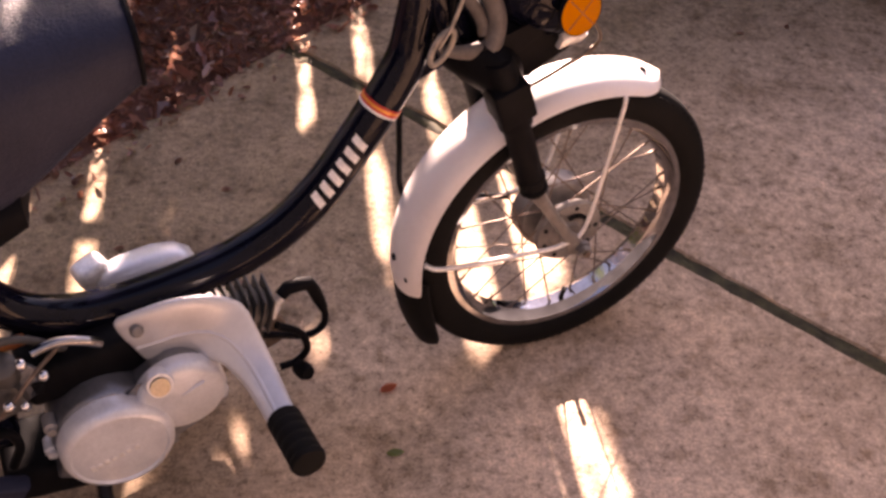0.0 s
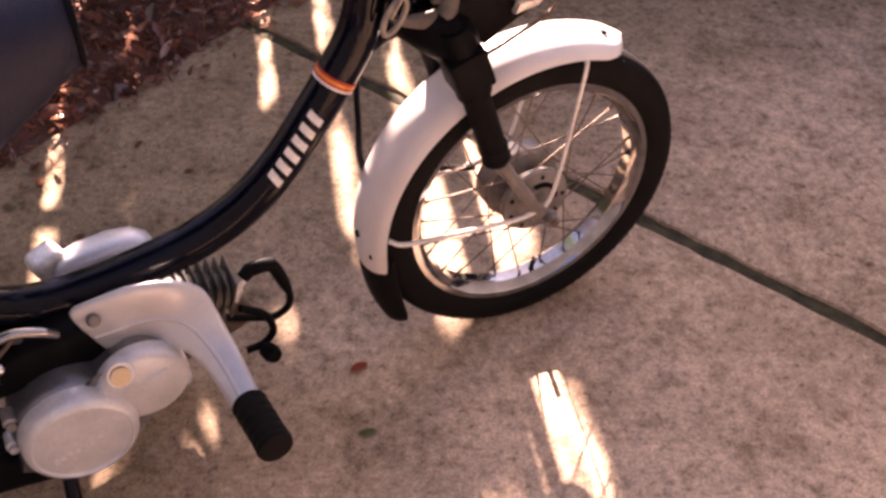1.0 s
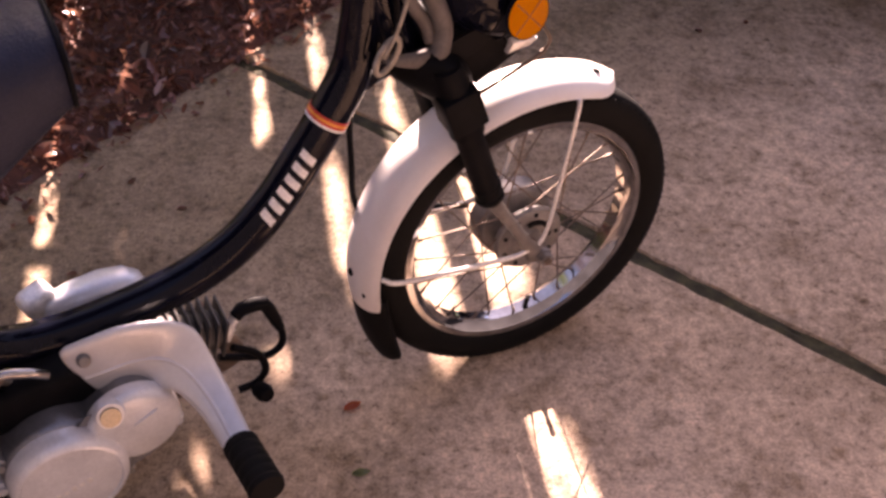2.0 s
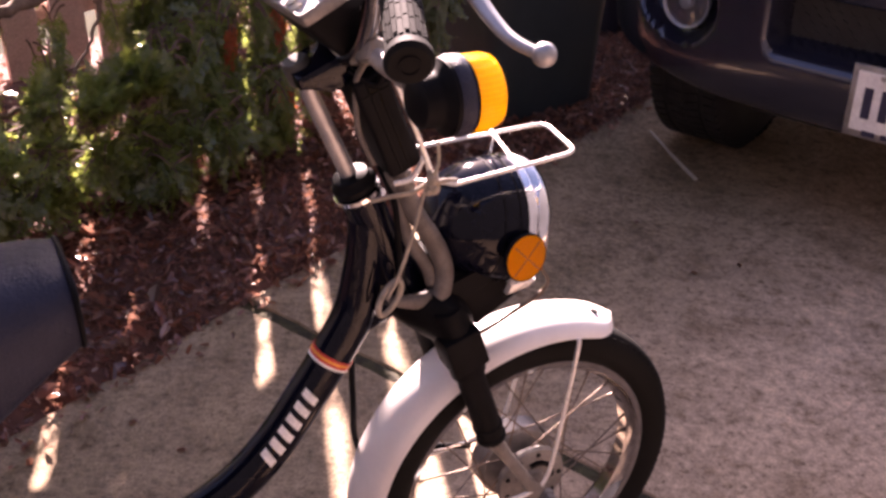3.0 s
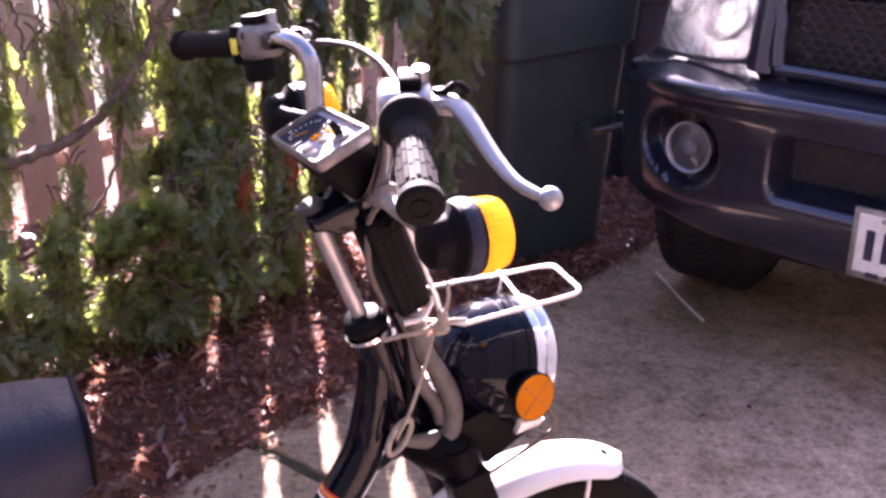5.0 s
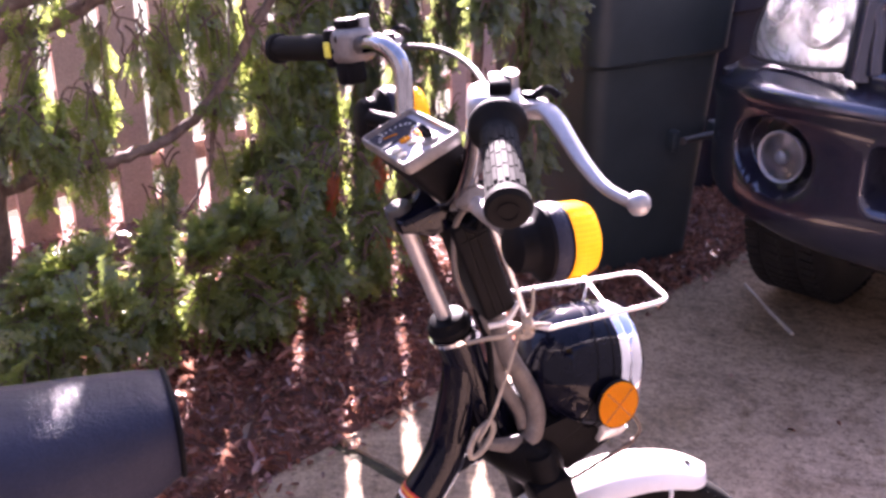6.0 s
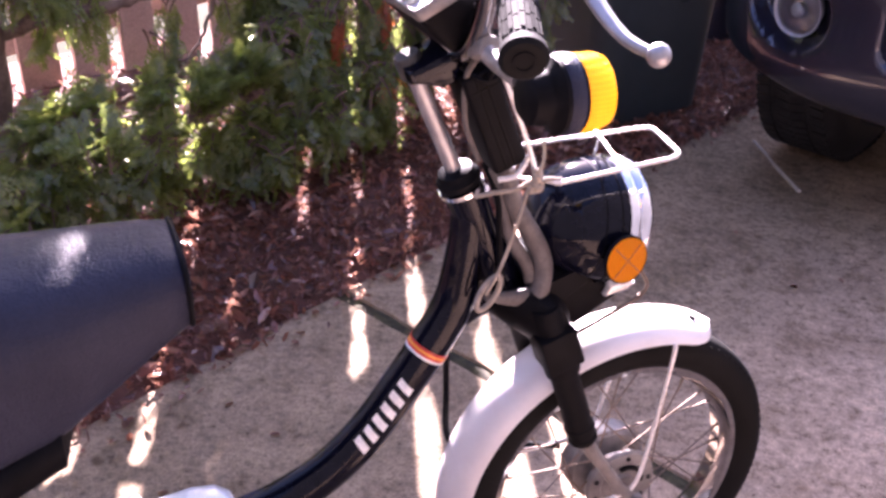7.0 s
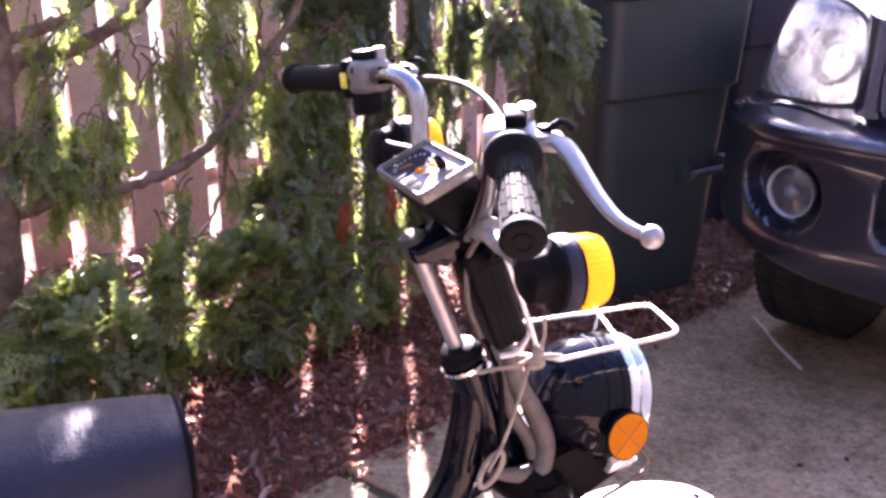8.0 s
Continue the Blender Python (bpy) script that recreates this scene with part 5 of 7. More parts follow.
box(bm, (0.20, 0.05, 0.035), pose(-0.87, -0.05, 0.215, 0, 6, 0), 0.012, 2)
part("swing_arm", bm, BLACK_PAINT, moped)
bm = bmesh.new()
prism(bm, [(-0.84, 0.20), (-0.775, 0.172), (-0.80, 0.140), (-0.90, 0.135), (-0.93, 0.17)], 0.03, Matrix.Translation((0, -0.115, 0)), 0.008, 2)
part("chain_cover", bm, VINYL, moped)

# footrest arms with rubber pegs
for side in (-1,):
    path = [((-0.616, 0.058, 0.298), (-0.016, 0, 0.040)), ((-0.613, 0.060, 0.2985), (-0.014, 0, 0.044)), ((-0.592, 0.064, 0.3030), (-0.002, 0, 0.0475)), ((-0.565, 0.066, 0.3060), (0.005, 0, 0.0475)), ((-0.535, 0.072, 0.304), (0.018, -0.004, 0.040)), ((-0.512, 0.084, 0.294), (0.027, -0.010, 0.029)), ((-0.498, 0.105, 0.277), (0.024, -0.008, 0.014)), ((-0.487, 0.140, 0.256), (0.020, -0.004, 0.008)), ((-0.480, 0.194, 0.239), (0.017, 0, 0.006)), ((-0.479, 0.200, 0.238), (0.014, 0, 0.005))]
    cs = spline([(s, -side * -w, z) for (s, w, z), _ in path], 5)
    hs = spline([(x, -side * -y, z) for _, (x, y, z) in path], 5)
    rings = []
    for i, (c, h) in enumerate(zip(cs, hs)):
        d = (cs[min(i + 1, len(cs) - 1)] - cs[max(i - 1, 0)]).normalized()
        nn = d.cross(h).normalized()
        th = 0.0085
        ring = []
        for k in range(18):
            a = 6.28318 * k / 18
            ca, sa = math.cos(a), math.sin(a)
            ring.append(c + h * math.copysign(abs(ca) ** 0.6, ca) + nn * th * math.copysign(abs(sa) ** 0.8, sa))
        rings.append(ring)
    bm = bmesh.new()
    loft(bm, rings)
    arm = part("footrest_arm", bm, SILVER, moped, "silver painted pressed footrest arm", 55)
    bm = bmesh.new()
    ridge = []
    for i in range(4, len(cs) - 6):
        d = (cs[i + 1] - cs[i - 1]).normalized()
        nn = d.cross(hs[i]).normalized()
        nn = nn if nn.y * side > 0 else -nn
        ridge.append(cs[i] - hs[i] * 0.12 + nn * 0.0078)
    tube(bm, ridge, 0.0028, 8)
    part("pressed_ridge", bm, SILVER, arm, "", 60)
    base, end = Vector((-0.479, side * 0.194, 0.2405)), Vector((-0.472, side * 0.272, 0.243))
    d = (end - base).normalized()
    prof = [(0, 0.0), (0, 0.019), (0.003, 0.0215), (0.012, 0.0215)]
    for k in range(4):
        h = 0.014 + 0.014 * k
        prof += [(h, 0.0205), (h + 0.002, 0.0215), (h + 0.010, 0.0215), (h + 0.012, 0.0205)]
    L = (end - base).length
    prof += [(L - 0.006, 0.0225), (L, 0.0205), (L + 0.001, 0.0)]
    bm = bmesh.new()
    lathe(bm, prof, base, d, 24)
    part("rubber_peg", bm, RUBBER, arm, "black ribbed rubber footpeg", 35)
    bm = bmesh.new()
    lathe(bm, [(0, 0.0085), (0.004, 0.0085), (0.008, 0.006), (0.009, 0.0)], Vector((-0.612, side * 0.071, 0.326)), (0, side, 0.5), 12)
    part("arm_bolt", bm, AGED_ALLOY, arm)
bm = bmesh.new()
rings = []
for x, zt, zb, w in ((-0.640, 0.268, 0.235, 0.012), (-0.630, 0.282, 0.222, 0.022), (-0.60, 0.290, 0.21, 0.028), (-0.56, 0.294, 0.21, 0.030), (-0.53, 0.290, 0.215, 0.027), (-0.512, 0.278, 0.228, 0.018), (-0.506, 0.262, 0.24, 0.008)):
    rings.append([Vector((x, 0.092 - w * math.copysign(abs(math.cos(6.283 * k / 18)) ** 0.7, math.cos(6.283 * k / 18)), (zt + zb) / 2 + (zt - zb) / 2 * math.copysign(abs(math.sin(6.283 * k / 18)) ** 0.7, math.sin(6.283 * k / 18)))) for k in range(18)])
loft(bm, rings)
tank = part("magneto_cover", bm, ALLOY, moped, "rounded pale alloy cover", 60)
bm = bmesh.new()
box(bm, (0.046, 0.040, 0.034), pose(-0.640, 0.104, 0.276, 8, -14, 18), 0.012, 4)
part("cover_cap", bm, WHITE_WIRE, tank, "bright pale cap", 50)
# the stand that holds it upright
bm = bmesh.new()
for side in (-1, 1):
    tube(bm, spline([(-0.69, side * 0.05, 0.13), (-0.70, side * 0.10, 0.07), (-0.71, side * 0.13, 0.010), (-0.75, side * 0.135, 0.006)], 5), 0.010, 12)
tube(bm, [(-0.69, -0.05, 0.13), (-0.69, 0.05, 0.13)], 0.012, 12)
part("stand", bm, BLACK_PAINT, moped, "black steel centre stand", 60)

# ---- refuse carts ----
def cart(m, mat, label, wide):
    """A wheeled refuse cart: tapered body, rolled lip, hinged lid, axle, wheels and a grab bar."""
    c = thing("refuse_cart", m, label, "refuse cart", "refuse carts beside the driveway")
    bm = bmesh.new()

    def ring(z, w, d0, d1, r):
        pts = []
        for x, y in rounded(w / 2 * wide, (d1 - d0) / 2 * 0.80, r):
            pts.append(Vector((x, d0 + (d1 - d0) / 2 * 0.80 + y, z)))
        return pts

    loft(bm, [ring(0.02, 0.44, 0.01, 0.46, 0.05), ring(0.03, 0.47, 0.0, 0.48, 0.05), ring(0.30, 0.505, -0.020, 0.535, 0.05), ring(0.62, 0.545, -0.045, 0.60, 0.05), ring(0.635, 0.575, -0.062, 0.615, 0.05), ring(0.885, 0.600, -0.080, 0.660, 0.05), ring(0.895, 0.625, -0.095, 0.675, 0.05), ring(0.925, 0.625, -0.095, 0.675, 0.05), ring(0.925, 0.57, -0.06, 0.65, 0.04), ring(0.85, 0.55, -0.05, 0.625, 0.04)])
    body = part("body", bm, mat, c, "", 40)
    bm = bmesh.new()
    loft(bm, [ring(0.928, 0.64, -0.110, 0.685, 0.06), ring(0.942, 0.645, -0.115, 0.685, 0.06), ring(0.966, 0.59, -0.07, 0.665, 0.08), ring(0.982, 0.41, 0.05, 0.59, 0.10)])
    part("lid", bm, mat, c, "", 40)
    bm = bmesh.new()
    tube(bm, [(0.075, -0.060, 0.395), (0.085, -0.054, 0.395), (0.205, -0.054, 0.395), (0.215, -0.060, 0.395)], 0.010, 12)
    part("grab_bar", bm, IRON, c, "grey metal grab bar")
    for s in (-1, 1):
        bm = bmesh.new()
        box(bm, (0.03, 0.05, 0.06), pose(0.140 + s * 0.080, -0.030, 0.395), 0.010, 2)
        part("bar_bracket", bm, mat, body)
        bm = bmesh.new()
        lathe(bm, [(-0.025, 0.0), (-0.025, 0.09), (-0.018, 0.10), (0.018, 0.10), (0.025, 0.09), (0.025, 0.0)], (s * 0.235, 0.42, 0.10), (1, 0, 0), 24)
        part("wheel", bm, RUBBER, c)
        bm = bmesh.new()
        tube(bm, spline([(s * 0.22, 0.49, 0.89), (s * 0.22, 0.565, 0.925), (s * 0.17, 0.58, 0.925), (0, 0.585, 0.925)], 5), 0.014, 10)
        part("handle", bm, mat, c)
    bm = bmesh.new()
    tube(bm, [(-0.25, 0.42, 0.10), (0.25, 0.42, 0.10)], 0.010, 10)
    part("axle", bm, DULL_ALLOY, c)
    return c


face_dir = Vector((0.84, 0.55, 0)).normalized()
turn_cart = math.degrees(math.atan2(face_dir.y, face_dir.x))
cart(Matrix.Translation((0.483, 3.157, -0.1065)) @ pose(0, 0, 0, 0, 0, turn_cart) @ Matrix.Scale(1.083, 4), BIN_GREEN, "tall dark green plastic refuse cart with a closed lid", 0.82)
cart(pose(0.996, 4.015, -0.109, 0, 0, turn_cart + 8) @ Matrix.Scale(1.085, 4), BIN_BLUE, "dark blue plastic refuse cart behind the green one", 0.92)

# ---- parked car ----
# its own axes: x forwards, y to its left
m_car = Matrix(((-A.x, B.x, 0, 0), (-A.y, B.y, 0, 0), (0, 0, 1, 0), (0, 0, 0, 1)))
car = thing("parked_car", Matrix.Translation(on_drive(2.40, -0.53)) @ m_car, "dark slate-blue sport utility vehicle parked on the driveway", "car")


def car_front(y):
    """How far back the bumper's face lies at a place across the car."""
    q = min(1.0, abs(y) / 0.90)
    return -0.05 * q * q - 0.20 * q ** 6


profile = spline([(-0.10, 0, 0.222), (-0.03, 0, 0.236), (-0.004, 0, 0.275), (0.004, 0, 0.34), (0.0, 0, 0.42), (-0.002, 0, 0.50), (0.004, 0, 0.555), (0.016, 0, 0.590), (0.018, 0, 0.608), (0.006, 0, 0.624), (-0.04, 0, 0.636), (-0.11, 0, 0.650), (-0.20, 0, 0.662)], 7)
verts, faces = [], []
ny = 480
for j in range(ny + 1):
    y = -0.90 + 1.80 * j / ny
    for p in profile:
        z = p.z - (0.030 * (abs(y) / 0.9) ** 3 + 0.030 * smoothstep(0.72, 0.90, abs(y))) * smoothstep(0.46, 0.62, p.z) + 0.035 * smoothstep(0.45, 0.88, abs(y)) * max(0.0, min(1.0, (0.42 - p.z) / 0.2))
        x = p.x + car_front(y)
        ay = abs(y)
        # lamp pocket, drop-shaped
        dy, dz = (ay - 0.615) / (0.155 if ay > 0.615 else 0.110), (z - 0.446) / (0.105 if z > 0.446 else 0.100)
        k = math.sqrt(dy * dy + dz * dz)
        x -= 0.065 * (1 - smoothstep(0.80, 1.0, k)) * (1.0 if ay > 0.3 else 0)
        # lower air opening
        qy, qz = max(0.0, ay - 0.345), max(0.0, abs(z - 0.460) - 0.042)
        inside = 0.042 - math.hypot(qy, qz)
        x -= 0.11 * smoothstep(0.0, 0.040, inside)
        verts.append((x, y, z))
n = len(profile)
for j in range(ny):
    for i in range(n - 1):
        q = j * n + i
        faces.append((q, q + n, q + n + 1, q + 1))
bumper = sheet("front_bumper", verts, faces, CAR_PAINT, car, "glossy slate bumper with recessed fog lamps", 50)
sol = bumper.modifiers.new("thickness", "SOLIDIFY")
sol.thickness, sol.offset = 0.006, 0.0
for s in (-1, 1):
    bm = bmesh.new()
    rows = []
    for t in range(5):
        x = -0.25 - 0.035 * t
        rows.append([Vector((x - 0.002, s * (0.895 + 0.008 * t / 4), 0.26 + 0.33 * k / 10)) for k in range(11)] + [Vector((x, s * (0.870 + 0.008 * t / 4), 0.59 - 0.33 * k / 10)) for k in range(11)])
    loft(bm, rows)
    part("bumper_end", bm, CAR_PAINT, car, "", 40)
# mesh in the lower opening and the upper grille
for name, y0, y1, z0, z1, x in (("lower_grille", -0.36, 0.36, 0.395, 0.525, -0.096), ("upper_grille", -0.40, 0.40, 0.672, 0.840, -0.125)):
    bm = bmesh.new()
    cell = 0.030
    for i in range(int((y1 - y0) / cell)):
        for j in range(int((z1 - z0) / (cell * 0.62))):
            cy, cz = y0 + cell * (i + 0.5 + (0.5 if j % 2 else 0)), z0 + cell * 0.62 * (j + 0.5)
            a, b, c, d = (cy - cell / 2, cz), (cy, cz + cell * 0.31), (cy + cell / 2, cz), (cy, cz - cell * 0.31)
            for (p0, q0), (p1, q1) in ((a, b), (b, c)):
                tube(bm, [(x, p0, q0), (x, p1, q1)], 0.0028, 4, caps=False)
            tube(bm, [(x, d[0], d[1]), (x, c[0], c[1])], 0.0028, 4, caps=False)
    part(name, bm, CAR_PLASTIC, car, "black diamond mesh grille", 60)
    bm = bmesh.new()
    box(bm, (0.01, 0.94 if z1 < 0.6 else 0.86, z1 - z0 + 0.12), pose(x - (0.008 if z1 < 0.6 else 0.05), 0, (z0 + z1) / 2))
    part("grille_backing", bm, CAR_PLASTIC, car)
bm = bmesh.new()
frame_pts = spline([(-0.095, -0.42, 0.672), (-0.120, -0.432, 0.76), (-0.140, -0.405, 0.845), (-0.135, 0, 0.862), (-0.140, 0.405, 0.845), (-0.120, 0.432, 0.76), (-0.095, 0.42, 0.672)], 8)
tube(bm, frame_pts, 0.022, 12)
tube(bm, spline([(-0.092, -0.42, 0.668), (-0.075, 0, 0.668), (-0.092, 0.42, 0.668)], 8), 0.016, 10)
part("grille_surround", bm, CAR_PAINT, car, "", 60)

# number plate, its characters as plain bars
bm = bmesh.new()
box(bm, (0.010, 0.318, 0.168), pose(0.014, 0, 0.336), 0.004, 2)
plate = part("number_plate", bm, DULL_ALLOY, car, "white number plate in a grey frame with dark bars")
bm = bmesh.new()
box(bm, (0.004, 0.292, 0.138), pose(0.0195, 0, 0.338), 0.002, 1)
part("plate_face", bm, WHITE, plate)
for k in range(7):
    bm = bmesh.new()
    box(bm, (0.002, 0.020, 0.072), pose(0.0222, -0.115 + 0.038 * k, 0.336), 0.0008, 1)
    part("plate_bar", bm, NAVY, plate)
for y, z, w in ((-0.10, 0.266, 0.03), (-0.055, 0.266, 0.035), (0.08, 0.266, 0.05)):
    bm = bmesh.new()
    box(bm, (0.003, w, 0.014), pose(0.0205, y, z), 0.001, 1)
    part("frame_bar", bm, NAVY, plate)
for y in (-0.09, 0.09):
    bm = bmesh.new()
    lathe(bm, [(0, 0.007), (0.003, 0.006), (0.004, 0.0)], (0.0215, y, 0.398), (1, 0, 0), 10)
    part("plate_screw", bm, DULL_ALLOY, plate)

for s in (-1, 1):
    # fog lamps
    fc, fd = Vector((-0.060, s * 0.605, 0.449)), Vector((1, s * 0.12, 0.02)).normalized()
    bm = bmesh.new()
    lathe(bm, [(-0.05, 0.0), (-0.05, 0.02), (-0.03, 0.048), (0.0, 0.060), (0.008, 0.0655), (0.014, 0.064), (0.010, 0.058), (0.0, 0.056), (-0.03, 0.040), (-0.04, 0.012), (-0.04, 0.0)], fc, fd, 36)
    fog = part("fog_lamp", bm, PANEL, car, "round clear fog lamp", 50)
    bm = bmesh.new()
    lathe(bm, [(0.006, 0.058), (0.014, 0.045), (0.018, 0.02), (0.019, 0.0), (0.015, 0.0), (0.012, 0.03), (0.003, 0.058)], fc, fd, 36)
    g = part("fog_glass", bm, CLEAR, fog, "", 60)
    g.visible_shadow = False
    bm = bmesh.new()
    lathe(bm, [(-0.02, 0.0), (-0.02, 0.016), (0.002, 0.017), (0.006, 0.012), (0.008, 0.0)], fc, fd, 16)
    part("bulb_shield", bm, ALLOY, fog)

    # headlamps: a housing, reflectors and a clear cover
    TL, BL, BR, TR = Vector((-0.280, s * 0.752, 0.905)), Vector((-0.220, s * 0.808, 0.634)), Vector((-0.095, s * 0.482, 0.666)), Vector((-0.160, s * 0.505, 0.868))

    def patch(push, shrink, n=14):
        rows = []
        for i in range(n + 1):
            row = []
            for j in range(n + 1):
                u, v = i / n, j / n
                uu, vv = 0.5 + (u - 0.5) * (1 - shrink), 0.5 + (v - 0.5) * (1 - shrink)
                # round the corners
                cx, cy = (uu - 0.5) * 2, (vv - 0.5) * 2
                k = 1 - 0.10 * (abs(cx * cy)) ** 3
                uu, vv = 0.5 + cx * k / 2, 0.5 + cy * k / 2
                p = BL.lerp(BR, uu).lerp(TL.lerp(TR, uu), vv)
                bulge = (1 - cx * cx) * (1 - cy * cy)
                row.append(p + Vector((0.045 * bulge + push, s * (0.028 * bulge + push * 0.5 * (1 - uu)), push * 0.3 + (0.016 * (1 - cx * cx) * max(0, cy) ** 2))))
            rows.append(row)
        return rows

    bm = bmesh.new()
    front, back = patch(0.006, 0.0), patch(0.001, 0.02)
    for grid in (front, back):
        vs = [[bm.verts.new(p) for p in row] for row in grid]
        for i in range(14):
            for j in range(14):
                bm.faces.new((vs[i][j], vs[i + 1][j], vs[i + 1][j + 1], vs[i][j + 1]))
    cover_l = part("headlamp", bm, HAZE, car, "large clear headlamp cover, slightly clouded", 60)
    cover_l.visible_shadow = False
    bm = bmesh.new()
    grid = patch(-0.050, 0.06)
    vs = [[bm.verts.new(p + Vector((-0.035 * (1 - ((i - 7) / 7) ** 2) * (1 - ((j - 7) / 7) ** 2), 0, 0))) for j, p in enumerate(row)] for i, row in enumerate(grid)]
    for i in range(14):
        for j in range(14):
            bm.faces.new((vs[i][j], vs[i + 1][j], vs[i + 1][j + 1], vs[i][j + 1]))
    part("lamp_housing", bm, LAMP_SILVER, cover_l, "pale silvered housing", 60)
    for cu, r in ((0.66, 0.060), (0.24, 0.040)):
        c = BL.lerp(BR, cu).lerp(TL.lerp(TR, cu), 0.5) + Vector((-0.005, s * -0.004, 0))
        bm = bmesh.new()
        lathe(bm, [(-0.055, 0.0), (-0.055, 0.015), (-0.035, r * 0.75), (0.0, r), (0.003, r), (0.003, r * 0.95), (-0.03, r * 0.7)], c, (1, s * 0.2, 0), 28)
        part("lamp_bowl", bm, CHROME, cover_l, "", 60)
        bm = bmesh.new()
        lathe(bm, [(-0.05, 0.0), (-0.05, 0.012), (-0.015, 0.014), (-0.008, 0.008), (-0.008, 0.0)], c, (1, s * 0.2, 0), 16)
        part("bulb", bm, ALLOY, cover_l)
    bm = bmesh.new()
    rows = []
    for i in range(7):
        t = i / 6
        lo, hi = Vector((-0.086, s * 0.432, 0.656)).lerp(Vector((-0.128, s * 0.436, 0.872)), t), Vector((-0.088, s * 0.492, 0.660)).lerp(Vector((-0.152, s * 0.512, 0.884)), t)
        ring = []
        for j in range(7):
            u = j / 6
            ring.append(lo.lerp(hi, u) + Vector((0.016 * math.sin(math.pi * u), 0, 0)))
        rows.append(ring + [p + Vector((-0.03, 0, 0)) for p in ring[::-1]])
    loft(bm, rows)
    part("grille_pillar", bm, CAR_PAINT, car, "", 50)
    bm = bmesh.new()
    rim = [front[i][0] for i in range(15)] + [front[14][j] for j in range(1, 15)] + [front[i][14] for i in range(13, -1, -1)] + [front[0][j] for j in range(13, 0, -1)]
    tube(bm, rim, 0.006, 8, closed=True)
    part("lamp_seal", bm, CAR_PLASTIC, cover_l, "black rubber seal")

# body shell
def section(x, zb, zt, hw, arch):
    half = [(0.0, zb), (0.56, zb), (0.56, max(zb, arch)), (hw - 0.01, max(zb + 0.02, arch)), (hw, max(zb + 0.06, arch + 0.02)), (hw, max(0.70, arch + 0.03)), (hw - 0.015, max(0.80, arch + 0.04)), (hw - 0.045, zt - 0.075), (hw - 0.10, zt - 0.03), (hw - 0.22, zt), (hw * 0.45, zt + 0.02), (0.0, zt + 0.025)]
    return [Vector((x, y, z)) for y, z in half] + [Vector((x, -y, z)) for y, z in half[-2:0:-1]]


def arch_at(x):
    best = 0.0
    for c in (-0.60, -3.16):
        d = 0.39 ** 2 - (x - c) ** 2
        if d > 0:
            best = max(best, 0.36 + math.sqrt(d))
    return best


bm = bmesh.new()
stations = [-0.235, -0.26, -0.30, -0.36, -0.42, -0.50, -0.58, -0.66, -0.74, -0.82, -0.90, -0.98, -1.04, -1.2, -1.6, -2.0, -2.4, -2.8, -2.86, -2.95, -3.05, -3.15, -3.26, -3.37, -3.5, -3.6, -3.66, -3.8, -4.1, -4.3]
rows = []
for x in stations:
    front_t = smoothstep(-0.20, -0.52, x)
    zt = 0.862 + 0.16 * smoothstep(0.1, 1.25, -x)
    hw = 0.66 + 0.245 * smoothstep(0.22, 0.62, -x) - 0.05 * smoothstep(3.9, 4.4, -x)
    rows.append(section(x, 0.26 - 0.10 * smoothstep(0.98, 1.2, -x), zt, hw, arch_at(x)))
loft(bm, rows)
body = part("body", bm, CAR_PAINT, car, "dark slate-blue painted body", 45)
bm = bmesh.new()
vs = []
for i in range(21):
    t = i / 20
    row = []
    for j in range(25):
        u = -1 + 2 * j / 24
        x = -0.150 - 0.095 * u * u - (1.02 - 0.095 * u * u) * t
        z = 0.895 + 0.135 * t ** 0.8 - 0.035 * u * u + 0.012 * (1 - smoothstep(0.0, 0.10, t)) * -1.5
        row.append(bm.verts.new((x, u * (0.66 + 0.14 * t), z)))
    vs.append(row)
for i in range(20):
    for j in range(24):
        bm.faces.new((vs[i][j], vs[i + 1][j], vs[i + 1][j + 1], vs[i][j + 1]))
bmesh.ops.solidify(bm, geom=bm.faces[:], thickness=0.02)
part("hood", bm, CAR_PAINT, car, "dark slate-blue hood", 45)
bm = bmesh.new()
cabin = []
for z, x0, x1, w in ((1.00, -1.05, -4.15, 0.83), (1.30, -1.50, -4.05, 0.76), (1.58, -1.95, -3.90, 0.68), (1.66, -2.15, -3.75, 0.60)):
    cabin.append([Vector((x0, -w, z)), Vector((x0 - 0.05, -w - 0.0, z)), Vector((x1, -w, z)), Vector((x1, w, z)), Vector((x0 - 0.05, w, z)), Vector((x0, w, z))])
loft(bm, cabin)
part("cabin", bm, CAR_PAINT, car, "", 30)
for s in (-1, 1):
    for x0, x1 in ((-1.72, -2.45), (-2.55, -3.25), (-3.35, -3.9)):
        bm = bmesh.new()
        lo, hi = 0.775, 0.70
        loft(bm, [[Vector((x0 + 0.12 * (1 if x0 == -1.72 else 0), s * (lo + e), 1.08)), Vector((x1, s * (lo + e), 1.08)), Vector((x1, s * (hi + e), 1.52)), Vector((x0 - (0.28 if x0 == -1.72 else 0), s * (hi + e), 1.52))] for e in (0.022, 0.030)])
        part("side_window", bm, DIAL, car, "dark tinted window", 0)
bm = bmesh.new()
loft(bm, [[Vector((-1.16 + e, -0.74, 1.07)), Vector((-1.16 + e, 0.74, 1.07)), Vector((-1.86 + e, 0.62, 1.53)), Vector((-1.86 + e, -0.62, 1.53))] for e in (0.012, 0.022)])
part("windscreen", bm, DIAL, car, "dark windscreen", 0)
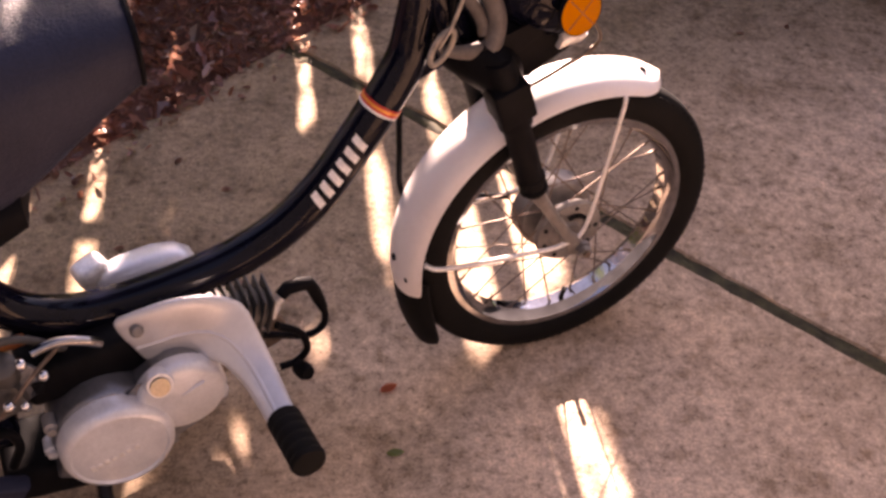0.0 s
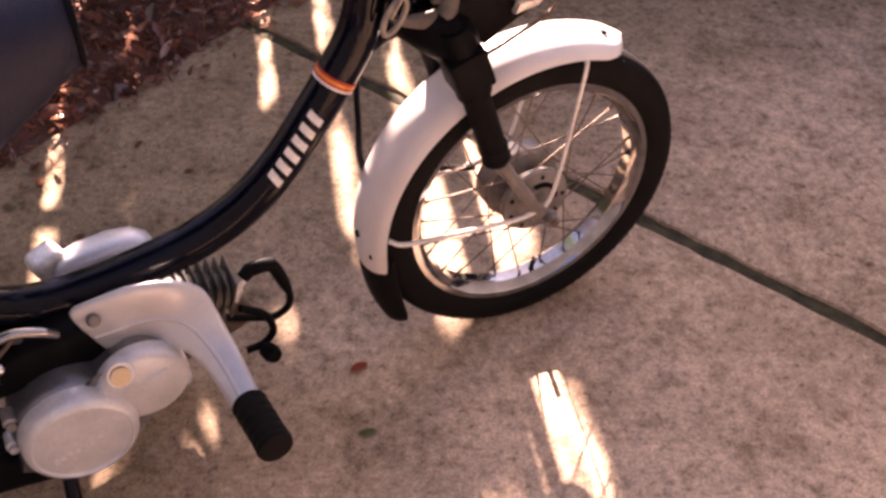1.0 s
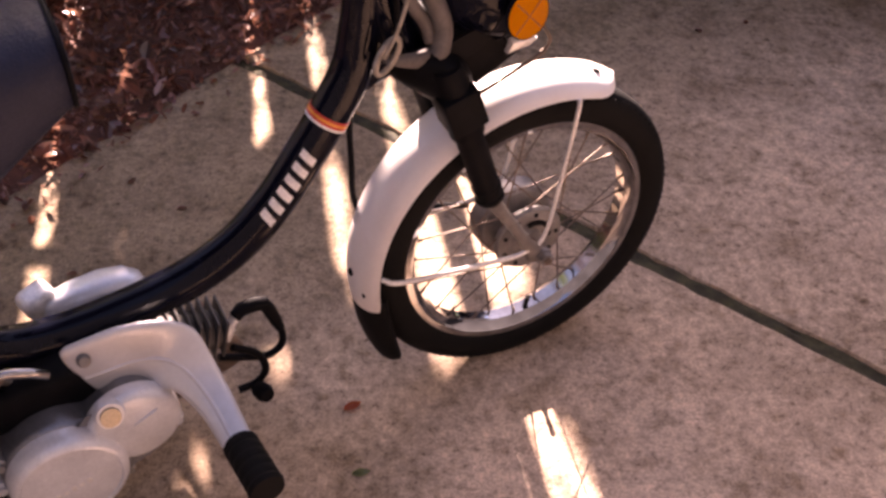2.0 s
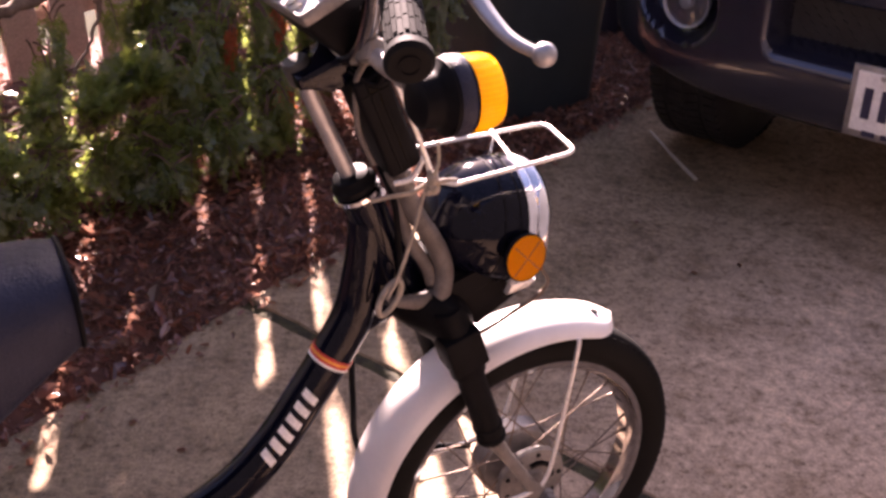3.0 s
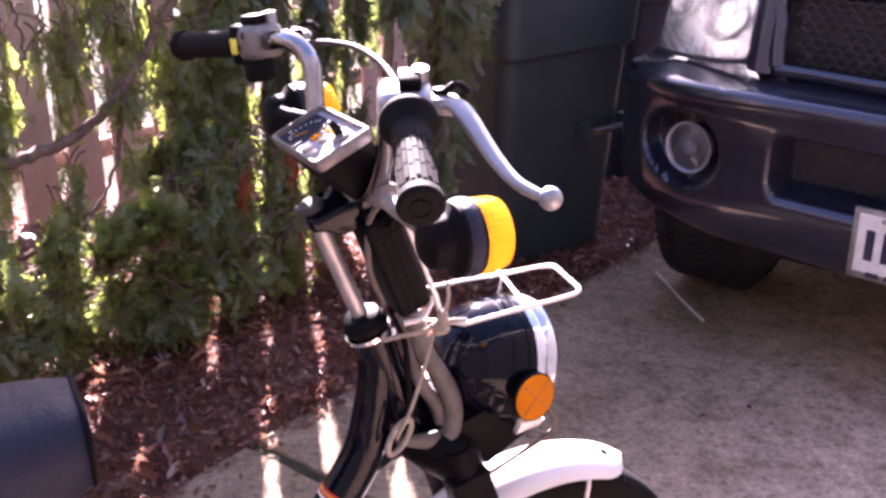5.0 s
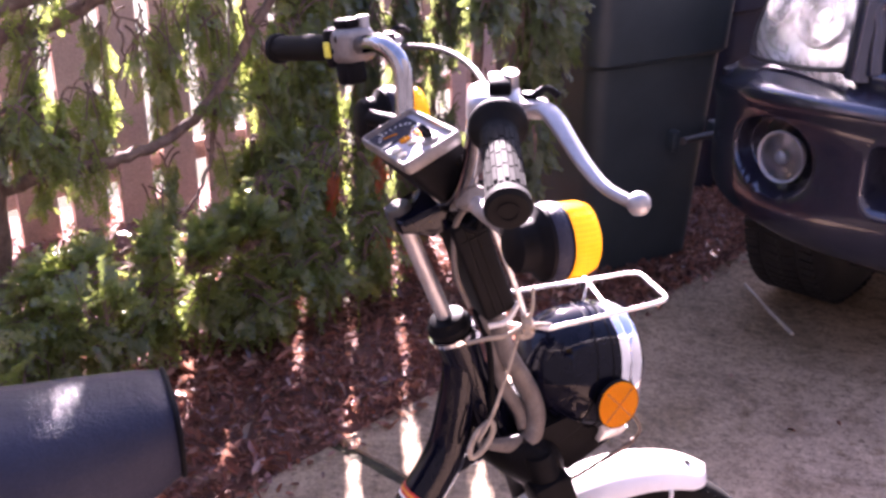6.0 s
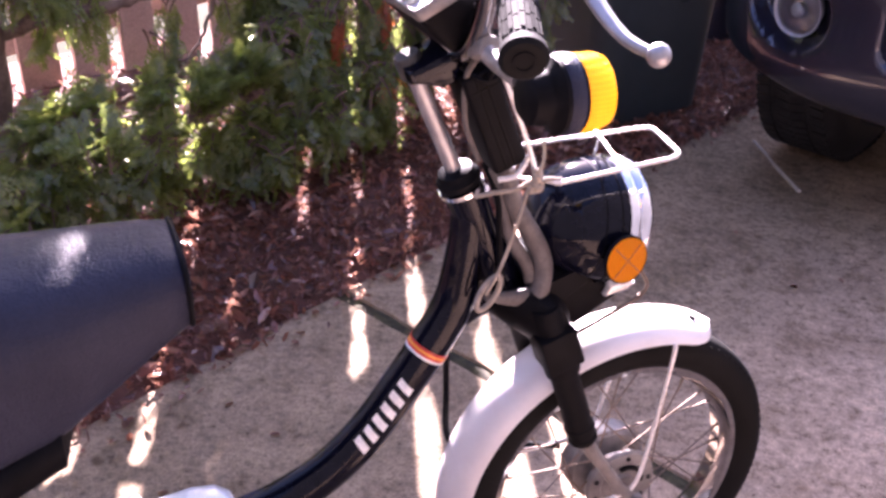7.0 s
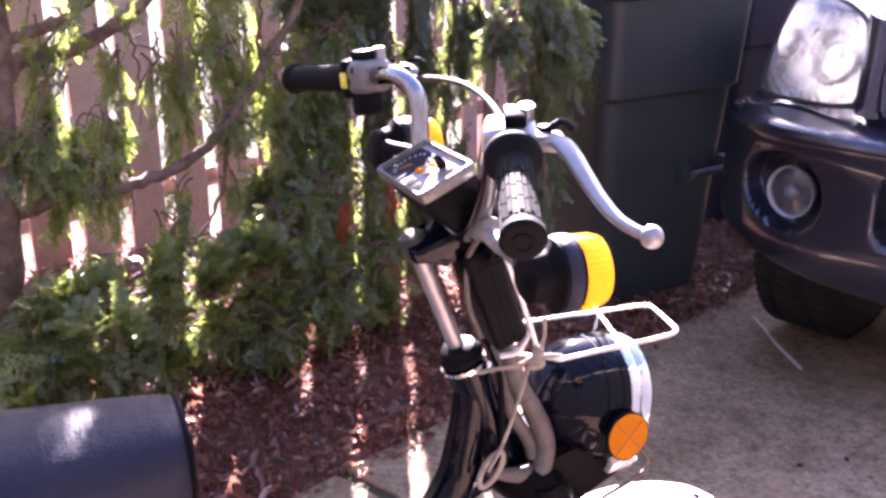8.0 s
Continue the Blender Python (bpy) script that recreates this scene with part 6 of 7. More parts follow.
for cx in (-0.60, -3.16):
    for s in (-1, 1):
        c = Vector((cx, s * 0.690, 0.345 - 0.112))
        bm = bmesh.new()
        lathe(bm, [(-0.105, 0.205), (-0.112, 0.26), (-0.108, 0.315), (-0.092, 0.338), (-0.06, 0.345), (0.06, 0.345), (0.092, 0.338), (0.108, 0.315), (0.112, 0.26), (0.105, 0.205)], c, (0, 1, 0), 64)
        for k in range(72):
            a = 6.28318 * k / 72
            for yy, w, lean in ((-0.078, 0.040, 8), (-0.026, 0.044, -14), (0.026, 0.044, 14), (0.078, 0.040, -8)):
                box(bm, (0.022, w, 0.009), Matrix.Translation(c + Vector((0.346 * math.cos(a), yy, 0.346 * math.sin(a)))) @ Euler((0, -a, 0)).to_matrix().to_4x4() @ pose(0, 0, 0, 0, 90, 0) @ pose(0, 0, 0, 0, 0, lean))
        wheel_c = part("wheel", bm, ROAD_RUBBER, car, "black road tyre", 40)
        bm = bmesh.new()
        lathe(bm, [(-0.10, 0.206), (-0.098, 0.195), (-0.03, 0.17), (-0.02, 0.05), (-0.05, 0.03), (-0.05, 0.0)] if s < 0 else [(0.10, 0.206), (0.098, 0.195), (0.03, 0.17), (0.02, 0.05), (0.05, 0.03), (0.05, 0.0)], c, (0, 1, 0), 40)
        part("rim", bm, ALLOY, wheel_c)
bm = bmesh.new()
box(bm, (3.7, 1.12, 0.20), pose(-2.25, 0, 0.16), 0.02, 1)
part("underbody", bm, CAR_PLASTIC, car)

# ---- evergreens between the driveway and the fence ----
def bed_at(u, off, z):
    """A place by its distance along the fence, its distance out from it, and its height."""
    return on_drive(1.6581 + u, -2.7078 + off, z)


def spray_template(seed):
    """A flat fan of scale-leaved branchlets, one unit long."""
    r = np.random.default_rng(seed)
    quads = []

    def strip(p, q, w):
        d = q - p
        n = np.array([-d[1], d[0], 0.0])
        n = n / (np.linalg.norm(n) + 1e-9) * w
        lift = np.array([0, 0, r.normal(0, 0.012)])
        quads.append([p - n * 0.6, p + (q - p) * 0.5 - n + lift, q, p + (q - p) * 0.5 + n + lift])

    n = 7
    stem = [np.array([i / n, 0.04 * math.sin(i * 0.7 + seed), -0.16 * (i / n) ** 2]) for i in range(n + 1)]
    for i in range(n):
        strip(stem[i], stem[i + 1] + (stem[i + 1] - stem[i]) * 0.3, 0.024)
    for i in range(1, n):
        for side in (-1, 1):
            L = 0.40 * (1 - 0.65 * i / n) * r.uniform(0.75, 1.2)
            a = radians(r.uniform(34, 52)) * side
            d = np.array([math.cos(a), math.sin(a), -0.25 * r.random()])
            p = stem[i] + r.normal(0, 0.008, 3)
            strip(p, p + d * L * 0.55, 0.034)
            strip(p + d * L * 0.45, p + d * L, 0.034)
            for f, sd in ((0.35, 1), (0.6, -1)):
                b = a + sd * radians(r.uniform(30, 48))
                e = np.array([math.cos(b), math.sin(b), -0.3 * r.random()])
                strip(p + d * L * f, p + d * L * f + e * L * r.uniform(0.35, 0.5), 0.034)
    return np.array(quads)


TEMPLATES = [spray_template(s) for s in range(5)]


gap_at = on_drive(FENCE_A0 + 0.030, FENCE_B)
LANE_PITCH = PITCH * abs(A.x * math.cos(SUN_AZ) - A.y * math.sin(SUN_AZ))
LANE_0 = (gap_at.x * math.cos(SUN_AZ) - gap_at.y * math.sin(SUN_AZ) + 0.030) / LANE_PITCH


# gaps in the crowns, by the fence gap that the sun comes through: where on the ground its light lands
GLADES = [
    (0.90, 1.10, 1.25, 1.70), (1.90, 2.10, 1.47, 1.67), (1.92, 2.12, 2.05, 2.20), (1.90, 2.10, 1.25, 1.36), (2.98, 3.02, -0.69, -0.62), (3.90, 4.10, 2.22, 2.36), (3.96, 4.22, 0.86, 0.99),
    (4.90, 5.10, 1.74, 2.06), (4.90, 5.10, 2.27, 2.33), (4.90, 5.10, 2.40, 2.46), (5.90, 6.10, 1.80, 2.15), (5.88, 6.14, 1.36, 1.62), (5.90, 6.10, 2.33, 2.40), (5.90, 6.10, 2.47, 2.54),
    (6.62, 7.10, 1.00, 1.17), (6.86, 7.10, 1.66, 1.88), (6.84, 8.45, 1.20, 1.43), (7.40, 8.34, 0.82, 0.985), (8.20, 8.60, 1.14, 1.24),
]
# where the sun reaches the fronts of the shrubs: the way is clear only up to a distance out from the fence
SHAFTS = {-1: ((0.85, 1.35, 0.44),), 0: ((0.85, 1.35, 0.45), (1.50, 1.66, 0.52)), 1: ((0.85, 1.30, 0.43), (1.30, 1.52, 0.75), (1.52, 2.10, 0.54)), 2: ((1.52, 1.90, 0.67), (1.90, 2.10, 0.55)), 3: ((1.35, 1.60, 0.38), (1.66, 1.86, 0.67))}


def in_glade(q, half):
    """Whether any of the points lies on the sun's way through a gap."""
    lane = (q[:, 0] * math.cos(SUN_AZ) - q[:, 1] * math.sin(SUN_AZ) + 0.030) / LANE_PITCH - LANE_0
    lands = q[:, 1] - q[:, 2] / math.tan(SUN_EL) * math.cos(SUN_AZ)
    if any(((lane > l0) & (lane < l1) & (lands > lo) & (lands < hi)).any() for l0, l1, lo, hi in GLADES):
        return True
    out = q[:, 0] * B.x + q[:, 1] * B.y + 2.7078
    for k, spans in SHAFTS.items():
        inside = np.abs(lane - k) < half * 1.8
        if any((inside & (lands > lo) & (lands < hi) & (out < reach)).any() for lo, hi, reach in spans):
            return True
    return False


def foliage(name, clumps, mat, parent, seed, label=""):
    """Sprays on twigs that fill the given clumps: (centre u, off, z), (radii), twigs, spray size, droop."""
    r = np.random.default_rng(seed)
    blocks = []
    bm = bmesh.new()
    for (cu, co, cz), (ru, ro, rz), twigs, size, droop in clumps:
        size = min(size, 0.074) if cz < 1.4 else size
        for _ in range(int(twigs * 1.3)):
            d = r.normal(0, 1, 3)
            d /= np.linalg.norm(d)
            rad = r.uniform(0.35, 1.0) ** 0.6
            tip = np.array([cu + d[0] * ru * rad, co + d[1] * ro * rad, cz + d[2] * rz * rad])
            root = np.array([cu, co, cz]) + (tip - np.array([cu, co, cz])) * r.uniform(0.15, 0.6) + r.uniform(-1, 1, 3) * np.array([0.45 * ru, 0.45 * ro, 0.2 * rz]) + np.array([0, 0, 0.25 * rz * r.random()])
            P = [np.array(bed_at(*(root + (tip - root) * t))) + np.array([0, 0, -droop * 0.10 * t * t]) for t in np.linspace(0, 1, 5)]
            if P[-1][2] < 0.03:
                continue
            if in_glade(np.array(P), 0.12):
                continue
            tube(bm, [Vector(p) for p in P], [0.0035, 0.003, 0.0025, 0.002, 0.0012], 4, caps=False)
            way = P[-1] - P[0]
            way /= np.linalg.norm(way) + 1e-9
            for k in range(7):
                t = 0.25 + 0.75 * k / 6
                base = P[0] + (P[-1] - P[0]) * t
                ax = way * 0.7 + r.normal(0, 0.55, 3) * np.array([1, 1, 1 if droop > 0 else 0.4]) + np.array([0, 0, -max(droop, 0)])
                ax /= np.linalg.norm(ax)
                nz = r.normal(0, 1, 3) + np.array([0, 0, max(0.0, 1.6 - 2.0 * droop)])
                ay = np.cross(nz, ax)
                ay /= np.linalg.norm(ay) + 1e-9
                az = np.cross(ax, ay)
                s = size * r.uniform(0.65, 1.3)
                M = np.stack([ax, ay * r.uniform(0.7, 1.1), az]) * s
                q = TEMPLATES[r.integers(5)] @ M + base
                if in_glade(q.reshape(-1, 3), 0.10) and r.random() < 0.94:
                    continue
                if q[..., 2].min() > 0.005:
                    blocks.append(q.reshape(-1, 3))
    vs = np.concatenate(blocks)
    fs = np.arange(len(vs)).reshape(-1, 4)
    ob = tagged(sheet(name, vs, fs, mat, parent, label), kind="stuff")
    tagged(part("twig_wood", bm, BARK, ob), kind="stuff")
    return ob


def limb(bm, pts, r0, r1, seg=9, wobble=0.006, seed=0):
    r = random.Random(seed)
    line_p = spline(pts, 6)
    n = len(line_p)
    line_p = [p + Vector((r.gauss(0, wobble), r.gauss(0, wobble), r.gauss(0, wobble))) * 0.5 for p in line_p]
    tube(bm, line_p, [(r0 + (r1 - r0) * i / (n - 1)) * r.uniform(0.9, 1.1) for i in range(n)], seg)


def tree(name, base, label):
    return thing(name, Matrix.Identity(4), label, "tree", "evergreens along the fence")


# the cedar with the bare limbs
cedar = tree("cedar_tree", None, "cedar with bare brown limbs and hanging green sprays")
bm = bmesh.new()
limb(bm, [bed_at(-0.70, 0.45, -0.02), bed_at(-0.685, 0.45, 0.30), bed_at(-0.655, 0.45, 0.60), bed_at(-0.62, 0.44, 0.95), bed_at(-0.58, 0.42, 1.5), bed_at(-0.55, 0.42, 2.3)], 0.040, 0.018, 14, 0.004, 1)
part("trunk", bm, BARK, cedar, "brown peeling trunk", 60)
for k, (pts, r0, r1) in enumerate([
    ([bed_at(-0.66, 0.45, 0.485), bed_at(-0.50, 0.50, 0.500), bed_at(-0.354, 0.50, 0.502), bed_at(-0.19, 0.50, 0.535), bed_at(-0.047, 0.50, 0.642), bed_at(0.05, 0.49, 0.745), bed_at(0.147, 0.48, 0.845), bed_at(0.27, 0.45, 1.02)], 0.016, 0.011),
    ([bed_at(-0.64, 0.44, 0.72), bed_at(-0.58, 0.41, 0.802), bed_at(-0.446, 0.40, 0.812), bed_at(-0.33, 0.40, 0.85), bed_at(-0.264, 0.40, 0.882), bed_at(-0.10, 0.40, 1.0)], 0.022, 0.014),
    ([bed_at(-0.62, 0.44, 0.86), bed_at(-0.50, 0.42, 0.875), bed_at(-0.36, 0.40, 0.93), bed_at(-0.2, 0.4, 1.05)], 0.015, 0.009),
    ([bed_at(-0.30, 0.40, 0.875), bed_at(-0.29, 0.42, 0.80), bed_at(-0.30, 0.45, 0.70)], 0.006, 0.003),
    ([bed_at(-0.10, 0.50, 0.60), bed_at(-0.11, 0.50, 0.50), bed_at(-0.16, 0.52, 0.40), bed_at(-0.25, 0.55, 0.34)], 0.008, 0.003),
    ([bed_at(-0.60, 0.47, 0.49), bed_at(-0.55, 0.50, 0.55), bed_at(-0.48, 0.52, 0.60)], 0.007, 0.003),
    ([bed_at(0.02, 0.50, 0.70), bed_at(0.0, 0.52, 0.80), bed_at(0.02, 0.52, 0.92)], 0.007, 0.003),
    ([bed_at(-0.68, 0.46, 0.20), bed_at(-0.55, 0.52, 0.30), bed_at(-0.40, 0.58, 0.30)], 0.012, 0.005),
]):
    bm = bmesh.new()
    limb(bm, pts, r0, r1, 10, 0.006, 10 + k)
    part("limb", bm, BARK, cedar, "bare brown limb", 60)
foliage("crown", [
    ((-0.28, 0.42, 0.79), (0.20, 0.10, 0.10), 24, 0.070, 1.1),
    ((-0.05, 0.42, 0.80), (0.16, 0.10, 0.12), 22, 0.070, 1.1),
    ((-0.50, 0.42, 0.76), (0.12, 0.10, 0.07), 10, 0.070, 1.1),
    ((-0.20, 0.40, 0.68), (0.10, 0.06, 0.07), 14, 0.065, 1.0),
    ((0.12, 0.45, 0.72), (0.14, 0.10, 0.16), 14, 0.08, 1.0),
    ((-0.08, 0.50, 0.62), (0.08, 0.06, 0.05), 8, 0.07, 0.5),
    ((-0.50, 0.50, 0.54), (0.12, 0.08, 0.11), 20, 0.06, 0.6),
    ((-0.42, 0.41, 0.88), (0.20, 0.08, 0.07), 6, 0.07, 0.9),
    ((-0.12, 0.42, 0.92), (0.20, 0.08, 0.06), 6, 0.07, 0.9),
    ((-0.32, 0.50, 0.42), (0.12, 0.08, 0.07), 12, 0.07, 0.6),
    ((-0.58, 0.50, 0.64), (0.12, 0.08, 0.09), 26, 0.06, 0.4),
    ((-0.46, 0.48, 0.68), (0.10, 0.07, 0.05), 10, 0.06, 0.8),
    ((-0.16, 0.46, 0.44), (0.16, 0.08, 0.08), 26, 0.07, 0.6),
    ((-0.36, 0.44, 0.60), (0.05, 0.05, 0.10), 8, 0.06, 1.0),
    ((0.08, 0.46, 0.56), (0.10, 0.08, 0.10), 18, 0.07, 0.8),
    ((-0.45, 0.45, 1.15), (0.45, 0.18, 0.20), 30, 0.10, 0.9),
    ((0.15, 0.42, 1.10), (0.40, 0.18, 0.18), 32, 0.10, 0.9),
    # two high clumps, unseen from the camera, added to shade the seat
    ((0.28, 0.36, 1.75), (0.42, 0.22, 0.34), 74, 0.12, 0.7),
    ((-0.50, 0.36, 1.75), (0.50, 0.22, 0.34), 60, 0.12, 0.7),
], GREEN_A, cedar, 11, "hanging yellow-green cedar sprays")

# low spreading juniper in front of it
low = tree("juniper_shrub", None, "low spreading green juniper over the mulch bed")
bm = bmesh.new()
limb(bm, [bed_at(-0.45, 0.45, -0.02), bed_at(-0.42, 0.50, 0.10), bed_at(-0.32, 0.58, 0.2)], 0.018, 0.008, 8, 0.004, 31)
part("trunk", bm, BARK, low, "", 60)
foliage("crown", [
    ((-0.62, 0.58, 0.20), (0.22, 0.16, 0.17), 62, 0.085, 0.1),
    ((-0.40, 0.62, 0.20), (0.20, 0.16, 0.17), 66, 0.085, 0.1),
    ((-0.25, 0.58, 0.13), (0.14, 0.14, 0.11), 40, 0.08, 0.1),
    ((-0.75, 0.62, 0.12), (0.18, 0.20, 0.14), 40, 0.085, 0.4),
    # clump mostly out of view, added to shade the bed beside it
    ((-1.10, 0.72, 0.34), (0.26, 0.28, 0.32), 120, 0.10, 0.2),
    ((-0.30, 0.50, 0.26), (0.14, 0.10, 0.08), 40, 0.075, 0.0),
    ((-0.34, 0.60, 0.30), (0.16, 0.08, 0.04), 60, 0.070, -0.25),
    ((-0.58, 0.62, 0.30), (0.14, 0.08, 0.05), 36, 0.070, -0.2),
    ((-0.34, 0.73, 0.28), (0.08, 0.055, 0.035), 50, 0.060, -0.6),
    ((-0.20, 0.73, 0.29), (0.06, 0.050, 0.03), 40, 0.060, -0.6),
    ((-0.65, 0.81, 0.28), (0.07, 0.050, 0.03), 34, 0.060, -0.6),
], GREEN_A, low, 12, "dense green juniper sprays")

# bushier evergreen in the middle, with some rust-red dead needles
mid = tree("arborvitae_shrub", None, "bushy arborvitae with a few rust-red dead sprays")
bm = bmesh.new()
limb(bm, [bed_at(0.23, 0.30, -0.02), bed_at(0.24, 0.31, 0.35), bed_at(0.27, 0.32, 0.8), bed_at(0.29, 0.32, 1.3)], 0.026, 0.010, 10, 0.005, 32)
part("trunk", bm, BARK, mid, "", 60)
foliage("crown", [
    ((-0.15, 0.70, 0.15), (0.13, 0.12, 0.13), 60, 0.08, 0.4),
    ((0.03, 0.72, 0.17), (0.14, 0.12, 0.15), 75, 0.08, 0.5),
    ((0.20, 0.70, 0.19), (0.14, 0.12, 0.15), 75, 0.08, 0.6),
    ((-0.02, 0.64, 0.34), (0.14, 0.11, 0.12), 40, 0.075, 0.5),
    ((0.20, 0.62, 0.38), (0.15, 0.11, 0.15), 40, 0.08, 0.6),
    ((0.34, 0.46, 0.44), (0.16, 0.12, 0.20), 56, 0.085, 0.7),
    ((0.16, 0.44, 0.30), (0.16, 0.10, 0.16), 44, 0.08, 0.5),
    ((0.22, 0.44, 0.60), (0.16, 0.12, 0.14), 46, 0.085, 0.8),
    ((0.30, 0.44, 0.76), (0.15, 0.10, 0.13), 46, 0.085, 0.8),
    ((0.08, 0.42, 0.40), (0.06, 0.05, 0.07), 40, 0.070, 0.4),
    ((0.00, 0.54, 0.35), (0.06, 0.05, 0.06), 60, 0.065, 0.3),
], GREEN_A, mid, 13, "green arborvitae sprays")
foliage("dead_sprays", [((0.24, 0.76, 0.22), (0.04, 0.04, 0.16), 14, 0.06, 0.6), ((0.30, 0.70, 0.40), (0.04, 0.04, 0.07), 7, 0.055, 0.6), ((0.10, 0.72, 0.40), (0.03, 0.03, 0.04), 4, 0.05, 0.6)], RUST_LEAF, mid, 14, "rust-red dead sprays")

# dark evergreen beside the refuse cart
dark = tree("arborvitae_tree", None, "dark dense arborvitae beside the refuse cart")
bm = bmesh.new()
limb(bm, [bed_at(0.40, 0.90, -0.02), bed_at(0.385, 0.92, 0.4), bed_at(0.36, 0.98, 0.8), bed_at(0.35, 1.02, 1.0)], 0.020, 0.006, 10, 0.004, 33)
part("trunk", bm, BARK, dark, "", 60)
foliage("crown", [
    ((0.42, 1.06, 0.86), (0.15, 0.10, 0.19), 200, 0.058, 0.7),
    ((0.47, 0.96, 0.66), (0.10, 0.09, 0.15), 80, 0.058, 0.8),
    ((0.42, 1.08, 0.50), (0.06, 0.06, 0.15), 26, 0.055, 0.9),
    ((0.56, 1.00, 0.80), (0.13, 0.08, 0.13), 130, 0.058, 0.5),
    ((0.56, 0.98, 0.60), (0.07, 0.07, 0.10), 42, 0.055, 0.8),
    ((0.25, 1.11, 0.84), (0.07, 0.045, 0.13), 70, 0.055, 0.7),
], GREEN_B, dark, 15, "dense dark green sprays")

# a thinner evergreen nearer the fence
thin = tree("arborvitae_tree", None, "thin dark arborvitae close to the fence")
bm = bmesh.new()
limb(bm, [bed_at(0.52, 0.36, -0.02), bed_at(0.515, 0.38, 0.5), bed_at(0.51, 0.40, 1.0), bed_at(0.51, 0.42, 1.8)], 0.022, 0.012, 10, 0.004, 35)
part("trunk", bm, BARK, thin, "", 60)
bm = bmesh.new()
limb(bm, [bed_at(0.78, 0.36, -0.02), bed_at(0.80, 0.40, 0.5), bed_at(0.835, 0.42, 1.2)], 0.016, 0.010, 8, 0.004, 34)
part("limb", bm, BARK, thin, "", 60)
foliage("crown", [
    ((0.46, 0.52, 0.24), (0.14, 0.12, 0.22), 60, 0.085, 0.8),
    ((0.48, 0.46, 0.55), (0.13, 0.12, 0.22), 54, 0.085, 0.9),
    ((0.62, 0.56, 0.30), (0.10, 0.10, 0.24), 50, 0.085, 0.9),
    ((0.52, 0.45, 0.72), (0.16, 0.12, 0.17), 58, 0.085, 0.8),
    ((0.70, 0.42, 0.66), (0.12, 0.10, 0.20), 32, 0.085, 0.9),
], GREEN_B, thin, 16, "dark green sprays")
foliage("crown_and_sun_blockers", [
    ((0.62, 0.45, 0.92), (0.16, 0.12, 0.18), 34, 0.09, 0.8),
    ((0.60, 0.40, 1.10), (0.22, 0.14, 0.12), 40, 0.09, 0.7),
    # the next seven clumps, six of them unseen, are added to block sun
    ((0.49, 0.36, 0.89), (0.05, 0.06, 0.06), 24, 0.06, 0.8),
    ((1.08, 0.50, 1.20), (0.20, 0.12, 0.14), 70, 0.09, 0.6),
    ((1.42, 0.50, 1.20), (0.22, 0.12, 0.14), 74, 0.09, 0.6),
    ((1.28, 0.46, 1.27), (0.11, 0.10, 0.075), 64, 0.08, 0.3),
    ((1.47, 0.46, 1.27), (0.11, 0.10, 0.075), 64, 0.08, 0.3),
    ((1.32, 0.50, 1.40), (0.11, 0.08, 0.09), 76, 0.085, 0.2),
    ((1.50, 0.50, 1.40), (0.11, 0.08, 0.09), 76, 0.085, 0.2),
    ((0.84, 0.45, 0.76), (0.10, 0.08, 0.12), 22, 0.08, 0.8),
    ((0.62, 0.36, 0.84), (0.12, 0.10, 0.12), 36, 0.08, 0.8),
], GREEN_B, thin, 17, "dark green sprays")
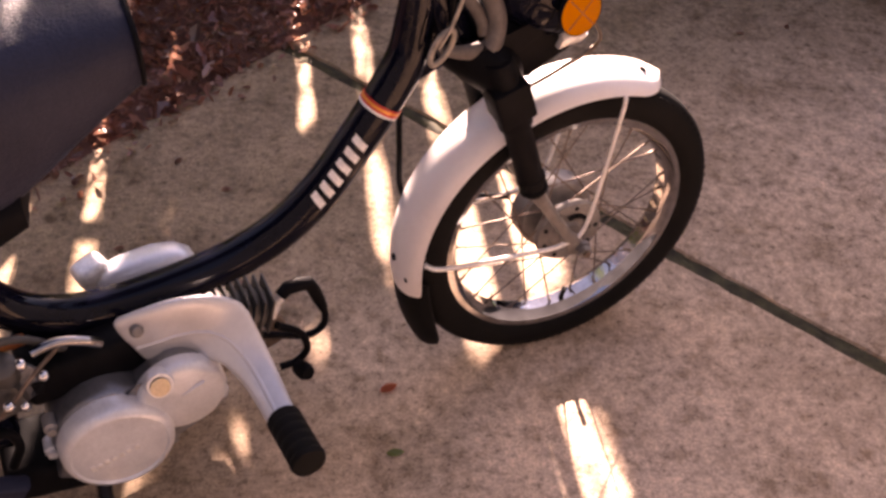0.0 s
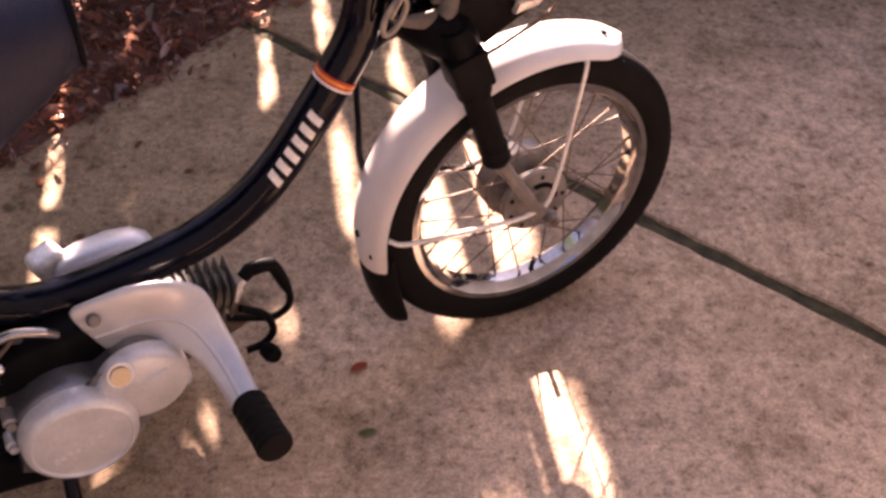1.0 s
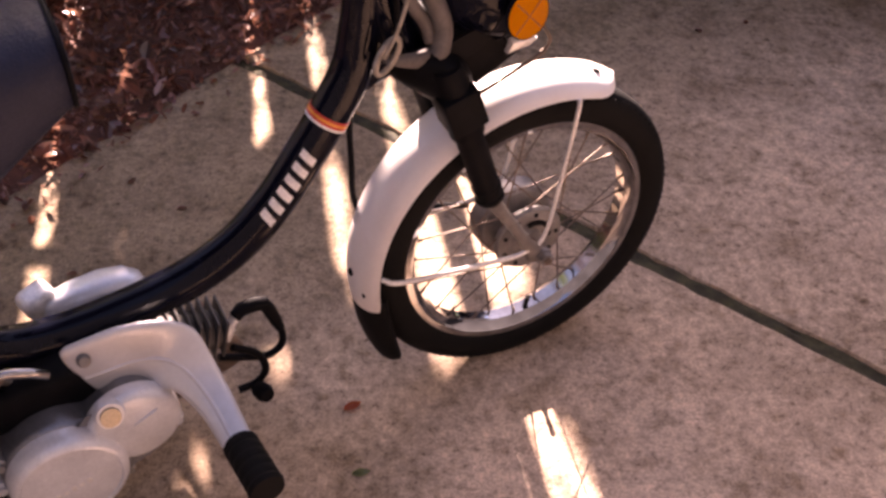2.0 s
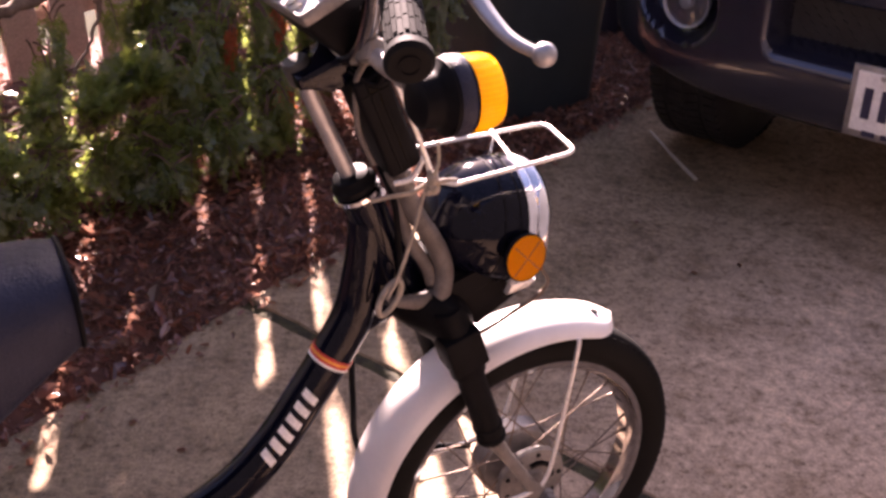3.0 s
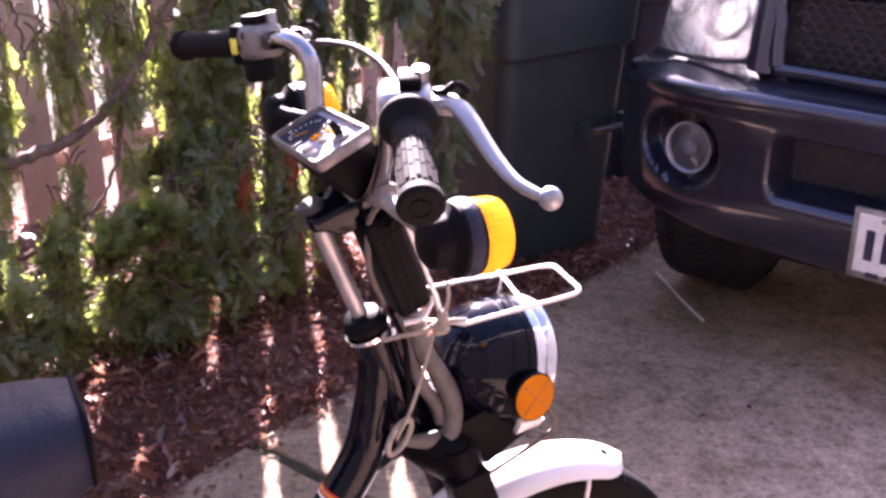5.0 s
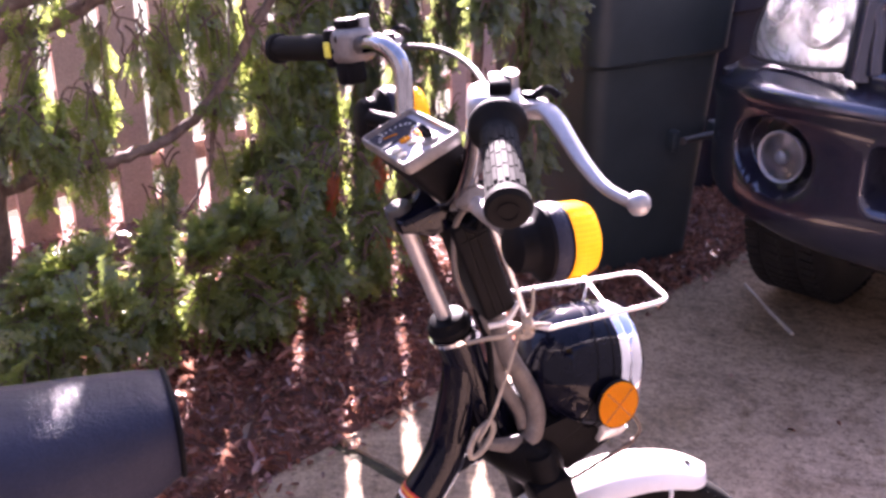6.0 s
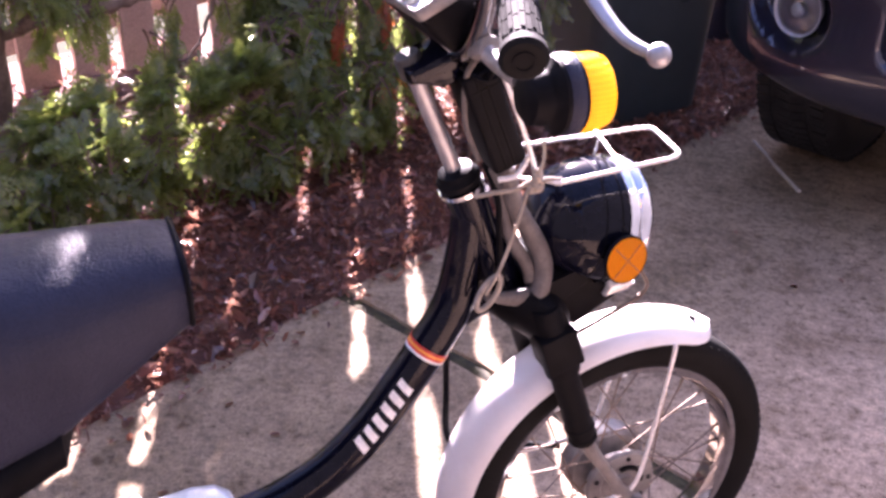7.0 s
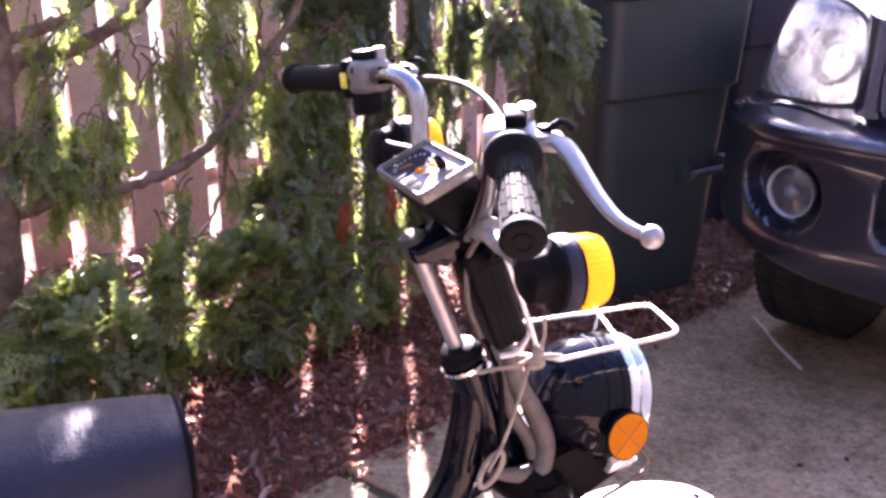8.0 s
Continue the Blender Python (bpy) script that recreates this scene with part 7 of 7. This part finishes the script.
# clumps added only to stop stray sun strips on the ground
foliage("crown_and_sun_blockers", [
    ((0.53, 0.45, 1.03), (0.06, 0.10, 0.12), 40, 0.08, 0.3),
    ((0.36, 0.45, 1.05), (0.06, 0.10, 0.12), 34, 0.08, 0.3),
    ((0.42, 0.40, 0.85), (0.06, 0.06, 0.07), 50, 0.07, 0.5),
    ((0.42, 0.32, 0.78), (0.06, 0.05, 0.06), 40, 0.07, 0.3),
    ((0.26, 0.40, 0.885), (0.07, 0.06, 0.055), 50, 0.065, 0.2),
    ((0.76, 0.43, 1.14), (0.08, 0.08, 0.09), 34, 0.08, 0.2),
], GREEN_B, thin, 18, "dark green sprays")

# ---- small things on the ground ----
bm = bmesh.new()
tube(bm, spline([(x, y, z + fall_at(x, y)) for x, y, z in ((0.793, 3.065, 0.004), (0.808, 2.955, 0.006), (0.820, 2.865, 0.005), (0.846, 2.715, 0.004))], 6), [0.004] * 10 + [0.0055] * 9, 7)
part("twig", bm, DRY_TWIG, None, "pale dry twig lying on the concrete", 60)
tagged(bpy.data.objects["twig"], "", "twig")


def fallen_leaf(x, y, size, turn, mat, label):
    bm = bmesh.new()
    n = 6
    rows = []
    for i in range(n + 1):
        t = i / n
        w = size * 0.42 * math.sin(math.pi * min(1, 0.06 + t * 0.94)) ** 0.8
        xx = (t - 0.5) * size * 1.6
        zz = 0.003 + 0.18 * size * (t - 0.5) ** 2
        rows.append([bm.verts.new((xx, -w, zz + 0.2 * w)), bm.verts.new((xx, 0, zz)), bm.verts.new((xx, w, zz + 0.25 * w))])
    for a, b in zip(rows, rows[1:]):
        for k in range(2):
            bm.faces.new((a[k], b[k], b[k + 1], a[k + 1]))
    bmesh.ops.solidify(bm, geom=bm.faces[:], thickness=0.0006)
    ob = part("fallen_leaf", bm, mat, None, "", 60)
    ob.matrix_world = pose(x, y, fall_at(x, y), 0, 0, turn)
    return tagged(ob, label, "leaf", "single leaves on the concrete")


fallen_leaf(-0.053, 1.065, 0.018, 30, RUST_LEAF, "orange fallen leaf lying on the concrete")
fallen_leaf(-0.039, 0.946, 0.016, 10, GREEN_A, "small green leaf lying on the concrete")
for k, (x, y) in enumerate(((-0.36, 1.52), (-0.46, 1.60), (0.82, 2.2), (0.70, 2.15), (-0.52, 1.36), (0.62, 2.42), (-0.30, 1.28), (0.28, 1.88))):
    fallen_leaf(x, y, 0.012, 50 * k, DEAD_LEAF, "small brown dead leaf lying on the concrete")
